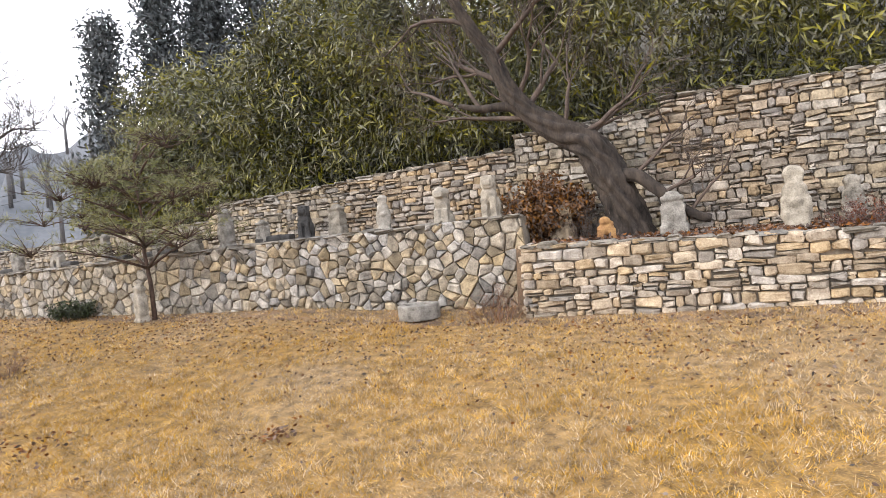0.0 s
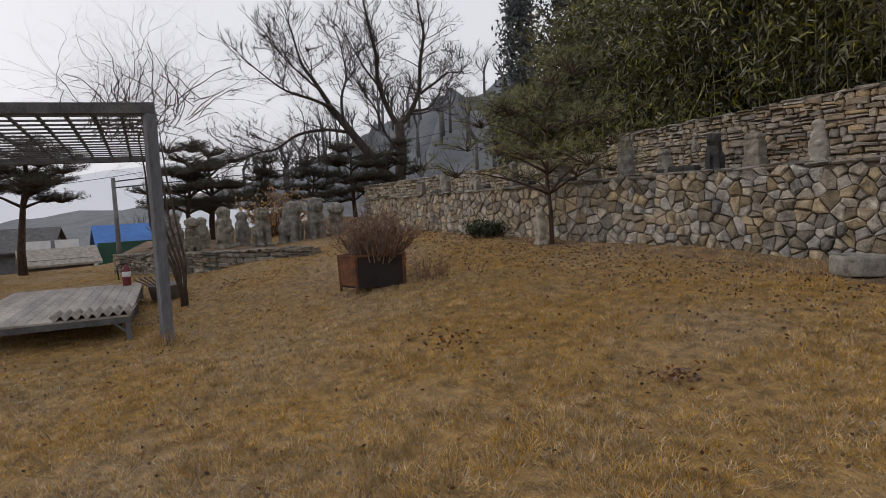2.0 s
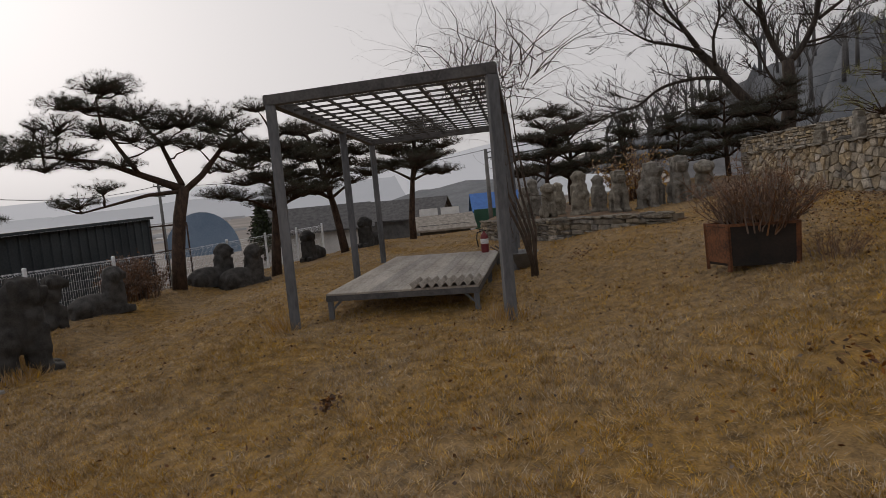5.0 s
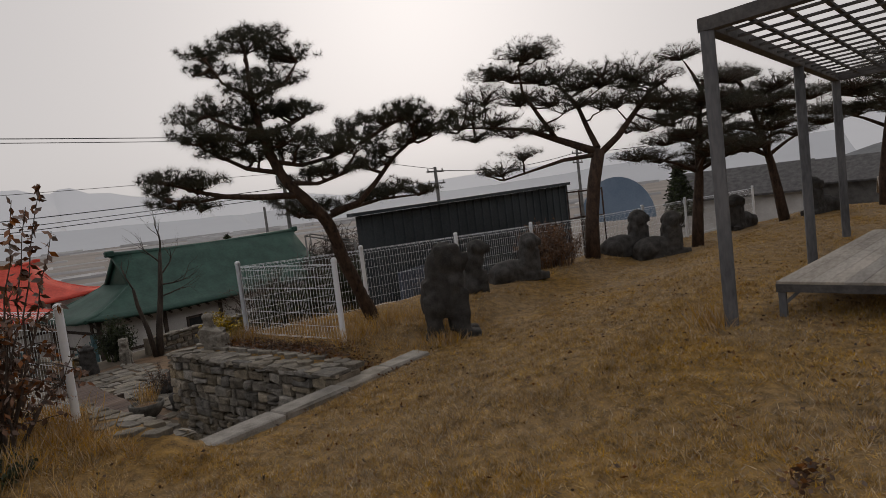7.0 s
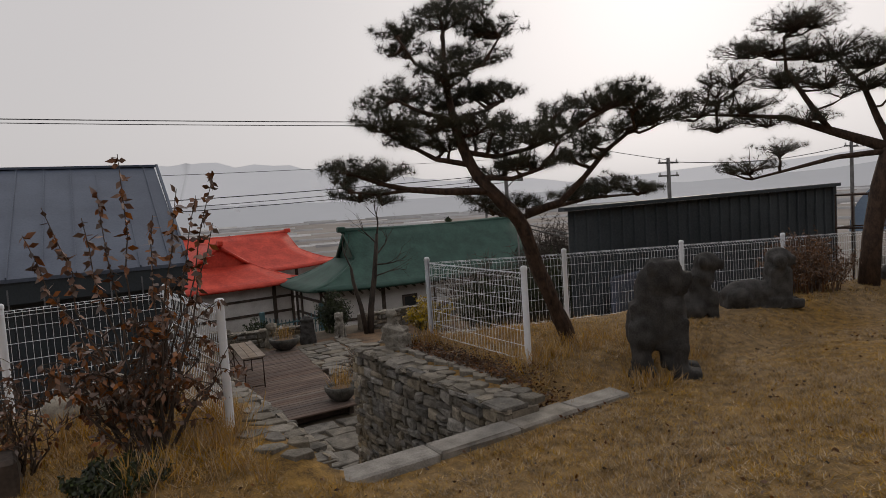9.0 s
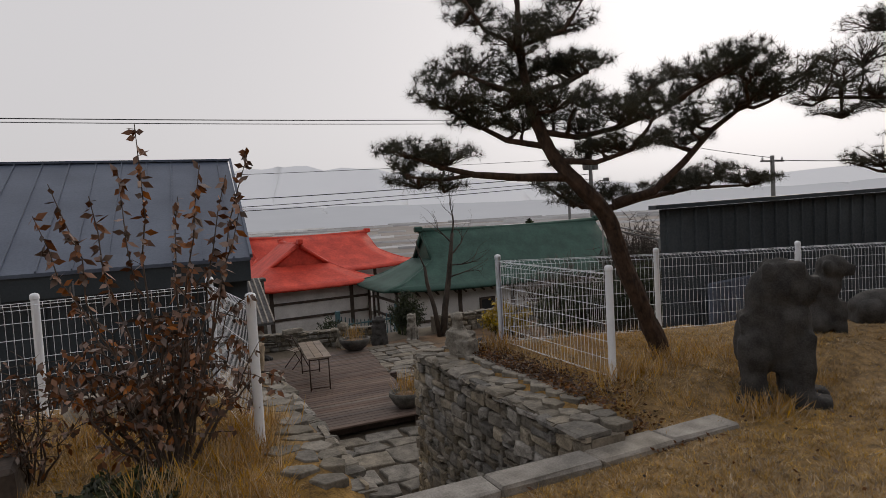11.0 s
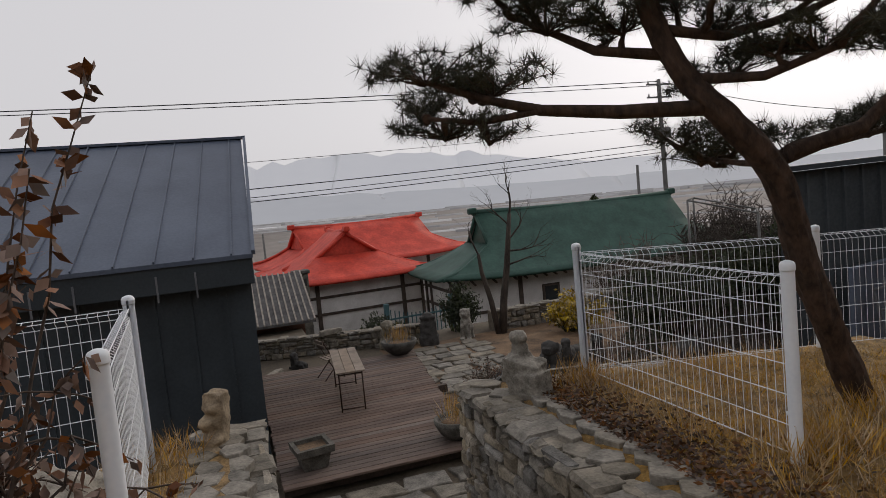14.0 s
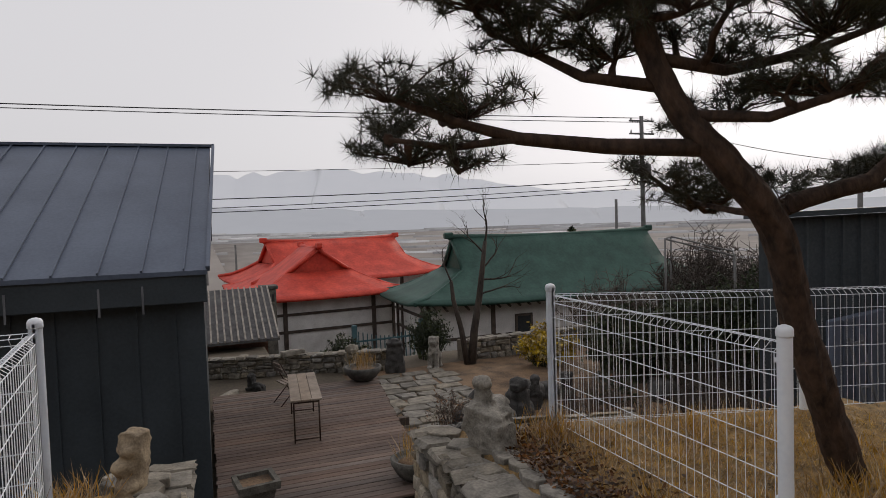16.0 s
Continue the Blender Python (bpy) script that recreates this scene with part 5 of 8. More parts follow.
# the wide umbrella pine further along
zb = ground_h(-19.85, -3.87)
pad_pine("garden_pine", "tall spreading pine with flat umbrella crown", (-19.85, -3.87, zb), 127,
         [(0, 0, -0.2, 0.19), (-0.05, 0, 0.9, 0.165), (-0.02, 0, 1.8, 0.155), (0.08, 0, 2.55, 0.15)],
         [[(0.05, 0, 2.5, 0.11), (-0.5, 0.1, 2.75, 0.09), (-1.1, 0.1, 3.0, 0.075), (-1.7, 0.1, 3.25, 0.05), (-2.4, 0.0, 3.35, 0.034), (-3.2, 0.0, 3.45, 0.018)],
          [(0.05, 0, 2.4, 0.09), (0.5, -0.1, 2.8, 0.08), (0.9, 0, 3.3, 0.065), (1.3, 0.1, 3.8, 0.045), (1.7, 0.1, 4.0, 0.025)],
          [(0.05, 0, 2.6, 0.08), (-0.1, 0.4, 3.1, 0.065), (-0.35, 0.5, 3.7, 0.05), (-0.9, 0.4, 4.3, 0.03)],
          [(-0.9, 0.1, 2.9, 0.06), (-1.4, -0.2, 3.5, 0.05), (-1.8, -0.2, 4.1, 0.035), (-1.9, -0.2, 4.7, 0.02)],
          [(0.05, 0, 2.45, 0.06), (-0.8, -0.2, 2.4, 0.045), (-1.5, -0.3, 2.25, 0.03), (-2.2, -0.3, 2.1, 0.02)]],
         [(-1.75, -0.2, 5.0, 0.6), (-2.1, -0.1, 4.55, 0.5), (-1.4, 0, 4.45, 0.5), (-1.85, 0.2, 4.0, 0.55), (-0.9, 0.4, 4.5, 0.55), (-0.35, 0.4, 4.25, 0.6), (0.25, 0.4, 4.3, 0.6), (0.85, 0.2, 4.35, 0.6), (1.35, 0.1, 4.1, 0.55), (-1.1, -0.3, 3.85, 0.55), (-0.4, 0, 3.75, 0.5), (0.3, -0.3, 3.7, 0.55), (1.0, -0.2, 3.65, 0.5), (1.65, 0.1, 3.6, 0.5), (-2.45, 0, 3.55, 0.5), (-2.0, 0.3, 3.25, 0.45), (-1.4, -0.3, 3.2, 0.4), (1.9, 0.2, 3.05, 0.5), (-2.3, -0.3, 2.35, 0.45), (-1.8, -0.4, 2.65, 0.35), (1.3, 0.3, 3.0, 0.45), (-2.9, 0.1, 3.2, 0.4), (-3.3, 0.0, 3.55, 0.42), (-3.0, 0.1, 3.8, 0.45), (-2.7, 0.0, 4.15, 0.48), (-2.6, 0.0, 4.6, 0.42), (-1.3, 0.1, 5.0, 0.42)], 12, per=14, needle=0.12, shear=0.12, bulk=1.35, dense=20, extra=1)


def simple_pine(label, at, height, spread, seed, lean=0.0, rz=0.0, mat_needle=None, levels=4, flat=1.0, per=10, start=0.42, dense=26, stout=1.0, needle=0.13):
    r = random.Random(seed)
    tr = [(lean * height * (k / 5) ** 1.5 + r.uniform(-0.05, 0.05), r.uniform(-0.05, 0.05), -0.15 if k == 0 else height * 0.92 * k / 5, 0.035 * stout * height * (1 - 0.75 * k / 5)) for k in range(6)]
    limbs, pads = [], []
    for l in range(levels):
        w = height * (start + (0.95 - start) * l / (levels - 1))
        x0 = lean * height * (w / height) ** 1.5
        reach = spread * (1.0 - 0.55 * l / (levels - 1))
        for k in range(4 if l < levels - 1 else 2):
            a = r.uniform(0, 6.28) if l == levels - 1 else (k + r.uniform(-0.3, 0.3)) * 1.57 + l * 0.7
            e = Vector((x0 + math.cos(a) * reach * r.uniform(0.7, 1.05), math.sin(a) * reach * r.uniform(0.7, 1.05), w + r.uniform(-0.06, 0.1) * height))
            s = Vector((x0, 0, w - 0.08 * height))
            limbs.append([(*s.lerp(e, q).xy, s.lerp(e, q).z + math.sin(q * 3) * 0.1, 0.012 * (0.4 + 0.6 * stout) * height * (1.1 - q)) for q in (0, 0.35, 0.7, 1)])
            pads.append((e.x, e.y, e.z + 0.1, spread * 0.36 * flat))
            if l < levels - 1:
                m = s.lerp(e, 0.55)
                pads.append((m.x + r.uniform(-0.2, 0.2), m.y + r.uniform(-0.2, 0.2), m.z + 0.18, spread * 0.28 * flat))
    return pad_pine("garden_pine", label, at, rz, tr, limbs, pads, seed, per=per, needle=needle, flat=0.75, twig=0.014 if stout > 0.6 else 0.008, mat_needle=mat_needle, dense=dense)


for x, y, h, s, lean, rz, label, st in ((-22.6, -2.2, 4.6, 1.7, 0.10, 127, "pruned pine at the lawn edge beyond the pergola", 0.5), (-25.5, -0.6, 4.4, 1.8, -0.22, 127, "pine with slanting trunk at the lawn edge", 0.5), (-27.6, 1.6, 4.2, 1.9, 0.1, 100, "slender pine with open crown behind the pergola", 0.6), (-24.8, 6.3, 3.0, 1.5, 0.05, 60, "dark pruned pine behind the statues", 0.45),
                                      (-26.0, 7.3, 3.3, 1.5, 0.02, 10, "dark pruned pine in the raised bed", 0.35), (-26.5, 9.3, 2.5, 1.1, 0.02, 40, "small cloud-pruned pine behind the statues", 0.35), (-26.0, 11.0, 2.2, 1.1, 0.02, 80, "small cloud-pruned pine behind the statues", 0.35), (-25.4, 12.4, 2.7, 1.4, 0.0, 120, "dark dense pine near the bare tree", 0.3), (-24.2, 13.3, 2.6, 1.3, 0.0, 20, "dark dense pine near the bare tree", 0.3)):
    simple_pine(label, (x, y, ground_h(x, y) if y < 5 else max(0.45, ground_h(x, y))), h, s, int(abs(x * 37)), lean, rz, start=st)
# young airy pine in front of the lower wall
simple_pine("young pine with thin bent trunk before the wall", (-11.08, 9.62, ground_h(-11.08, 9.62)), 2.9, 1.5, 77, -0.03, 0, M_NEEDLE_Y, 6, 1.1, 10, 0.36, 6, 0.4, 0.11)


def bare(bm, p, d, length, radius, depth, r, up=0.12, bend=0.35, kids=(2, 3), shrink=0.72, sides=6, spread=0.75, floor=0.0):
    radius = max(radius, floor)
    pts, rad, q, v = [Vector(p)], [radius], Vector(p), Vector(d).normalized()
    n = 4
    for i in range(n):
        v = (v + Vector((r.uniform(-1, 1), r.uniform(-1, 1), r.uniform(-0.7, 0.7))) * bend * 0.5 + Vector((0, 0, up * 0.3))).normalized()
        q = q + v * length / n
        pts.append(q.copy())
        rad.append(radius * (1 - 0.42 * (i + 1) / n))
    tube(bm, pts, rad, max(3, sides), cap=False)
    if depth <= 0:
        return
    for k in range(r.randint(*kids) + (1 if depth > 2 else 0)):
        i = n if k == 0 else r.randint(2, n)
        w = (v + Vector((r.uniform(-1, 1), r.uniform(-1, 1), r.uniform(-0.6, 0.8))) * spread + Vector((0, 0, up))).normalized()
        bare(bm, pts[i], w, length * shrink * r.uniform(0.75, 1.15), rad[i] * (0.76 if k == 0 else 0.55), depth - 1, r, up, bend, kids, shrink, sides - 1, spread, floor)


# great bare tree beyond the lawn: an upright trunk and a long one leaning away from it
r = random.Random(21)
bigtree = thing("bare_tree", "great leafless tree with forked trunk and fan of twigs", "tree", (-27.8, 15.7, min(ground_h(-27.8, 15.7), 1.5)))


def limb(bm, pts, r0, r1, sides=9):
    """A smooth bent limb in the tree's own plane (y, z), swaying a little in x."""
    P = [Vector((0.25 * math.sin(1.3 * k + pts[-1][1]) * (k > 0), y, z)) for k, (y, z) in enumerate(pts)]
    P = [P[0] * 2 - P[1]] + P + [P[-1] * 2 - P[-2]]
    path = []
    for k in range(1, len(P) - 2):
        for q in range(4):
            u = q / 4
            path.append(0.5 * (2 * P[k] + (P[k + 1] - P[k - 1]) * u + (2 * P[k - 1] - 5 * P[k] + 4 * P[k + 1] - P[k + 2]) * u * u + (3 * P[k] - P[k - 1] - 3 * P[k + 1] + P[k + 2]) * u ** 3))
    path.append(P[-2])
    n = len(path) - 1
    tube(bm, path, [r0 + (r1 - r0) * k / n for k in range(n + 1)], sides)
    return path


bm = bmesh.new()
stem = limb(bm, [(0, -0.4), (0.0, 0.5), (0.0, 1.6), (0.05, 2.8), (0.1, 4.0)], 0.34, 0.20, 11)
lean_stem = limb(bm, [(-0.05, 0.3), (-0.3, 1.35), (-1.0, 2.15), (-1.7, 2.95), (-2.5, 4.1), (-3.1, 4.8)], 0.25, 0.14, 10)
part("trunk", bm, M_BARK, bigtree)
bm = bmesh.new()
for pts, r0, r1 in (([(0.1, 3.9), (-0.25, 4.7), (-0.7, 5.8), (-0.9, 6.9), (-1.2, 8.2), (-1.3, 9.4)], 0.17, 0.04), ([(0.1, 3.9), (0.8, 4.5), (1.35, 5.6), (1.3, 6.8), (1.5, 8.0), (1.4, 9.2)], 0.17, 0.04), ([(1.3, 5.4), (2.0, 5.9), (2.8, 6.4), (3.8, 6.5)], 0.09, 0.03),
                    ([(0.9, 4.6), (1.7, 4.8), (2.2, 5.5)], 0.07, 0.025), ([(-0.6, 5.5), (-1.4, 6.2), (-1.9, 7.3)], 0.08, 0.025), ([(-3.1, 4.8), (-3.7, 5.6), (-4.1, 6.4), (-4.4, 7.6)], 0.13, 0.035), ([(-2.9, 4.6), (-4.0, 4.9), (-5.0, 5.2), (-6.1, 6.1)], 0.10, 0.03),
                    ([(-2.2, 3.6), (-3.2, 3.7), (-4.4, 3.5), (-5.4, 2.9), (-6.3, 2.7), (-7.2, 2.2)], 0.10, 0.025), ([(-2.5, 4.1), (-2.6, 5.0), (-2.2, 6.0), (-2.3, 7.2)], 0.09, 0.03), ([(-1.5, 2.7), (-2.5, 2.5), (-3.6, 2.6), (-4.6, 2.1)], 0.07, 0.02), ([(-3.6, 5.4), (-4.7, 6.2), (-5.3, 7.0)], 0.06, 0.02), ([(0.0, 2.9), (-0.6, 3.6), (-1.1, 4.6), (-1.5, 5.3)], 0.08, 0.025)):
    r0, r1 = r0 * 0.8, r1 * 0.8
    path = limb(bm, pts, r0, r1, 7)
    n = len(path)
    for k in range(2, n):
        t = (path[k] - path[k - 1]).normalized()
        rad = r0 + (r1 - r0) * k / n
        for _ in range(2 if k > n // 2 else 1):
            side = Vector((r.uniform(-1, 1), r.uniform(-1, 1), r.uniform(-0.5, 0.9)))
            bare(bm, path[k], t * 0.7 + side, r.uniform(0.55, 1.05), max(0.016, rad * 0.38), 3, r, 0.06, 0.45, (2, 3), 0.70, 5, 0.85, 0.010)
    bare(bm, path[-1], t, 0.9, r1, 3, r, 0.06, 0.4, (2, 3), 0.72, 5, 0.8, 0.010)
part("crown_wood", bm, M_BARK, bigtree)
# leaning old tree on the raised bed
lt = thing("leaning_tree", "old leaning tree with twisted grey bark, leafless", "tree", (-3.84, 11.25, ground_h(-3.84, 11.25)))


bm = bmesh.new()
gnarled(bm, [(0.02, 0, -0.2), (-0.06, 0, 0.35), (-0.2, 0, 0.75), (-0.34, 0, 1.12), (-0.55, 0, 1.4), (-0.95, 0, 1.66), (-1.3, -0.05, 1.95), (-1.55, -0.1, 2.35), (-1.72, -0.1, 2.8), (-2.0, -0.2, 3.3), (-2.4, -0.3, 4.2)], [0.34, 0.25, 0.235, 0.225, 0.20, 0.17, 0.14, 0.12, 0.10, 0.085, 0.06], 56, 8, 0.20, 4.0)
gnarled(bm, [(-0.22, -0.03, 0.8), (0.1, -0.12, 0.85), (0.45, -0.2, 0.55), (0.75, -0.25, 0.28), (1.05, -0.25, 0.16)], [0.10, 0.09, 0.075, 0.065, 0.045], 16, 5, 0.10, 3.0)
gnarled(bm, [(-1.25, -0.05, 1.9), (-1.55, -0.1, 2.05), (-1.95, -0.15, 2.08), (-2.35, -0.2, 2.2)], [0.09, 0.07, 0.05, 0.035], 14, 5, 0.10, 3.0)
part("trunk", bm, M_LBARK, lt)
bm = bmesh.new()
r = random.Random(8)
for s, d, L, q in (((-0.55, 0, 1.4), (0.9, 0.1, 0.9), 0.6, 0.05), ((-0.95, 0, 1.66), (-1, -0.1, 0.7), 0.9, 0.06), ((-1.3, -0.05, 1.95), (0.8, 0.2, 1), 0.8, 0.05), ((-1.55, -0.1, 2.35), (-1, 0.2, 0.5), 1.0, 0.055), ((-1.72, -0.1, 2.8), (1, -0.1, 0.9), 1.0, 0.05), ((-2.0, -0.2, 3.3), (-1, -0.3, 0.6), 1.0, 0.045), ((-0.8, 0, 1.55), (0.3, -0.5, 1), 0.7, 0.04), ((-1.45, 0, 2.1), (0.6, -0.4, 0.9), 0.9, 0.045), ((0.45, -0.2, 0.55), (0.7, -0.2, 0.5), 0.5, 0.03), ((-1.2, 0, 1.85), (-1.2, -0.3, 0.1), 0.9, 0.05), ((-0.65, 0, 1.5), (0.9, -0.2, 0.4), 0.8, 0.045), ((-2.35, -0.2, 2.2), (-1, -0.2, 0.4), 0.8, 0.035), ((-1.95, -0.15, 2.08), (-0.6, -0.2, 0.9), 0.9, 0.035), ((0.1, -0.12, 0.85), (0.7, -0.2, 0.8), 0.7, 0.03), ((0.75, -0.25, 0.28), (0.6, -0.1, 0.9), 0.6, 0.025)):
    bare(bm, s, d, L, q, 5, r, 0.05, 0.5, (2, 3), 0.74, 5, 0.95)
part("crown_wood", bm, M_TWIG, lt)
# vine and its stem at the pergola corner
vine = thing("climbing_vine", "leafless climbing vine tangled over the pergola corner", "vine", (-14.55, 4.42, ground_h(-14.55, 4.42)))
r = random.Random(31)
bm = bmesh.new()
for k in range(5):
    tube(bm, [(r.uniform(-0.06, 0.06), r.uniform(-0.06, 0.06), -0.1), (0.03 * k, -0.06 * k + 0.05, 0.7), (0.08 * k, -0.11 * k - 0.05, 1.4), (0.1 * k, -0.09 * k - 0.15, 2.2), (0.15 * k, -0.1 * k - 0.2, 2.95)], [0.035, 0.026, 0.02, 0.015, 0.01], 5)
part("stem", bm, M_TWIG, vine)
bm = bmesh.new()
for k in range(105):
    s = Vector((r.uniform(-0.8, 2.5), r.uniform(-1.4, 0.1), r.uniform(2.75, 3.1)))
    d = Vector((r.uniform(-0.6, 0.9), r.uniform(-0.8, 1.0), r.uniform(0.15, 0.9)))
    bare(bm, s, d, r.uniform(0.45, 0.9), 0.008, 3, r, -0.10, 1.0, (1, 2), 0.82, 4, 0.7)
for k in range(26):
    s = Vector((r.uniform(-0.1, 0.5), r.uniform(-0.6, 0.0), r.uniform(0.5, 2.7)))
    bare(bm, s, Vector((r.uniform(-0.5, 0.6), r.uniform(-0.5, 0.6), r.uniform(-0.4, 0.7))), r.uniform(0.3, 0.6), 0.006, 2, r, -0.1, 0.9, (1, 2), 0.8, 4, 0.8)
part("vine_tangle", bm, M_TWIG, vine)


def shrub(name, label, category, at, radius, height, material, seed, stems=70, twigs_material=None, leaf=0.0, leaf_mat=None, leafn=0, base_r=0.12, droop=0.0):
    r, rn = random.Random(seed), np.random.RandomState(seed)
    base = thing(name, label, category, at)
    bm = bmesh.new()
    tips = []
    for k in range(stems):
        a, q = r.uniform(0, 6.28), math.sqrt(r.random())
        p = Vector((math.cos(a) * base_r * q, math.sin(a) * base_r * q, -0.03))
        e = Vector((math.cos(a) * radius * q * r.uniform(0.6, 1.1), math.sin(a) * radius * q * r.uniform(0.6, 1.1), height * r.uniform(0.45, 1.0) * (1.12 - 0.45 * q)))
        pts = wiggle(p, e, 5, 0.07, r, -0.05)
        w = 0.012 * height
        tube(bm, pts, [w, w * 0.8, w * 0.6, w * 0.45, w * 0.35, w * 0.2], 4, cap=False)
        for i in (2, 3, 4, 5):
            for _ in range(3):
                d = Vector((r.uniform(-1, 1), r.uniform(-1, 1), r.uniform(-0.3 - droop, 1)))
                t = pts[i] + d.normalized() * height * r.uniform(0.08, 0.22)
                tube(bm, [pts[i], pts[i].lerp(t, 0.5) + Vector((0, 0, 0.01)), t], [w * 0.35, w * 0.25, w * 0.15], 3, cap=False)
                tips += [pts[i].lerp(t, q2) for q2 in (0.4, 0.7, 1.0)]
    part("twig_mass", bm, material, base)
    if leafn:
        c = np.array([tips[rn.randint(len(tips))] for _ in range(leafn)]) + rn.normal(size=(leafn, 3)) * 0.01
        v, f = leaves(c, rn.normal(size=(leafn, 3)), rn, leaf, leaf * 0.26, 0.8 + droop)
        soup("foliage", v, f, leaf_mat, base)
    return base


shrub("dry_shrub", "dense reddish-brown dormant shrub growing in the steel planter", "shrub", (-11.2, 6.46, plz + 0.40), 0.78, 0.85, M_DRYSHRUB, 41, 150, base_r=0.3)
shrub("dry_weeds", "thin dry weeds beside the steel planter", "weeds", (-10.75, 7.0, ground_h(-10.75, 7.0)), 0.45, 0.4, M_DRYSHRUB, 42, 40, base_r=0.2)
shrub("low_bush", "small dark evergreen bush at the wall foot", "bush", (-12.9, 9.55, ground_h(-12.9, 9.55)), 0.45, 0.38, M_GREENB, 43, 60, leaf=0.05, leaf_mat=M_GREENB, leafn=2500, base_r=0.2)
shrub("dry_weeds", "tangled reddish dry weeds in the wall corner", "weeds", (-5.4, 9.75, ground_h(-5.4, 9.75)), 0.55, 0.5, M_DRYSHRUB, 44, 50, base_r=0.25)
shrub("rusty_conifer", "round rust-brown withered conifer bush", "bush", (-4.95, 11.25, ground_h(-4.95, 11.25)), 0.72, 0.95, M_RUSTCON, 45, 160, leaf=0.07, leaf_mat=M_RUSTCON, leafn=17000, base_r=0.15)
shrub("dry_shrub", "grey leafless twiggy shrub before the leaning tree", "shrub", (-4.45, 11.05, ground_h(-4.45, 11.05)), 0.5, 0.55, M_TWIG, 46, 50, base_r=0.15)
shrub("red_shrub", "low dark red twiggy shrub on the raised bed", "shrub", (-1.15, 10.6, ground_h(-1.15, 10.6)), 0.6, 0.4, M_REDLEAF, 47, 60, leaf=0.03, leaf_mat=M_REDLEAF, leafn=1800, base_r=0.3)
shrub("withered_shrub", "tall shrub with hanging withered brown leaves", "shrub", (-7.5, -3.88, ground_h(-7.5, -3.88)), 0.85, 1.45, M_TWIG, 48, 24, leaf=0.08, leaf_mat=M_WITHER, leafn=1900, base_r=0.16, droop=0.3)
shrub("low_bush", "low dark green bush at the lawn edge", "bush", (-7.2, -3.35, ground_h(-7.2, -3.35)), 0.40, 0.17, M_GREENB, 52, 70, leaf=0.05, leaf_mat=M_GREENB, leafn=3800, base_r=0.25)
shrub("withered_shrub", "small dark twiggy shrub beside the taller one", "shrub", (-6.56, -4.15, ground_h(-6.56, -4.15)), 0.38, 0.95, M_TWIG, 53, 22, leaf=0.06, leaf_mat=M_WITHER, leafn=420, base_r=0.1, droop=0.2)
# long upright shoots of that shrub
r, rn = random.Random(49), np.random.RandomState(49)
shoots = thing("shrub_shoots", "long upright shoots carrying dark curled leaves", "shrub", (-7.5, -3.88, ground_h(-7.5, -3.88)))
bm = bmesh.new()
cl = []
for e in ((0.05, 0.1, 2.5), (-0.75, -0.25, 2.35), (-0.55, -0.1, 2.15), (0.6, 0.1, 2.1), (0.35, 0.3, 2.0), (-0.35, 0.2, 2.2), (0.75, -0.2, 1.9), (-0.2, -0.2, 2.0), (-0.6, 0.25, 1.9), (0.2, -0.3, 2.2)):
    pts = wiggle((e[0] * 0.25, e[1] * 0.25, 0.3), e, 7, 0.025, r)
    tube(bm, pts, [0.012, 0.011, 0.009, 0.008, 0.006, 0.005, 0.004, 0.003], 4, cap=False)
    for i in range(46):
        u = r.uniform(0.55, 1.0) * 7
        k = min(6, int(u))
        cl.append(pts[k].lerp(pts[k + 1], u - k))
part("twig_mass", bm, M_TWIG, shoots)
c = np.array([tuple(p) for p in cl])
v, f = leaves(c, rn.normal(size=(len(c), 3)), rn, 0.085, 0.024, 0.6)
soup("foliage", v, f, M_WITHER, shoots)
shrub("clipped_hedge", "rounded brown winter hedge by the fence", "hedge", (-18.7, -4.45, ground_h(-18.7, -4.45)), 0.85, 1.05, M_DRYSHRUB, 50, 160, leaf=0.06, leaf_mat=M_DRYSHRUB, leafn=5000, base_r=0.6)
shrub("tree_twigs", "leafless twiggy bush with pale stems behind bed", "bush", (-22.5, 8.5, 0.68), 1.3, 1.7, M_DRYSHRUB, 51, 70, leaf=0.08, leaf_mat=M_STRAW, leafn=1800, base_r=0.3)

# bamboo thicket above the upper wall
r, rn = random.Random(61), np.random.RandomState(61)
bamboo = thing("bamboo_thicket", "dense bamboo thicket with yellowing narrow leaves", "bamboo")
N = 190000
bx = rn.uniform(-16.5, 4.5, N)
depth = rn.beta(1.1, 2.2, N) * 5.0
topz = 4.0 + np.interp(bx, [-16.5, -14, -10, -6, 0, 5], [0.2, 1.2, 2.3, 3.6, 4.6, 5.0]) + 0.7 * np.sin(bx * 1.7) + 0.45 * np.sin(bx * 4.3 + 1)
lowz = 2.25 + np.interp(bx, [-14, -4], [0, 0.75]) + 0.05
zz = lowz + (topz - lowz) * rn.beta(1.25, 1.1, N) + depth * 0.25
cl = np.stack([bx, 12.35 + depth + 0.25 * np.sin(bx * 3 + zz * 2), zz], -1)
pick = rn.randint(0, N // 46, N)
cl = cl[pick] + rn.normal(size=(N, 3)) * np.array([0.19, 0.19, 0.15])
dirs = rn.normal(size=(N, 3))
dirs[:, 1] -= 0.3
v, f = leaves(cl, dirs, rn, 0.20, 0.018, 0.75)
soup("foliage", v, f, M_BAMBOO, bamboo)
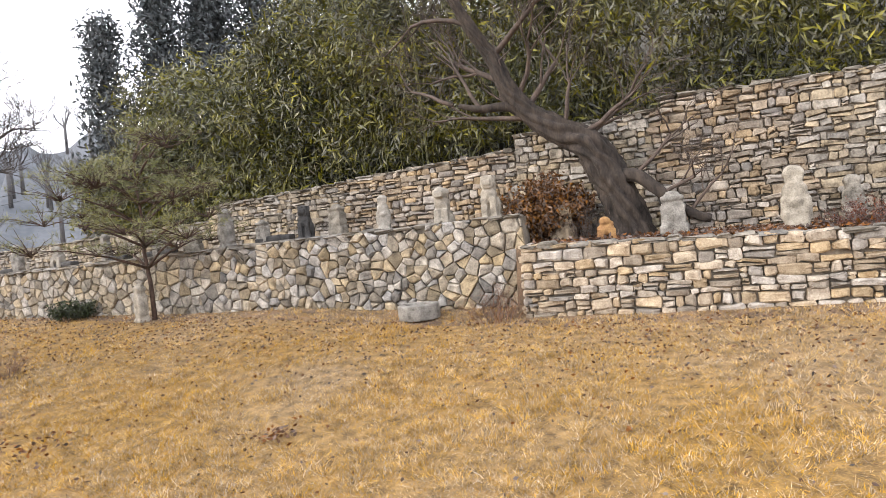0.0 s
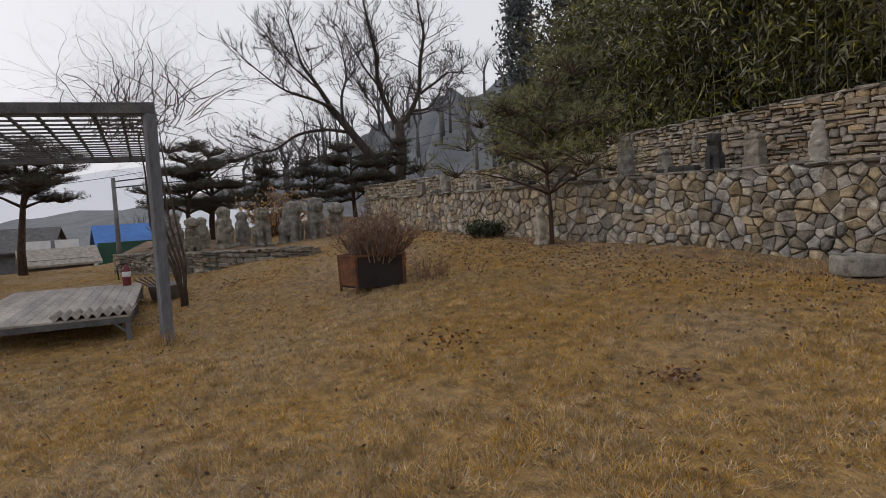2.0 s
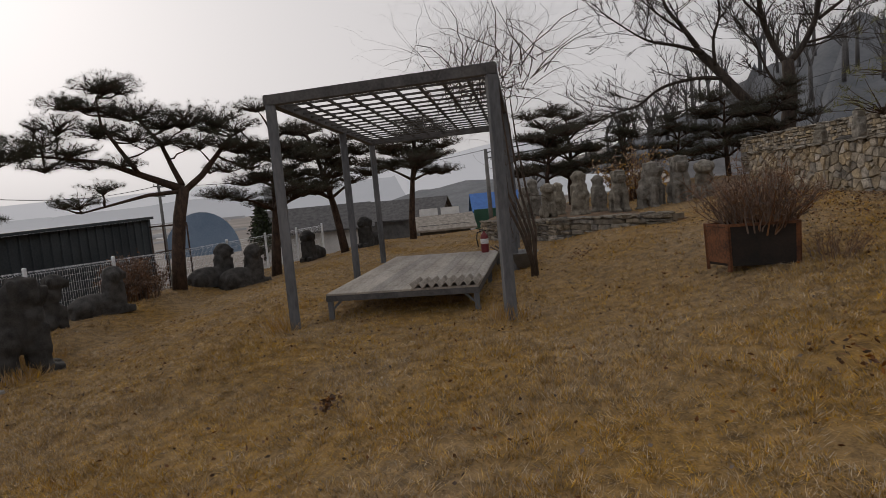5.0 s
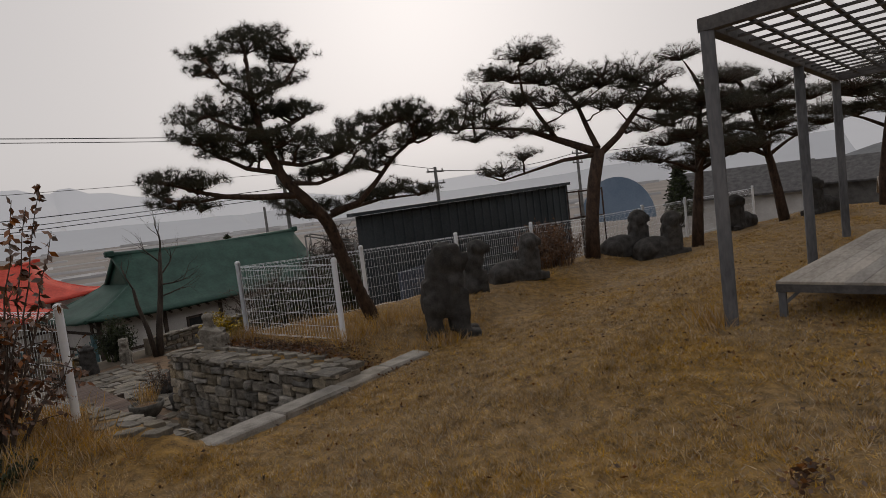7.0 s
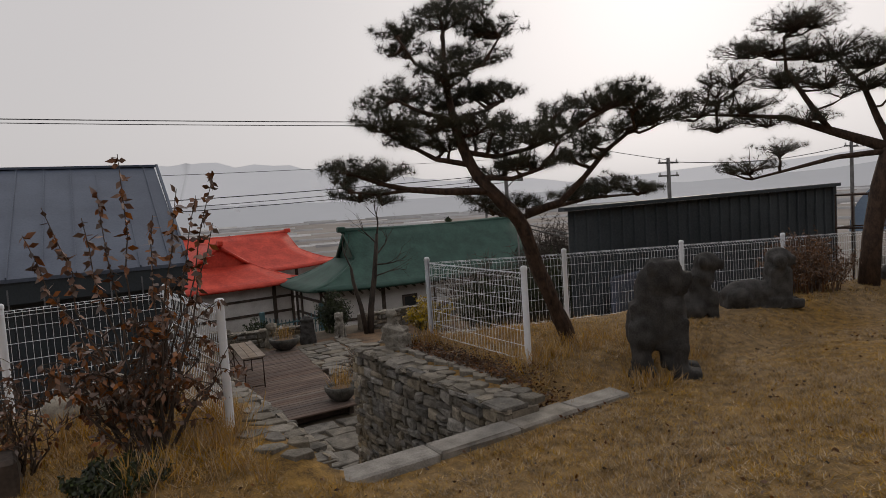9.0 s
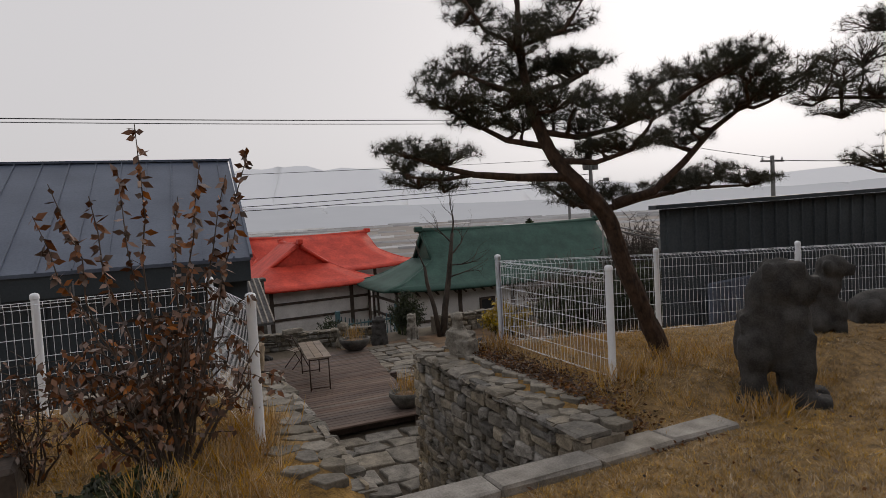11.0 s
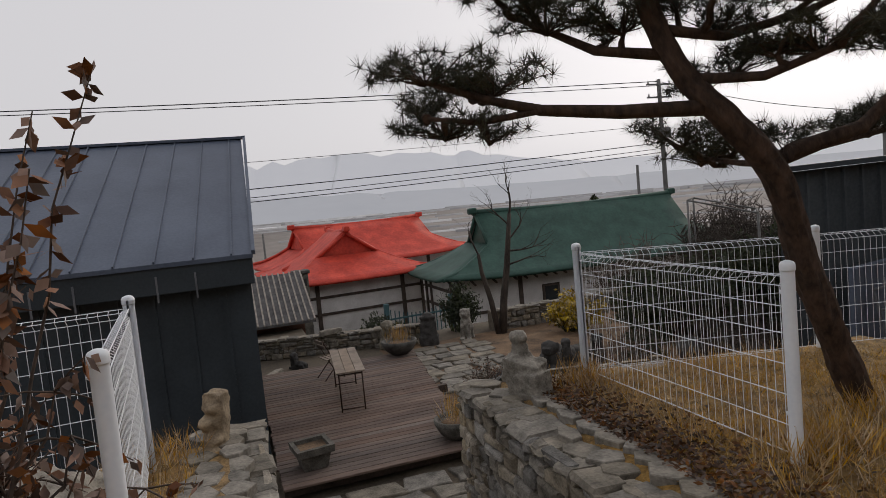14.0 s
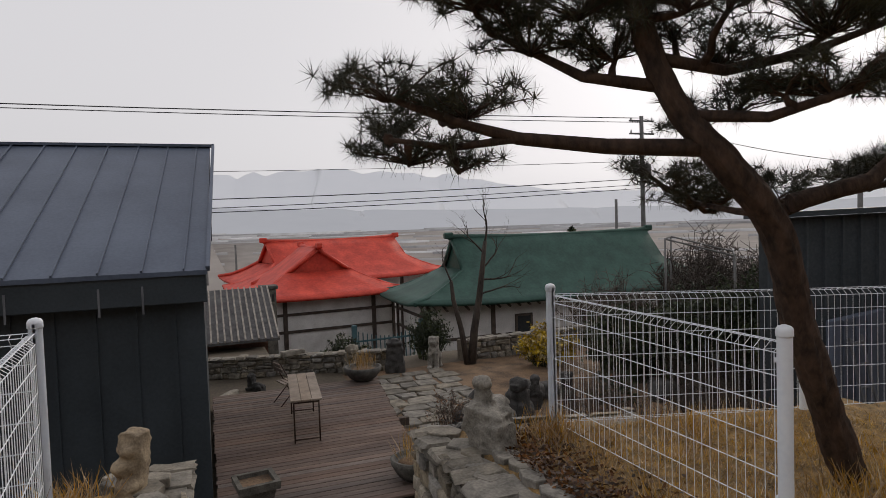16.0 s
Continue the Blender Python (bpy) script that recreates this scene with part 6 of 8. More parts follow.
for k in range(160):
    bm = bmesh.new()
    x = r.uniform(-16.5, 4.5)
    y = 12.5 + r.random() ** 1.5 * 4
    z0 = ground_h(x, y)
    h = 1.8 + np.interp(x, [-16.5, -10, -4, 4], [0.6, 2.4, 3.6, 4.4]) * r.uniform(0.6, 1.0)
    lean = Vector((r.uniform(-0.5, 0.5), r.uniform(-0.9, 0.1), 0))
    tube(bm, [(x, y, z0 - 0.1), (x + lean.x * 0.2, y + lean.y * 0.15, z0 + h * 0.5), (x + lean.x, y + lean.y, z0 + h)], [0.014, 0.011, 0.005], 4, cap=False)
    part("culm", bm, M_BAMBOO, bamboo)


# far conifers behind the thicket
def tall_conifer(at, h, w, seed):
    rn = np.random.RandomState(seed)
    base = thing("far_conifer", "tall dark conifer standing behind the bamboo", "conifer", at, 0, "conifers behind the bamboo")
    bm = bmesh.new()
    tube(bm, [(0, 0, -0.5), (0.1, 0, h * 0.5), (0, 0.1, h)], [0.18, 0.12, 0.03], 6)
    part("trunk", bm, M_BARK, base)
    n = 5200
    u = rn.beta(1.2, 1.0, n)
    a = rn.uniform(0, 6.28, n)
    gapk = 0.75 + 0.25 * np.sin(a * 3 + u * 23)
    q = np.sqrt(rn.random_sample(n)) * w * (0.35 + 0.65 * (1 - u)) * gapk
    c = np.stack([np.cos(a) * q, np.sin(a) * q, h * (0.18 + 0.84 * u) - q * 0.25], -1)
    c = c[rn.randint(0, n // 6, n)] + rn.normal(size=(n, 3)) * 0.22
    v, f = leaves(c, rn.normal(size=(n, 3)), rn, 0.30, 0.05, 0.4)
    soup("crown", v, f, M_CONIFER_HAZED, base)


for x, y, topz, w in ((-25.0, 20.6, 11.6, 1.8), (-23.7, 22.4, 13.4, 2.0), (-22.4, 23.9, 14.6, 2.2), (-21.0, 25.3, 14.8, 2.2), (-19.5, 26.5, 14.2, 2.2), (-18.0, 27.8, 14.0, 2.2), (-16.4, 28.6, 13.4, 2.1), (-23.6, 25.2, 13.0, 2.0)):
    z0 = ground_h(x, y)
    tall_conifer((x, y, z0), topz - z0, w, int(abs(x * 10)))

# ---- village houses ----
def hip_roof(bm, L, W, r, ze, zr, vg=0.42, lift=0.22, nu=10, nv=8):
    """Korean hip-and-gable roof shell, ridge along x; returns nothing."""
    def prof(v):
        return zr - (zr - ze) * (1 - (1 - v) ** 1.35)

    def halfl(v):
        return r if v < vg else r + (L / 2 - r) * (v - vg) / (1 - vg)

    for side in (1, -1):
        grid = []
        for j in range(nv + 1):
            v = j / nv
            hl = halfl(v)
            grid.append([bm.verts.new((hl * (2 * i / nu - 1), side * W / 2 * v, prof(v) + lift * abs(2 * i / nu - 1) ** 4 * v ** 3)) for i in range(nu + 1)])
        for a, b in zip(grid, grid[1:]):
            for i in range(nu):
                f = bm.faces.new((a[i], a[i + 1], b[i + 1], b[i]) if side < 0 else (a[i], b[i], b[i + 1], a[i + 1]))
                f.smooth = True
    for end in (1, -1):
        rows = []
        for j in range(5):
            v = vg + (1 - vg) * j / 4
            rows.append([bm.verts.new((end * (halfl(v) - 0.001), W / 2 * v * (2 * i / 6 - 1), prof(v) + lift * v ** 3 * (0.35 + 0.65 * abs(2 * i / 6 - 1) ** 4))) for i in range(7)])
        for a, b in zip(rows, rows[1:]):
            for i in range(6):
                bm.faces.new((a[i], a[i + 1], b[i + 1], b[i])).smooth = True


def korean_house(name, label, at, rz, L, W, r, ze, zr, zb, roof_mat, seed, wall_in=0.8, bays=5):
    rr = random.Random(seed)
    base = thing(name, label, "house", at, rz)
    bm = bmesh.new()
    hip_roof(bm, L, W, r, ze, zr)
    roof = part("roof", bm, roof_mat, base)
    so = roof.modifiers.new("thick", "SOLIDIFY")
    so.thickness = 0.12
    # ridge and hip ridges with end ornaments
    bm = bmesh.new()
    tube(bm, [(-r - 0.15, 0, zr + 0.12), (-r * 0.5, 0, zr + 0.03), (0, 0, zr), (r * 0.5, 0, zr + 0.03), (r + 0.15, 0, zr + 0.12)], 0.13, 8)
    for e in (-1, 1):
        box(bm, e * (r + 0.15) - 0.2, -0.14, zr + 0.05, e * (r + 0.15) + 0.2, 0.14, zr + 0.32, 0.05)
        for s in (-1, 1):
            vg = 0.42
            pr = lambda v: zr - (zr - ze) * (1 - (1 - v) ** 1.35)
            tube(bm, [(e * r, 0, zr), (e * r, s * W / 2 * vg, pr(vg) + 0.05)], 0.09, 6)
            tube(bm, [(e * (r + (L / 2 - r) * (v - vg) / (1 - vg)), s * W / 2 * v, pr(v) + 0.05 + 0.22 * v ** 3) for v in (vg, 0.6, 0.8, 1.0)], 0.09, 6)
    part("ridge", bm, roof_mat, roof)
    for e in (-1, 1):
        bm = bmesh.new()
        pr = lambda v: zr - (zr - ze) * (1 - (1 - v) ** 1.35)
        vs = [bm.verts.new(p) for p in ((e * (r - 0.12), 0, zr), (e * (r - 0.12), W / 2 * 0.42, pr(0.42)), (e * (r - 0.12), -W / 2 * 0.42, pr(0.42)))]
        bm.faces.new(vs)
        part("gable", bm, roof_mat, roof)
    wx, wy = L / 2 - wall_in, W / 2 - wall_in
    bm = bmesh.new()
    box(bm, -wx, -wy, zb, wx, wy, ze + 0.25)
    part("wall", bm, M_PLASTER, base)
    for k in range(bays + 1):
        x = -wx + 2 * wx * k / bays
        for s in (-1, 1):
            bm = bmesh.new()
            box(bm, x - 0.09, s * wy - 0.06, zb, x + 0.09, s * wy + 0.06, ze + 0.2)
            part("timber_post", bm, M_TIMBER, base)
    for s in (-1, 1):
        bm = bmesh.new()
        box(bm, -wx, s * wy - 0.05, zb + 1.15, wx, s * wy + 0.05, zb + 1.27)
        part("timber_rail", bm, M_TIMBER, base)
        bm = bmesh.new()
        box(bm, -wx, s * wy - 0.07, zb, wx, s * wy + 0.07, zb + 0.3)
        part("plinth", bm, M_STATUE, base)
    for e in (-1, 1):
        for k in (-0.34, 0.34):
            bm = bmesh.new()
            box(bm, e * wx - 0.06, wy * k * 2 - 0.09, zb, e * wx + 0.06, wy * k * 2 + 0.09, ze + 0.2)
            part("timber_post", bm, M_TIMBER, base)
        for z in (1.3, 2.05):
            bm = bmesh.new()
            box(bm, e * wx - 0.05, -wy, zb + z, e * wx + 0.05, wy, zb + z + 0.12)
            part("timber_rail", bm, M_TIMBER, base)
    for k in range(bays):
        if k % 2 == 1:
            x = -wx + 2 * wx * (k + 0.5) / bays
            bm = bmesh.new()
            box(bm, x - 0.4, wy, zb + 0.4, x + 0.4, wy + 0.07, zb + 2.0)
            w = part("door", bm, M_TIMBER, base)
            bm = bmesh.new()
            box(bm, x - 0.3, wy + 0.07, zb + 0.9, x + 0.3, wy + 0.078, zb + 1.9)
            part("pane", bm, M_GLASS, w)
    for k in range(int(L / 0.45)):
        x = -L / 2 + 0.3 + k * 0.45
        bm = bmesh.new()
        tube(bm, [(x, W / 2 - 1.0, ze + 0.18), (x, W / 2 - 0.08, ze - 0.09)], 0.05, 5)
        part("rafter_end", bm, M_TIMBER, base)
    return base


korean_house("green_roof_house", "old house with dark green hip-and-gable roof", (-24.0, -26.6, 0), 0, 15.6, 5.6, 5.1, -1.85, 0.72, -4.4, M_GREENROOF, 1)
korean_house("red_roof_house", "old house with bright red hip-and-gable roof", (-15.9, -37.6, 0), 191.5, 11.4, 7.0, 3.9, -1.45, 0.64, -4.4, M_REDROOF, 2)
korean_house("red_roof_wing", "front wing with red roof and timbered white wall", (-13.75, -32.6, 0), 95, 8.2, 7.3, 1.7, -1.75, 0.42, -4.4, M_REDROOF, 3, 0.7, 3)
bm = bmesh.new()
box(bm, -18.9, -33.5, -2.2, -16.0, -31.2, -2.08)
ob = mesh_ob("lean_to_roof", bm, M_POLY)
tagged(ob, "pale sheet lean-to roof between the houses", "roof")
for px in (-18.7, -16.2):
    bm = bmesh.new()
    box(bm, px - 0.05, -31.4, -4.4, px + 0.05, -31.3, -2.2)
    part("post", bm, M_TIMBER, ob)
# small tiled shed behind the deck
tsh = thing("tiled_shed", "small brick shed with striped tile roof", "shed", (-9.1, -23.4, 0.62), 0)
bm = bmesh.new()
box(bm, -1.6, -1.3, -5.0, 1.4, 1.2, -2.42)
part("wall", bm, mat("dull_brick", (0.10, 0.05, 0.035), (0.22, 0.12, 0.085), 4, 0.9, 0.3, 20), tsh)
bm = bmesh.new()
vs = [bm.verts.new(p) for p in ((-1.9, 1.9, -2.55), (1.9, 1.9, -2.55), (1.9, -1.4, -1.25), (-1.9, -1.4, -1.25), (-1.9, 1.9, -2.63), (1.9, 1.9, -2.63), (1.9, -1.4, -1.33), (-1.9, -1.4, -1.33))]
for f in ((0, 1, 2, 3), (7, 6, 5, 4), (0, 4, 5, 1), (1, 5, 6, 2), (2, 6, 7, 3), (3, 7, 4, 0)):
    bm.faces.new([vs[k] for k in f])
part("roof", bm, M_BEAM, tsh)
for k in range(20):
    bm = bmesh.new()
    x = -1.87 + k * 0.197
    beam(bm, (x, 1.93, -2.53), (x, -1.4, -1.22), 0.05, 0.06)
    part("tile_rib", bm, M_SLATE, tsh)
# brick chimney between
ch = thing("brick_chimney", "square brick chimney with carved vent", "chimney", (-11.25, -27.5, -3.95))
bm = bmesh.new()
box(bm, -0.28, -0.28, 0, 0.28, 0.28, 3.0, 0.02)
part("shaft", bm, M_POT, ch)
bm = bmesh.new()
box(bm, -0.36, -0.36, 3.0, 0.36, 0.36, 3.14, 0.02)
part("cap", bm, M_POT, ch)
bm = bmesh.new()
for k in (-0.15, 0, 0.15):
    box(bm, k - 0.05, 0.27, 2.5, k + 0.05, 0.29, 2.8)
part("vent", bm, M_BLACK, ch)

# dark long building beyond the fence
dk = thing("dark_warehouse", "long dark sheet-clad building with flat roof", "building")
A, B = Vector((-17.6, -9.5)), Vector((-26.4, -7.6))
dirv = (B - A).normalized()
nrm2 = Vector((dirv.y, -dirv.x)) * (1 if Vector((dirv.y, -dirv.x)).y < 0 else -1)
bm = bmesh.new()
C, D = B + Vector((-4.6, -4.1)), A + Vector((-4.6, -4.1))
lo = [bm.verts.new((p.x, p.y, -3.2)) for p in (A, B, C, D)]
hi = [bm.verts.new((p.x, p.y, z)) for p, z in ((A, 1.36), (B, 1.52), (C, 0.5), (D, 0.4))]
for k in range(4):
    bm.faces.new((lo[k], lo[(k + 1) % 4], hi[(k + 1) % 4], hi[k]))
bm.faces.new(hi)
bmesh.ops.recalc_face_normals(bm, faces=bm.faces)
part("wall", bm, M_DARKB, dk)
bm = bmesh.new()
beam(bm, (A.x + 0.2, A.y, 1.41), (B.x, B.y, 1.57), 0.3, 0.09)
part("eave", bm, M_SHEDW, dk)
n = 26
for k in range(n):
    p = A.lerp(B, (k + 0.5) / n)
    bm = bmesh.new()
    box(bm, p.x - 0.025, p.y - 0.05, -3.0, p.x + 0.025, p.y + 0.05, 1.34 + 0.15 * k / n)
    part("rib", bm, M_DARKB, dk)
# frame and boards at its end
fr = thing("pipe_rack", "rusty pipe frame standing by the dark building", "frame", (-27.3, -7.6, -0.6))
for x in (0, 1.0):
    for y in (0, 0.9):
        bm = bmesh.new()
        tube(bm, [(x, y, -1.5), (x, y, 1.9)], 0.03, 6)
        part("upright", bm, M_IRON, fr)
for z in (0.9, 1.85):
    bm = bmesh.new()
    tube(bm, [(0, 0, z), (1, 0, z), (1, 0.9, z), (0, 0.9, z), (0, 0, z)], 0.025, 6)
    part("rail", bm, M_IRON, fr)
# greenhouse
gh = thing("tunnel_greenhouse", "rounded film greenhouse with blue end wall", "greenhouse", (-48.5, -14.8, -1.4), -68)
bm = bmesh.new()
arc = [(2.6 * math.cos(math.pi * k / 16), 3.1 * math.sin(math.pi * k / 16)) for k in range(17)]
rows = [[bm.verts.new((x, y, z)) for x, z in arc] for y in (0, -3, -6, -10)]
for a, b in zip(rows, rows[1:]):
    for k in range(16):
        bm.faces.new((a[k], a[k + 1], b[k + 1], b[k])).smooth = True
part("cover", bm, M_POLY, gh)
bm = bmesh.new()
bm.faces.new([bm.verts.new((x * 0.995, 0.02, z * 0.995)) for x, z in arc])
part("end_wall", bm, M_POLYB, gh)


def plain_house(name, label, at, rz, L, W, h, rise, roof_mat, wall_mat):
    base = thing(name, label, "house", at, rz)
    bm = bmesh.new()
    box(bm, -L / 2, -W / 2, -1.5, L / 2, W / 2, h)
    for e in (-1, 1):
        bm.faces.new([bm.verts.new(p) for p in ((e * L / 2, -W / 2, h), (e * L / 2, W / 2, h), (e * L / 2, 0, h + rise))])
    part("wall", bm, wall_mat, base)
    bm = bmesh.new()
    for s in (-1, 1):
        q = [(-L / 2 - 0.3, 0, h + rise + 0.06), (L / 2 + 0.3, 0, h + rise + 0.06), (L / 2 + 0.3, s * (W / 2 + 0.4), h - 0.2), (-L / 2 - 0.3, s * (W / 2 + 0.4), h - 0.2)]
        up = [bm.verts.new(p) for p in q]
        dn = [bm.verts.new((p[0], p[1], p[2] - 0.1)) for p in q]
        bm.faces.new(up)
        bm.faces.new(dn[::-1])
        for k in range(4):
            bm.faces.new((up[k], dn[k], dn[(k + 1) % 4], up[(k + 1) % 4]))
    part("roof", bm, roof_mat, base)
    for k in (-0.25, 0.2):
        bm = bmesh.new()
        box(bm, L * k - 0.5, W / 2, 0.6, L * k + 0.5, W / 2 + 0.05, 1.7)
        w = part("window", bm, M_WHITE, base)
        bm = bmesh.new()
        box(bm, L * k - 0.42, W / 2 + 0.05, 0.68, L * k + 0.42, W / 2 + 0.06, 1.62)
        part("pane", bm, M_GLASS, w)
    return base


plain_house("white_house", "low white village house with dark gable roof", (-44.0, -5.6, -1.9), 100, 6.6, 5.0, 2.0, 1.2, M_BEAM, M_PLASTER)
plain_house("grey_house", "grey village house with low gable roof", (-50, -0.6, -2.1), 80, 6.5, 4.5, 2.2, 1.1, M_BEAM, M_CONC)
plain_house("storage_shed", "low shed with pale sheet roof", (-37.0, 2.6, -1.0), 95, 2.6, 2.2, 0.9, 0.4, M_SLATE, M_CONC)
plain_house("blue_roof_hut", "hut with bright blue tarpaulin roof", (-42.5, 5.9, -0.9), 92, 2.7, 2.6, 1.35, 0.75, M_BLUE, M_NET)
plain_house("village_house", "small village house with pale roof", (-62, 17, -2.0), 70, 9, 6, 2.5, 1.4, M_POLY, M_PLASTER)
plain_house("village_house", "small village house with grey roof", (-58, 24, -1.6), 110, 8, 6, 2.5, 1.4, M_ROOFT, M_PLASTER)
bm = bmesh.new()
box(bm, -40.5, 4.4, -1.2, -40.3, 7.6, 0.35)
tagged(mesh_ob("net_fence", bm, M_NET), "dark green net fence before the hut", "fence")
# dark evergreen by the white house and one behind the green roof
for at, h, w, nm in (((-37.0, -6.9, -0.8), 2.6, 1.1, 7), ((-29.0, -33.0, -3.6), 4.4, 0.7, 9)):
    rn = np.random.RandomState(nm)
    base = thing("evergreen_tree", "small dark evergreen tree near the houses", "tree", at)
    bm = bmesh.new()
    tube(bm, [(0, 0, -0.4), (0, 0, h)], [0.1, 0.02], 6)
    part("trunk", bm, M_BARK, base)
    n = 3000
    u = rn.random_sample(n)
    a = rn.uniform(0, 6.28, n)
    q = np.sqrt(rn.random_sample(n)) * w * (1 - u * 0.9) * (0.8 + 0.2 * np.sin(a * 5))
    c = np.stack([np.cos(a) * q, np.sin(a) * q, h * (0.05 + 0.98 * u)], -1)
    v, f = leaves(c, rn.normal(size=(n, 3)), rn, 0.22, 0.05, 0.2)
    soup("crown", v, f, M_GREENB, base)


# ---- poles and cables ----
def pole(at, h, r, label, cross=True, box_on=False):
    base = thing("utility_pole", label, "utility pole", at)
    bm = bmesh.new()
    tube(bm, [(0, 0, -0.5), (0, 0, h)], [r, r * 0.75], 8)
    part("shaft", bm, M_CONC, base)
    if cross:
        for z in (h - 0.25, h - 0.9):
            bm = bmesh.new()
            box(bm, -0.75, -0.04, z - 0.04, 0.75, 0.04, z + 0.04)
            part("cross_arm", bm, M_CONC, base)
            for x in (-0.65, 0.65, 0):
                bm = bmesh.new()
                lathe(bm, [(0.04, 0), (0.05, 0.08), (0.02, 0.16)], 8, (x, 0, z + 0.04))
                part("insulator", bm, M_WHITE, base)
    if box_on:
        for x in (-0.32, 0.32):
            bm = bmesh.new()
            lathe(bm, [(0.17, 0), (0.19, 0.05), (0.19, 0.5), (0.1, 0.56)], 12, (x, 0, h * 0.72))
            part("transformer", bm, M_CONC, base)
        bm = bmesh.new()
        tube(bm, [(0, 0, h * 0.62), (-0.5, 0.1, h * 0.66), (-0.9, 0.15, h * 0.66)], 0.03, 6)
        box(bm, -1.15, 0.09, h * 0.655, -0.8, 0.21, h * 0.675)
        part("street_light", bm, M_CONC, base)
        bm = bmesh.new()
        lathe(bm, [(0.3, -0.02), (0.3, 0.02)], 20)
        d = part("speed_sign", bm, M_WHITE, base)
        d.matrix_basis = pose(0.1, 0.2, h * 0.36, 90, 0, -25)
        bm = bmesh.new()
        for rr0, rr1 in ((0.22, 0.29),):
            vo = [bm.verts.new((rr1 * math.cos(k * 0.314), rr1 * math.sin(k * 0.314), 0)) for k in range(20)]
            vi = [bm.verts.new((rr0 * math.cos(k * 0.314), rr0 * math.sin(k * 0.314), 0)) for k in range(20)]
            for k in range(20):
                bm.faces.new((vo[k], vo[(k + 1) % 20], vi[(k + 1) % 20], vi[k]))
        rim = part("sign_rim", bm, M_BLACK, d)
        rim.location = (0, 0, -0.03)
        bm = bmesh.new()
        box(bm, -0.25, 0.1, h * 0.2, 0.25, 0.16, h * 0.29)
        part("yellow_plate", bm, M_ORANGE, base)
    return base


pole((-30.2, -28.1, -4.0), 10.6, 0.14, "concrete utility pole with transformers and speed sign", True, True)
pole((-31.5, -32.1, -4.0), 6.5, 0.11, "plain dark pole behind the green roof", False)
pole((-33.5, -19.0, -3.0), 6.4, 0.12, "concrete utility pole beyond the dark building")
pole((-46.5, -16.5, -3.0), 6.9, 0.12, "concrete utility pole near the greenhouse")
pole((-38.0, 5.2, -1.0), 4.6, 0.13, "dark concrete pole by the blue hut", False)
pole((-9.0, -47, -5.5), 5.4, 0.12, "thin dark pole in the fields", False)
pole((-11.5, -60, -6.5), 6.6, 0.12, "thin dark pole in the fields", False)
pole((-24.5, -75, -7.0), 7.0, 0.12, "thin dark pole in the fields", False)


def cable(a, b, sag, rad, label):
    bm = bmesh.new()
    a, b = Vector(a), Vector(b)
    tube(bm, [a.lerp(b, k / 16) - Vector((0, 0, sag * math.sin(math.pi * k / 16))) for k in range(17)], rad, 4)
    tagged(mesh_ob("overhead_cable", bm, M_WIRE), label, "cable", "overhead cables")


cable((22, -29.5, 6.7), (-30.2, -28.1, 6.5), 0.25, 0.022, "black overhead cable crossing the sky")
cable((22, -29.6, 6.62), (-30.2, -28.2, 6.3), 0.25, 0.018, "black overhead cable crossing the sky")
cable((24, -31, 3.9), (-30.2, -28.1, 3.4), 0.9, 0.02, "black overhead cable above the roofs")
cable((24, -33, 3.0), (-30.2, -28.1, 3.1), 0.7, 0.016, "black overhead cable above the roofs")
cable((24, -32, 3.3), (-30.2, -28.1, 2.9), 0.9, 0.018, "black overhead cable above the roofs")
cable((24, -36, 4.9), (-30.2, -28.1, 4.3), 0.5, 0.012, "thin overhead cable above the roofs")
cable((-30.2, -28.1, 6.5), (-33.5, -19.0, 3.3), 0.3, 0.018, "black overhead cable between poles")
cable((-33.5, -19.0, 3.2), (-46.5, -16.5, 3.7), 0.4, 0.02, "black overhead cable between poles")
cable((-46.5, -16.5, 3.6), (-75, 12, 6.5), 1.0, 0.025, "black overhead cable towards the hill")
cable((-38.0, 5.2, 3.4), (-80, 60, 14), 0.8, 0.03, "black overhead cable towards the hill")
cable((-38.0, 5.2, 3.1), (-80, 52, 11), 0.8, 0.03, "black overhead cable towards the hill")

# ---- hills, woods and far fields ----
def ridge(name, label, pts, depth, material, seed, n=90, rough=0.08):
    """A long hill whose crest runs through pts (x, y, z)."""
    bm = bmesh.new()
    rows = []
    P = [Vector(p) for p in pts]
    for i in range(n + 1):
        u = i / n * (len(P) - 1)
        k = min(len(P) - 2, int(u))
        f = u - k
        f = f * f * (3 - 2 * f)
        c = P[k].lerp(P[k + 1], f)
        t = (P[k + 1] - P[k]).normalized()
        nr = Vector((-t.y, t.x, 0)).normalized()
        if nr.dot(Vector((10, 0, 0)) - c) < 0:
            nr = -nr
        h = c.z * (1 + rough * noise.noise(c * (8 / depth) + Vector((seed, 0, 0))) + rough * 0.5 * noise.noise(c * (25 / depth)))
        rows.append([bm.verts.new((c.x + nr.x * depth * q, c.y + nr.y * depth * q, -8 + (h + 8) * (1 - q) ** 1.2 * (1 + 0.1 * noise.noise(Vector((i * 0.3, q * 5, seed)))))) for q in (0, 0.25, 0.5, 0.75, 1.0)])
    for a, b in zip(rows, rows[1:]):
        for k in range(4):
            bm.faces.new((a[k], a[k + 1], b[k + 1], b[k])).smooth = True
    return tagged(mesh_ob(name, bm, material), label, "hill", "", "structure")


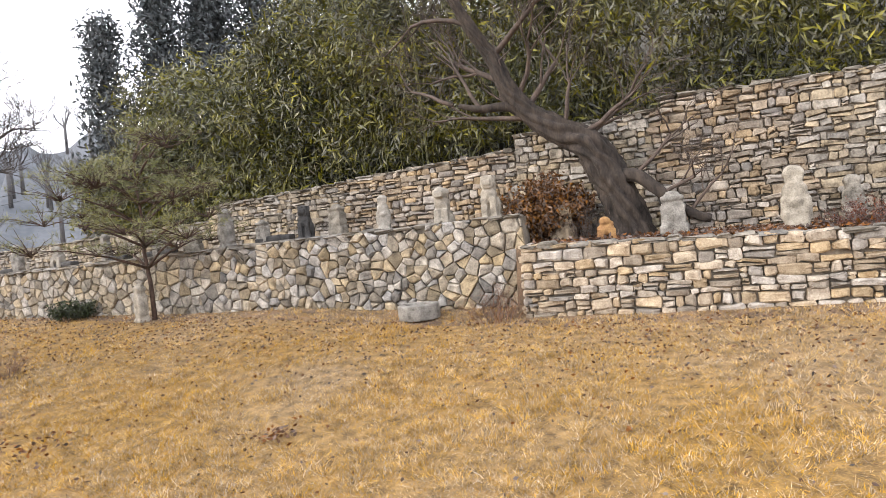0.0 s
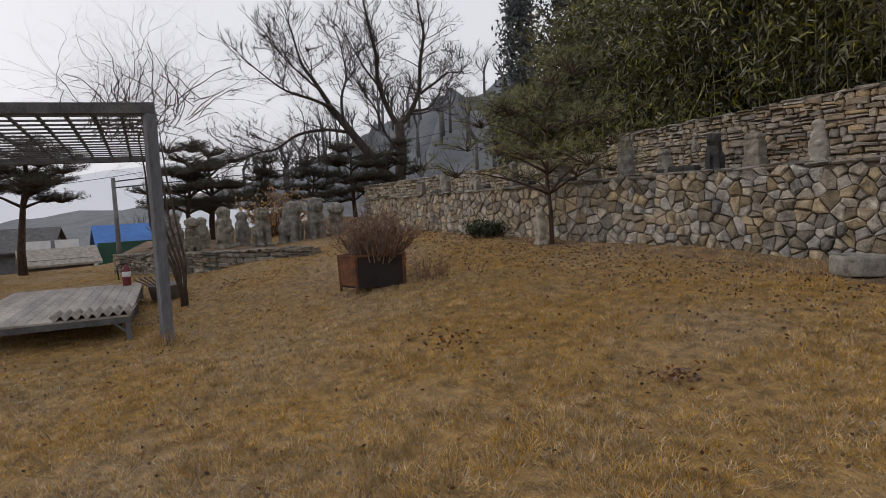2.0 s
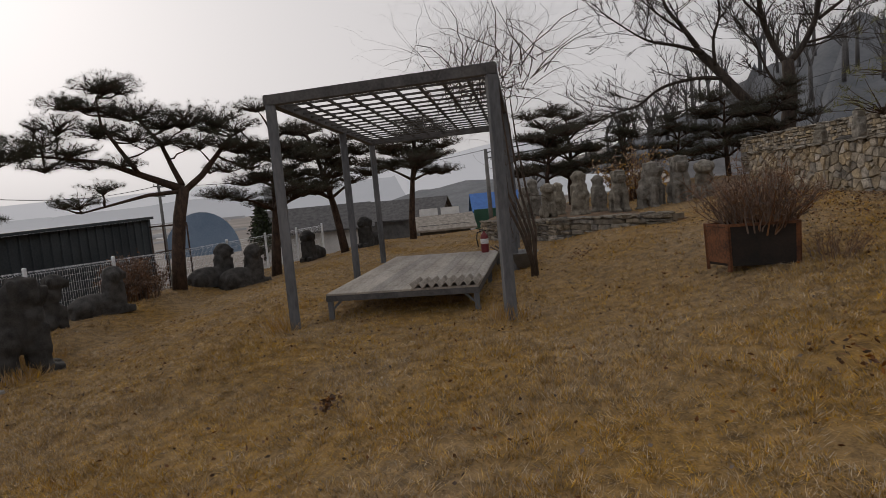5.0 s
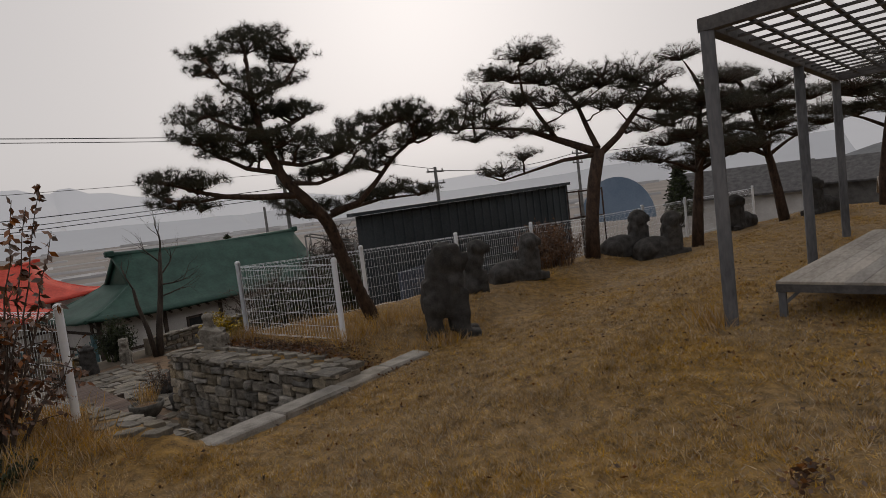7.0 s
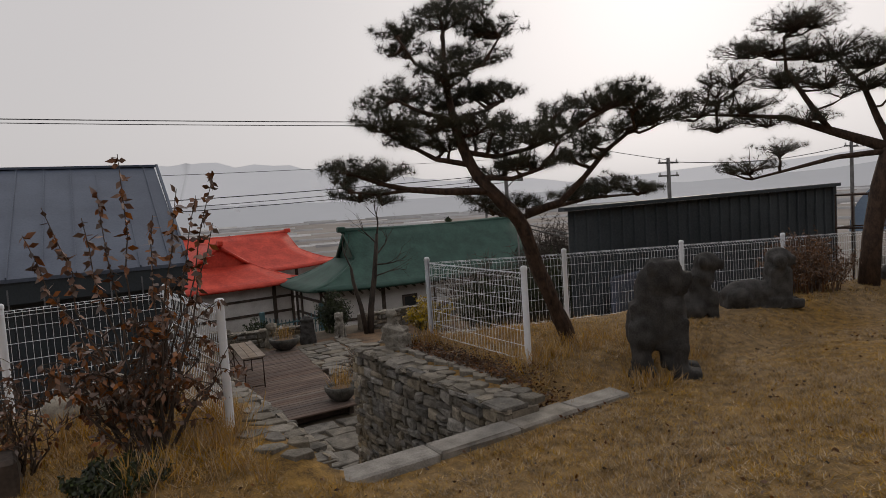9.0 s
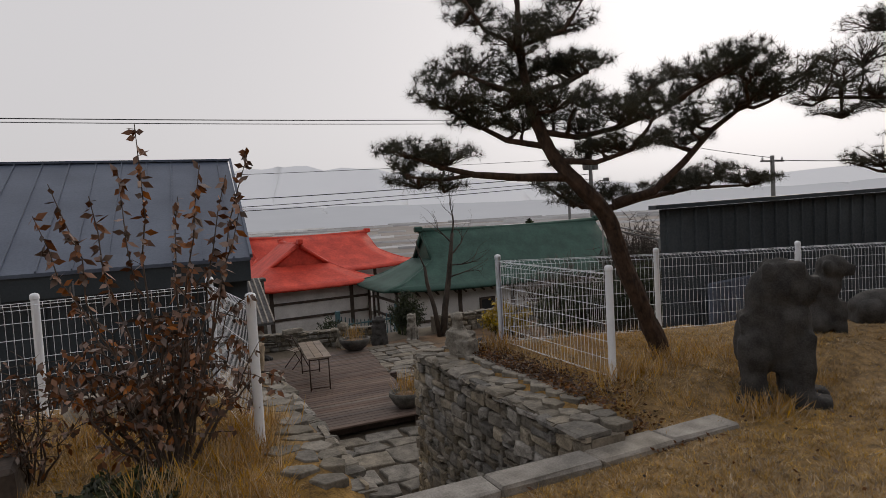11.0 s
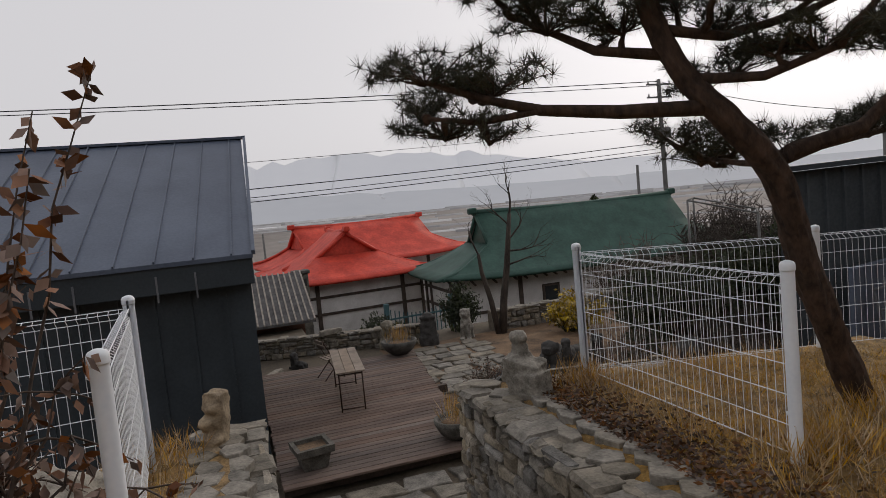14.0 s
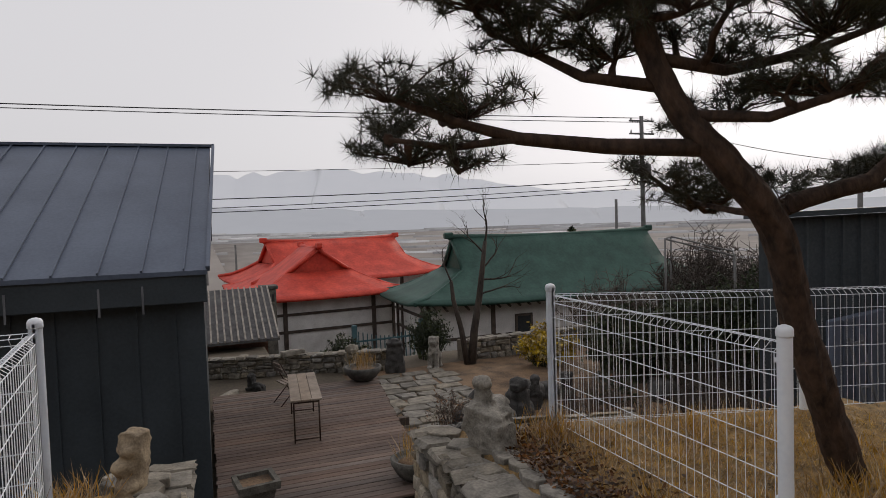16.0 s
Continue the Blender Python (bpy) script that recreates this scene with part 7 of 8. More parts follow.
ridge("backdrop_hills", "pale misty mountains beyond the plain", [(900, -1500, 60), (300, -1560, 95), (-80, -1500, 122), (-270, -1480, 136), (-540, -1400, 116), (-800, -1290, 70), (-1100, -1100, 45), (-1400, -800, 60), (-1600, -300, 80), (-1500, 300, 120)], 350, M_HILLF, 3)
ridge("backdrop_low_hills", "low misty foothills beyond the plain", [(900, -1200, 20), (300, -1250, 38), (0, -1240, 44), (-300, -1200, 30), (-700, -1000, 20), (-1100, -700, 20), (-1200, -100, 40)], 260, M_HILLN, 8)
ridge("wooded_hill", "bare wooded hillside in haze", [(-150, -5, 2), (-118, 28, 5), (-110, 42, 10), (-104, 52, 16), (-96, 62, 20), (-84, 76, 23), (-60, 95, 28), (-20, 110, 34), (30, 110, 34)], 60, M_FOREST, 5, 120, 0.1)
r = random.Random(71)
proto_trees = []
for k in range(4):
    bm = bmesh.new()
    tube(bm, [(0, 0, -1), (0.05, 0, 1.6)], [0.16, 0.12], 5)
    for q in range(5):
        bare(bm, (0.05, 0, 1.2 + 0.12 * q), (r.uniform(-1, 1), r.uniform(-1, 1), 1.1), 1.3, 0.07, 3, r, 0.2, 0.4, (2, 3), 0.72, 4, 0.7)
    me = bpy.data.meshes.new("bare_wood_tree")
    bm.to_mesh(me)
    bm.free()
    # twig colour greyed to imitate haze in front of the hill
    me.materials.append(mat("haze_tinted_twig_%s" % "abcd"[k], (0.085, 0.083, 0.085), (0.14, 0.135, 0.135), 1.0, 0.9, 0.0, 10))
    proto_trees.append(me)
for k in range(150):
    u = r.uniform(0, 1)
    a = Vector((-118, 28, 3)).lerp(Vector((-50, 92, 20)), u)
    q = r.uniform(0.0, 0.8)
    p = a + Vector((0.75, -0.66, 0)) * q * 50
    z = -8 + (np.interp(u, [0, 0.3, 0.6, 1], [5, 16, 21, 25]) + 8) * (1 - q) ** 1.2
    ob = new("bare_wood_tree", proto_trees[k % 4])
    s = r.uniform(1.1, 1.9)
    ob.matrix_basis = pose(p.x, p.y, z - 0.3, 0, 0, r.uniform(0, 360)) @ Matrix.Diagonal((s, s, s, 1))
    tagged(ob, "bare winter tree on the hazy hillside", "tree", "woods on the hill")
# pale film tunnels and field banks far out on the plain
r = random.Random(81)
strips = []
sv, sf = [], []
for k in range(160):
    d = r.uniform(140, 900)
    a = math.radians(r.uniform(110, 200))
    x, y = -math.sin(a) * d - 8, math.cos(a) * d
    L, w, h = r.uniform(15, 70) * d / 400, r.uniform(1, 3) * d / 400, r.uniform(0.5, 1.6) * d / 400
    t = a + math.pi / 2 + r.uniform(-0.15, 0.15)
    dx, dy = -math.sin(t), math.cos(t)
    z = ground_h(x, y)
    o = len(sv)
    for sx, sy, sz in ((-1, -1, 0), (1, -1, 0), (1, 1, 0), (-1, 1, 0), (-1, -0.5, 1), (1, -0.5, 1), (1, 0.5, 1), (-1, 0.5, 1)):
        sv.append((x + dx * L / 2 * sx - dy * w * sy, y + dy * L / 2 * sx + dx * w * sy, z + h * sz))
    sf += [(o, o + 1, o + 5, o + 4), (o + 1, o + 2, o + 6, o + 5), (o + 2, o + 3, o + 7, o + 6), (o + 3, o, o + 4, o + 7), (o + 4, o + 5, o + 6, o + 7)]
soup("far_field_tunnels", np.array(sv), np.array(sf), mat("far_pale_film", (0.30, 0.29, 0.29), (0.55, 0.55, 0.56), 0.01, 0.7, 0.0, 0.1, island=0.3), None, "pale film tunnels scattered over the far fields", "stuff", "greenhouses")

# ---- things in the lower yard ----
tb = thing("trestle_table", "narrow plank table on folding iron legs", "table", (-10.45, -12.66, DZ), -5.4)
for x in (-0.17, 0.0, 0.17):
    bm = bmesh.new()
    box(bm, x - 0.082, -0.95, 0.70, x + 0.082, 0.95, 0.73, 0.005)
    part("tabletop_board", bm, M_TABLE, tb)
for y in (-0.82, 0.85):
    for x in (-0.2, 0.2):
        bm = bmesh.new()
        tube(bm, [(x, y, 0.01), (x, y, 0.70)], 0.013, 6)
        part("leg", bm, M_IRON, tb)
    for z in (0.06, 0.66):
        bm = bmesh.new()
        tube(bm, [(-0.2, y, z), (0.2, y, z)], 0.012, 6)
        part("crossbar", bm, M_IRON, tb)
for x in (-0.2, 0.2):
    bm = bmesh.new()
    tube(bm, [(x, -0.82, 0.67), (x, 0.85, 0.67)], 0.012, 6)
    part("side_bar", bm, M_IRON, tb)
chx = thing("folding_chair", "folding chair with slatted wooden back, dark iron frame", "chair", (-10.38, -14.3, DZ), -75)
for s in (-0.2, 0.2):
    for a, b in (((s, -0.2, 0.01), (s, 0.22, 0.85)), ((s, 0.24, 0.01), (s, -0.18, 0.44))):
        bm = bmesh.new()
        tube(bm, [a, b], 0.012, 6)
        part("leg", bm, M_IRON, chx)
for k in range(4):
    bm = bmesh.new()
    box(bm, -0.21, -0.16 + k * 0.09, 0.43, 0.21, -0.09 + k * 0.09, 0.45, 0.004)
    part("seat_slat", bm, M_TABLE, chx)
for k in range(2):
    bm = bmesh.new()
    box(bm, -0.21, 0.17 + 0.04 * k, 0.66 + k * 0.1, 0.21, 0.19 + 0.04 * k, 0.73 + k * 0.1, 0.004)
    part("back_slat", bm, M_TABLE, chx)


def bowl_pot(at, R, h, label, plant=None):
    base = thing("stone_bowl", label, "plant pot", at)
    bm = bmesh.new()
    lathe(bm, [(R * 0.45, 0), (R * 0.75, h * 0.3), (R * 0.98, h * 0.75), (R, h), (R * 0.86, h), (R * 0.82, h * 0.82)], 24)
    for v in bm.verts:
        v.co *= 1 + 0.02 * noise.noise(v.co * 8)
    part("bowl", bm, M_POT, base)
    bm = bmesh.new()
    lathe(bm, [(R * 0.83, h * 0.80), (R * 0.3, h * 0.86)], 20)
    part("soil", bm, M_BED, base)
    if plant:
        rn = np.random.RandomState(plant)
        n = 160
        c = np.stack([rn.normal(size=n) * R * 0.3, rn.normal(size=n) * R * 0.3, np.full(n, h * 0.84)], -1)
        d = rn.normal(size=(n, 3)) * 0.28
        d[:, 2] = 1
        v, f = leaves(c, d, rn, 0.42, 0.004)
        soup("dry_growth", v, f, M_STRAW, base)
    return base


bowl_pot((-11.5, -9.7, DZ), 0.33, 0.30, "round stone bowl with dry stalks on the deck", 3)
bowl_pot((-12.15, -15.35, DZ), 0.42, 0.32, "wide stone bowl planter at the deck end", 4)
sq = thing("square_pot", "square tapered stone pot with dry soil on deck", "plant pot", (-9.42, -9.85, DZ), 8)
bm = bmesh.new()
for z0, w0, z1, w1 in ((0, 0.16, 0.22, 0.21), (0.22, 0.25, 0.32, 0.26)):
    lo = [bm.verts.new((a * w0, b * w0, z0)) for a, b in ((-1, -1), (1, -1), (1, 1), (-1, 1))]
    hi = [bm.verts.new((a * w1, b * w1, z1)) for a, b in ((-1, -1), (1, -1), (1, 1), (-1, 1))]
    for k in range(4):
        bm.faces.new((lo[k], lo[(k + 1) % 4], hi[(k + 1) % 4], hi[k]))
    bm.faces.new(lo[::-1])
    if z0:
        ii = [bm.verts.new((a * 0.2, b * 0.2, z1)) for a, b in ((-1, -1), (1, -1), (1, 1), (-1, 1))]
        il = [bm.verts.new((a * 0.2, b * 0.2, z1 - 0.06)) for a, b in ((-1, -1), (1, -1), (1, 1), (-1, 1))]
        for k in range(4):
            bm.faces.new((hi[k], hi[(k + 1) % 4], ii[(k + 1) % 4], ii[k]))
            bm.faces.new((ii[k], ii[(k + 1) % 4], il[(k + 1) % 4], il[k]))
part("pot", bm, M_POT, sq)
bm = bmesh.new()
box(bm, -0.2, -0.2, 0.24, 0.2, 0.2, 0.265)
part("soil", bm, M_BED, sq)
# stones, figures and plants at the back of the yard
for x, y, me, mt, h, rz, label in ((-12.25, -16.95, SEAL, M_STATUE, 0.8, 180, "grey stone beast behind the stone bowl"), (-13.3, -16.7, STELE, M_STATUE_D, 0.95, 160, "dark rounded stone slab by the gate"), (-14.35, -16.7, LION, M_STATUE, 0.85, 150, "grey stone figure on a block"), (-14.3, -11.9, SEAL, M_STATUE_D, 0.85, 130, "dark knobbly stone figure below the fence"),
                                   (-14.9, -12.4, GUARD, M_STATUE_D, 0.7, 150, "small dark stone figure below the fence"), (-15.5, -12.2, LION, M_STATUE_D, 0.75, 140, "dark stone figure below the fence")):
    figure(me, mt, "stone_statue", label, (x, y, ground_h(x, y)), h, rz, 0, "statues in the yard")
figure(TROUGH, M_STATUE_P, "stone_block", "pale stone block on the yard wall", (-10.9, -17.65, -1.73), 0.9, 15)
figure(TROUGH, M_STATUE_P, "stone_block", "pale stone block lying beside the deck", (-9.3, -16.2, YARD_Z), 0.9, 60)
figure(RAM, M_STATUE_D, "dark_boulder", "dark rounded boulder beside the deck", (-9.9, -16.6, YARD_Z), 0.42, 40)
gt = thing("yard_gate", "teal painted gate of upright bars", "gate", (-15.3, -24.3, -4.2), 5)
for k in range(15):
    bm = bmesh.new()
    box(bm, -1.2 + k * 0.17, -0.02, 0.1, -1.17 + k * 0.17, 0.02, 1.75 - 0.25 * math.sin(math.pi * k / 14))
    part("bar", bm, M_TEAL, gt)
for z in (0.2, 1.35):
    bm = bmesh.new()
    box(bm, -1.25, -0.03, z, 1.25, 0.03, z + 0.06)
    part("rail", bm, M_TEAL, gt)
for x in (-1.35, 1.35):
    bm = bmesh.new()
    box(bm, x - 0.09, -0.09, 0, x + 0.09, 0.09, 2.0, 0.02)
    part("post", bm, M_TEAL, gt)
shrub("yellow_cypress", "rounded golden-yellow cypress bush", "bush", (-17.0, -15.6, YARD_Z), 0.75, 1.0, M_GREENB, 91, 60, leaf=0.12, leaf_mat=M_YELLOW, leafn=3200, base_r=0.3)
shrub("dark_bush", "dark clipped evergreen bush by the gate", "bush", (-14.6, -17.8, YARD_Z), 0.55, 1.4, M_GREENB, 92, 60, leaf=0.08, leaf_mat=M_GREENB, leafn=4000, base_r=0.3)
shrub("dark_bush", "low dark bush by the white wall", "bush", (-12.9, -21.0, -3.1), 1.0, 1.1, M_GREENB, 93, 60, leaf=0.09, leaf_mat=M_GREENB, leafn=3500, base_r=0.5)
shrub("grey_thicket", "grey leafless tangle before the green roof", "shrub", (-21.5, -19.0, -2.6), 2.0, 2.2, M_TWIG, 94, 130, base_r=0.9)
shrub("grey_thicket", "grey leafless tangle beyond the fence", "shrub", (-18.5, -13.0, YARD_Z), 1.1, 1.4, M_TWIG, 95, 70, base_r=0.5)
r = random.Random(97)
yt = thing("bare_tree", "small leafless pruned tree in the lower yard", "tree", (-15.35, -16.6, YARD_Z))
bm = bmesh.new()
tube(bm, [(0, 0, -0.1), (-0.12, 0, 0.9), (-0.3, 0, 1.8), (-0.4, 0, 2.5), (-0.5, 0, 3.2)], [0.12, 0.1, 0.085, 0.07, 0.05], 8)
tube(bm, [(0.1, 0, -0.1), (0.25, 0, 0.9), (0.45, 0, 1.7), (0.5, 0, 2.2)], [0.09, 0.075, 0.06, 0.045], 7)
part("trunk", bm, M_BARK, yt)
bm = bmesh.new()
for s, d, L, q in (((-0.5, 0, 3.2), (0, 0, 1), 0.7, 0.035), ((-0.4, 0, 2.5), (-1, 0, 0.5), 0.7, 0.03), ((-0.35, 0, 2.2), (-1, 0.2, 0.1), 0.7, 0.03), ((-0.45, 0, 2.9), (0.8, 0, 0.8), 0.6, 0.03), ((0.5, 0, 2.2), (0.4, 0, 1), 0.6, 0.03), ((-0.3, 0, 1.8), (-0.9, -0.2, 0.4), 0.7, 0.03)):
    bare(bm, s, d, L, q, 3, r, 0.1, 0.5, (2, 3), 0.7, 5, 0.8)
part("crown_wood", bm, M_BARK, yt)
for k, (x, y, R, h, mt) in enumerate(((-16.6, -9.6, 0.9, 1.1, M_BARK), (-15.2, -9.9, 0.7, 0.8, M_DRYSHRUB), (-17.9, -10.8, 1.0, 1.3, M_BARK), (-20.3, -10.2, 1.0, 1.3, M_BARK), (-19.8, -14.8, 1.4, 1.7, M_BARK), (-22.4, -14.2, 1.5, 1.8, M_BARK), (-24.5, -17.5, 1.8, 2.1, M_BARK))):
    shrub("grey_thicket", "dark leafless thicket growing beyond the fence", "shrub", (x, y, ground_h(x, y)), R, h, mt, 400 + k, 110, base_r=R * 0.5)
for k, (x, y, R, h) in enumerate(((-21.2, -11.8, 0.8, 1.5), (-18.9, -12.0, 0.6, 1.0), (-16.2, -11.6, 0.5, 0.8), (-23.2, -16.0, 0.9, 1.9))):
    shrub("dark_bush", "dark evergreen bush in the yard beyond the fence", "bush", (x, y, ground_h(x, y)), R, h, M_GREENB, 420 + k, 60, leaf=0.08, leaf_mat=M_GREENB, leafn=2600, base_r=R * 0.5)
for k, (x, y, R, h) in enumerate(((-18.0, -13.5, 1.1, 1.9), (-19.0, -12.7, 1.2, 2.3), (-19.9, -11.7, 1.2, 2.4), (-19.8, -10.3, 1.1, 2.3))):
    shrub("dark_bush", "dark dense evergreen bush behind the wire fence", "bush", (x, y, ground_h(x, y)), R, h, M_GREENB, 440 + k, 70, leaf=0.1, leaf_mat=M_GREENB, leafn=7500, base_r=R * 0.6)
for k, (x, y, R, h) in enumerate(((-24.0, -17.6, 1.7, 3.1), (-22.6, -16.0, 1.2, 2.5), (-26.0, -19.0, 1.8, 3.2), (-25.6, -15.6, 1.6, 3.2))):
    shrub("grey_thicket", "tall dark leafless thicket beside the green roof", "shrub", (x, y, ground_h(x, y)), R, h, M_BARK, 460 + k, 130, base_r=R * 0.5)
pf = thing("pipe_shelter", "open grey pipe shelter without its cover", "shelter", (-22.6, -16.1, ground_h(-22.6, -16.1)), 45)
FT = 0.8 - ground_h(-22.6, -16.1)
for x in (-1.1, 1.1):
    for y in (-0.9, 0.9):
        bm = bmesh.new()
        tube(bm, [(x, y, -0.1), (x, y, FT - (0.5 if y > 0 else 0))], 0.03, 6)
        part("post", bm, M_CONC, pf)
    bm = bmesh.new()
    tube(bm, [(x, -0.9, FT), (x, 0.9, FT - 0.5)], 0.025, 6)
    part("rafter", bm, M_CONC, pf)
for y, z in ((-0.9, FT), (0.9, FT - 0.5), (0, FT - 0.25)):
    bm = bmesh.new()
    tube(bm, [(-1.1, y, z), (1.1, y, z)], 0.025, 6)
    part("crossbar", bm, M_CONC, pf)
# grey panels and a ladder seen through the fence
pn = thing("metal_screen", "grey metal shed wall seen through the fence", "screen", (-18.9, -8.75, YARD_Z), 12)
bm = bmesh.new()
box(bm, -0.9, -0.06, 0, 0.9, 0.06, 2.0, 0.02)
part("sheet", bm, M_SHEDR, pn)
for x in (-0.6, -0.2, 0.2, 0.6):
    bm = bmesh.new()
    box(bm, x - 0.02, 0.06, 0.03, x + 0.02, 0.085, 1.97, 0.005)
    part("sheet_rib", bm, M_SHEDR, pn)
ld = thing("wooden_ladder", "short wooden ladder leaning on the grey panel", "ladder", (-18.6, -8.45, YARD_Z), 12)
for x in (-0.2, 0.2):
    bm = bmesh.new()
    beam(bm, (x, 0.25, 0), (x, -0.1, 1.7), 0.05, 0.03)
    part("rail", bm, M_PERG, ld)
for k in range(5):
    bm = bmesh.new()
    beam(bm, (-0.2, 0.25 - 0.07 * (k + 0.7), 0.34 * (k + 0.7)), (0.2, 0.25 - 0.07 * (k + 0.7), 0.34 * (k + 0.7)), 0.04, 0.03)
    part("rung", bm, M_PERG, ld)
# stones on the left bed and a square stump
for x, y, s in ((-7.42, -5.35, 0.33), (-6.9, -5.45, 0.24), (-7.75, -5.55, 0.17)):
    bm = bmesh.new()
    bmesh.ops.create_icosphere(bm, subdivisions=4, radius=1)
    for v in bm.verts:
        v.co = Vector((v.co.x * s * 1.2, v.co.y * s, v.co.z * s * 0.9)) * (1 + 0.07 * noise.noise(v.co * 5) + 0.22 * noise.noise(v.co * 1.7 + Vector((x, y, 0))))
    ob = smooth(mesh_ob("garden_rock", bm, M_STATUE_P))
    ob.location = (x, y, ground_h(x, y) + s * 0.25)
    tagged(ob, "pale rounded rock by the fence", "rock", "garden rocks")
bm = bmesh.new()
box(bm, -0.28, -0.22, -0.1, 0.28, 0.22, 0.26, 0.03)
for v in bm.verts:
    v.co += Vector((noise.noise(v.co * 9), noise.noise(v.co * 7 + Vector((3, 0, 0))), 0)) * 0.03
ob = mesh_ob("old_stump", bm, M_TIMBER)
ob.location = (-6.3, -3.9, ground_h(-6.3, -3.9))
tagged(ob, "dark weathered wooden stump in dry grass", "stump")

# boulders and tangle on the slope below the fence
r = random.Random(111)
for k in range(26):
    x = r.uniform(-19.5, -12.6)
    y = r.uniform(-13.5, fence_y(x) - 1.0)
    s = r.uniform(0.14, 0.42)
    bm = bmesh.new()
    bmesh.ops.create_icosphere(bm, subdivisions=3, radius=1)
    for v in bm.verts:
        v.co = Vector((v.co.x * s * 1.2, v.co.y * s, v.co.z * s * r.uniform(0.8, 0.82))) * (1 + 0.3 * noise.noise(v.co * 1.5 + Vector((x, y, 0))))
    ob = smooth(mesh_ob("garden_rock", bm, M_STATUE_D if k % 3 else M_STATUE))
    ob.location = (x, y, ground_h(x, y) + s * 0.35)
    tagged(ob, "dark weathered rock below the fence", "rock", "rocks below the fence")
for k, (x, y, rad, h) in enumerate(((-13.6, -9.5, 0.8, 1.0), (-15.2, -10.6, 1.0, 1.2), (-16.6, -9.2, 0.9, 1.0), (-14.3, -8.0, 0.7, 0.9), (-13.0, -12.0, 0.6, 0.7))):
    shrub("grey_thicket", "grey leafless tangle below the fence", "shrub", (x, y, ground_h(x, y)), rad, h, M_TWIG, 120 + k, 60, leaf=0.05, leaf_mat=M_DRYSHRUB, leafn=500, base_r=rad * 0.5)

# ---- lawn blades, dry tufts and fallen leaves ----
def lattice_noise(x, y, size, seed):
    """Smooth random bumps of about the given size, 0 to 1."""
    g = np.random.RandomState(seed).random_sample((256, 256))
    u, v = x / size + 3000, y / size + 3000
    i, j = np.floor(u).astype(int), np.floor(v).astype(int)
    a, b = u - i, v - j
    a, b = a * a * (3 - 2 * a), b * b * (3 - 2 * b)
    i0, i1, j0, j1 = i % 256, (i + 1) % 256, j % 256, (j + 1) % 256
    return (g[i0, j0] * (1 - a) + g[i1, j0] * a) * (1 - b) + (g[i0, j1] * (1 - a) + g[i1, j1] * a) * b


def blades(name, label, n, area, length, width, material, seed, keep, lean=0.5, tuft_r=0.034):
    rn = np.random.RandomState(seed)
    m = n // 7
    x = rn.uniform(area[0], area[1], m)
    y = rn.uniform(area[2], area[3], m)
    clump = 0.62 * lattice_noise(x, y, 0.13, seed) + 0.38 * lattice_noise(x, y, 0.42, seed + 1)
    k = keep(x, y, rn) & (rn.random_sample(m) < np.clip((clump - 0.24) * 5.0, 0.05, 1))
    x, y = np.repeat(x[k], 7), np.repeat(y[k], 7)
    tall = np.repeat(rn.uniform(0.7, 1.2, k.sum()) * (0.35 + 1.35 * clump[k]), 7)
    n = len(x)
    ox, oy = rn.normal(0, tuft_r, n), rn.normal(0, tuft_r, n)
    x, y = x + ox, y + oy
    z = ground_z(x, y) + 0.02 * np.sin(x * 1.3 + y * 0.7) * np.sin(y * 1.1 - x * 0.4) - 0.006
    patch = 0.75 + 0.5 * (np.sin(x * 2.1 + 1.7 * np.sin(y * 1.3)) * np.sin(y * 2.6 + 1.1 * np.sin(x * 1.9)) * 0.5 + 0.5)
    L = length * rn.uniform(0.5, 1.25, n) * patch * tall
    a = rn.uniform(0, 2 * math.pi, n)
    b = rn.normal(0, lean * 0.6, (n, 2)) * L[:, None] + np.stack([ox, oy], -1) * 1.1
    wx, wy = np.cos(a) * width, np.sin(a) * width
    v = np.stack([np.stack([x - wx, y - wy, z], -1), np.stack([x + wx, y + wy, z], -1), np.stack([x + b[:, 0], y + b[:, 1], z + L], -1)], 1).reshape(-1, 3)
    return soup(name, v, np.arange(n * 3).reshape(-1, 3), material, None, label, "stuff", "grass")


def on_lawn(x, y, rn=None):
    wy = np.where(x > -5.2, 9.8, low_wall_y(x) - 0.02)
    ok = (y < wy) & (y > np.where(x < -10.75, fence_y(x) + 0.05, np.where(x > STAIR_X1 + 0.35, -5.8, KERB_Y + 0.17)))
    ok &= ~((x > -12.1) & (x < -8.3) & (y < KERB_Y + 0.16) & (y > KERB_Y - 0.16))
    ok &= ~((x > STAIR_X0 - 0.4) & (x < STAIR_X1 + 0.45) & (y < KERB_Y))
    return ok


def near_walk(x, y, rn):
    d = np.minimum(np.hypot(x + 5.5, (y - 4.6) * 0.8), np.hypot(x + 9.5, y + 0.5))
    return on_lawn(x, y) & (rn.random_sample(len(x)) < np.clip(1.25 - d / 6.5, 0.10, 1))


blades("lawn_grass", "short dry golden lawn grass", 2700000, (-24, 1.0, -6.0, 10.5), 0.036, 0.0034, M_GRASS, 101, near_walk, 0.32, 0.03)
blades("far_lawn_grass", "short dry golden lawn grass further off", 130000, (-30, -9.0, -6.0, 10.5), 0.036, 0.007, M_GRASS, 102, lambda x, y, rn: on_lawn(x, y) & ~((x > -24) & (y > 3.7 + (x + 24) * 0.36) & (x < -15.5)))


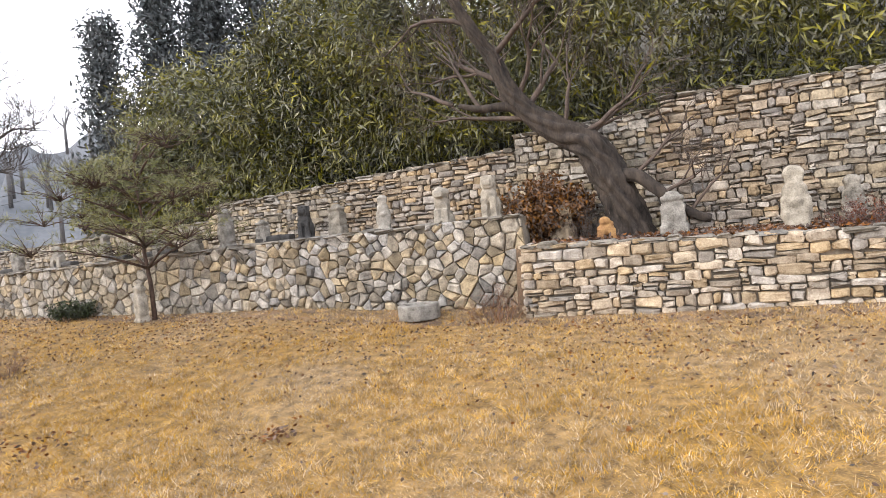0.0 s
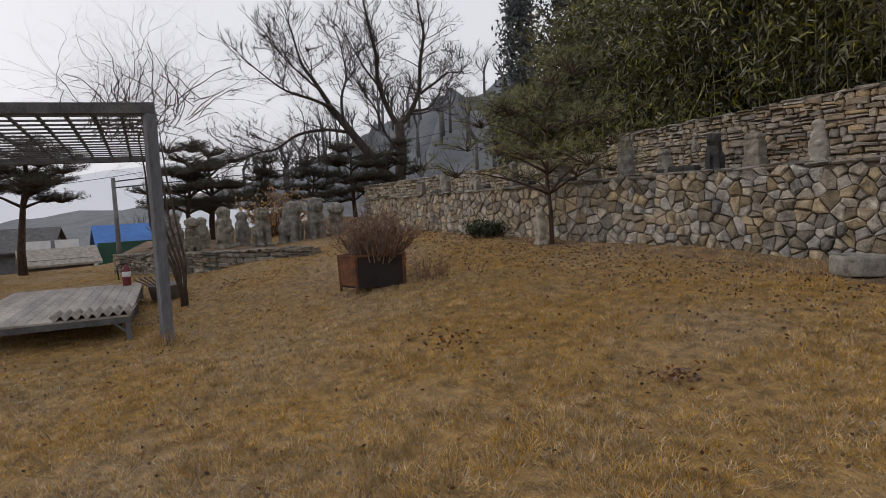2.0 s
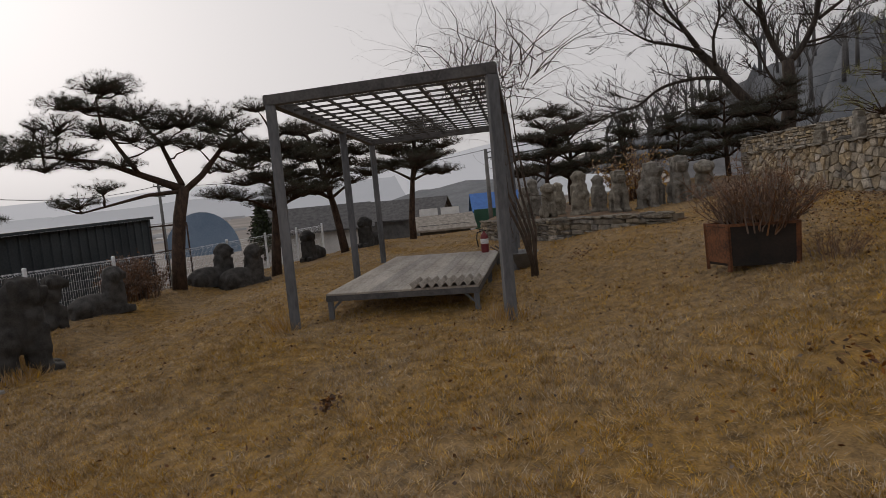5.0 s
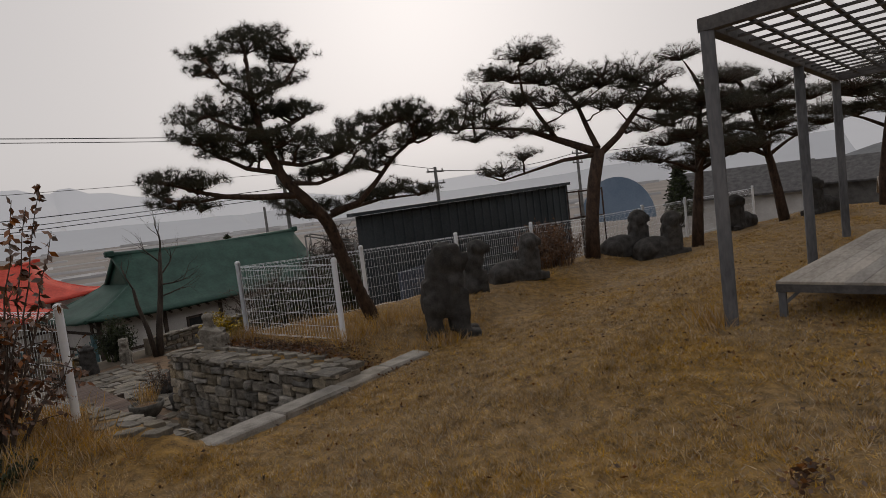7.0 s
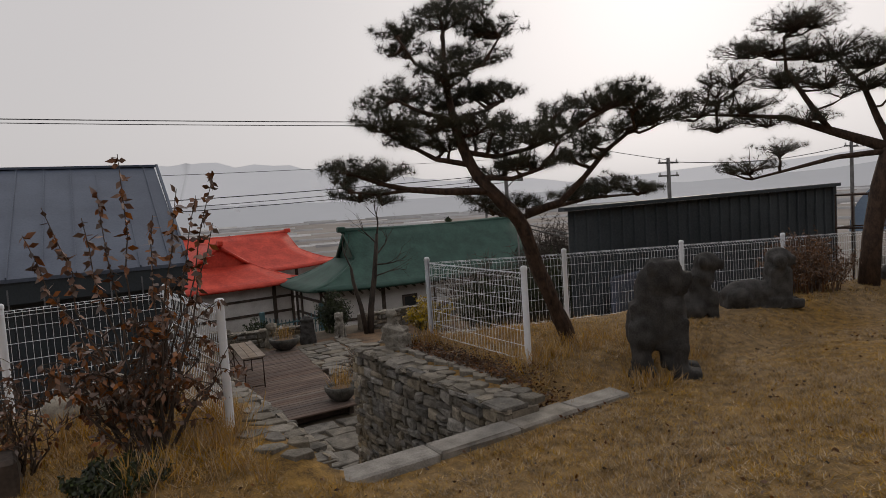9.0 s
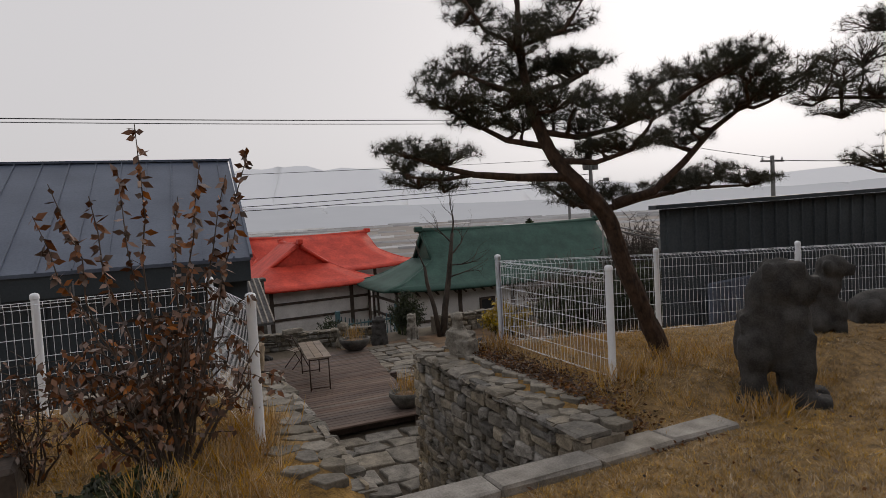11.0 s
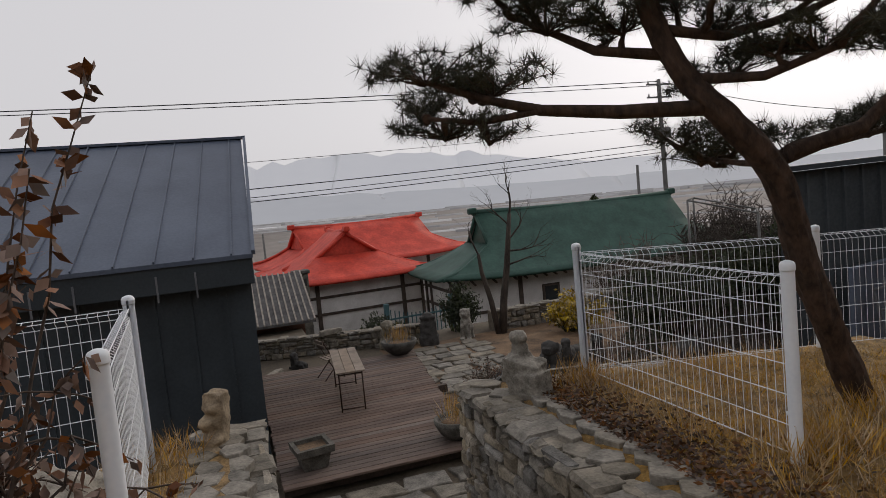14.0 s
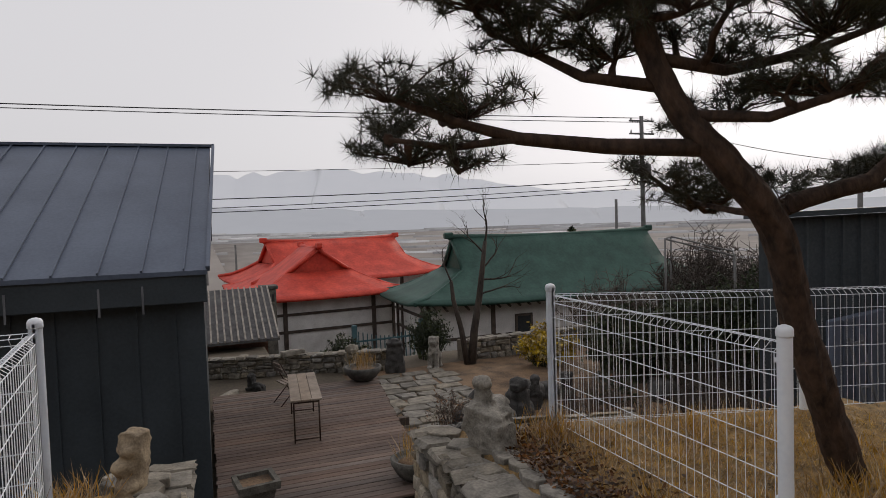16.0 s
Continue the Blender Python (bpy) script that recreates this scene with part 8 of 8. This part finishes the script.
def rough_patch(x, y, rn):
    a = (x < -11.35) & (x > -14) & (y < -2.9) & (y > fence_y(x))
    b = (x > STAIR_X1 + 0.45) & (x < -6) & (y < -2.4) & (y > -5.8)
    return (a | b) & (rn.random_sample(len(x)) < 0.25 + 0.75 * (np.sin(x * 5 + y * 3) * np.sin(y * 4 - x) > -0.1))


blades("rough_grass", "long dry straw-coloured grass around the fences", 26000, (-14, -6, -6.5, -2.4), 0.16, 0.0035, M_STRAW, 103, rough_patch, 0.45)


def tuft(label, at, n, R, L, seed):
    rn = np.random.RandomState(seed)
    c = np.stack([at[0] + rn.normal(0, R, n), at[1] + rn.normal(0, R, n), np.zeros(n)], -1)
    c[:, 2] = ground_z(c[:, 0], c[:, 1]) - 0.01
    d = rn.normal(0, 0.5, (n, 3))
    d[:, 2] = 1
    v, f = leaves(c, d, rn, L, 0.004)
    soup("grass_tuft", v, f, M_STRAW, None, label, "stuff", "grass")


for k, (x, y) in enumerate(((-8.2, -4.3), (-7.9, -3.6), (-7.4, -3.3), (-8.05, -6.05), (-12.1, -4.0), (-11.75, -4.0), (-11.5, -6.0), (-12.4, 0.75), (-11.75, 3.65), (-6.9, -4.9), (-12.65, -4.25), (-12.6, -2.95))):
    tuft("long tuft of dry straw-coloured grass", (x, y), 260, 0.13, 0.24, 200 + k)
# fallen leaves
rn = np.random.RandomState(301)
n = 6500
x = rn.uniform(-17, 1.5, n)
y = np.where(rn.random_sample(n) < 0.55, 9.6 - np.abs(rn.normal(0, 1.1, n)), rn.uniform(-3, 9.5, n))
k = on_lawn(x, y)
x, y = x[k], y[k]
z = ground_z(x, y) + 0.035
d = rn.normal(size=(len(x), 3))
d[:, 2] *= 0.45
v, f = leaves(np.stack([x, y, z], -1), d, rn, 0.042, 0.012)
soup("fallen_leaves", v, f, M_LEAF, None, "brown fallen leaves scattered on the lawn", "stuff", "leaves")
n = 5000
x = rn.uniform(-5.0, 1.5, n)
y = rn.uniform(10.0, 11.9, n)
z = ground_z(x, y) + 0.02 + rn.uniform(0, 0.05, n)
d = rn.normal(size=(n, 3))
d[:, 2] *= 0.4
v, f = leaves(np.stack([x, y, z], -1), d, rn, 0.07, 0.02)
soup("leaf_litter", v, f, M_LEAF, None, "thick brown leaf litter on the raised bed", "stuff", "leaves")
# heaps of leaves on the lawn
for cxh, cyh, s in ((-8.1, 5.6, 0.22), (-6.0, 6.2, 0.12), (-9.2, 2.0, 0.1), (-15.0, 5.3, 0.2)):
    n = 70
    x, y = cxh + rn.normal(0, s, n), cyh + rn.normal(0, s * 0.6, n)
    d = rn.normal(size=(n, 3))
    d[:, 2] *= 0.4
    v, f = leaves(np.stack([x, y, ground_z(x, y) + 0.03 + rn.uniform(0, 0.04, n)], -1), d, rn, 0.05, 0.014)
    soup("leaf_heap", v, f, M_LEAF, None, "small heap of brown leaves on the lawn", "stuff", "leaves")


# flat irregular stones bedded along the tops of the two stair walls, and the litter beside them
def top_flags(owner, x0, x1, y0, y1, zf, seed):
    r = random.Random(seed)
    y = y0
    while y < y1:
        x = x0 + r.uniform(-0.05, 0.05)
        step = r.uniform(0.17, 0.27)
        while x < x1:
            w = r.uniform(0.14, 0.28)
            bm = bmesh.new()
            n = r.randint(5, 6)
            ring = [(math.cos(2 * math.pi * k / n + r.uniform(-0.25, 0.25)) * w * 0.60 * r.uniform(0.88, 1.1), math.sin(2 * math.pi * k / n + r.uniform(-0.2, 0.2)) * step * 0.59 * r.uniform(0.88, 1.1)) for k in range(n)]
            rows = [[bm.verts.new((p[0] * s, p[1] * s, z + 0.05 * p[0] * (z > 0))) for p in ring] for s, z in ((1.0, -0.05), (1.0, 0.010), (0.95, 0.017))]
            for a, b in zip(rows, rows[1:]):
                for k in range(n):
                    bm.faces.new((a[k], a[(k + 1) % n], b[(k + 1) % n], b[k]))
            bm.faces.new(rows[-1])
            ob = part("flagstone", bm, M_FLAG, owner)
            cx, cy = x + w / 2, y + step / 2 + r.uniform(-0.03, 0.03)
            ob.matrix_parent_inverse = owner.matrix_basis.inverted()
            ob.matrix_basis = pose(cx, cy, zf(cx, cy) + r.uniform(-0.008, 0.012))
            x += w + r.uniform(0.0, 0.03)
        y += step


top_flags(WALL_STAIR, -11.12, -10.76, -6.6, -3.1, lambda x, y: max(swtop(y + 6.75) + 0.0, ground_h(x, y) + 0.005), 501)
top_flags(WALL_LEFT, STAIR_X1 + 0.08, STAIR_X1 + 0.32, -6.9, -3.1, lambda x, y: max(lwtop(-3.0 - y), ground_h(x, y) + 0.005), 502)
rn = np.random.RandomState(503)
n = 3600
x = -11.0 - np.abs(rn.normal(0, 0.28, n))
y = rn.uniform(-6.3, -2.7, n)
d = rn.normal(size=(n, 3))
d[:, 2] *= 0.35
v, f = leaves(np.stack([x, y, ground_z(x, y) + 0.012 + rn.uniform(0, 0.03, n)], -1), d, rn, 0.05, 0.012)
soup("wall_litter", v, f, M_LEAF, None, "brown leaf litter and dead stalks along the wall", "stuff", "leaves")
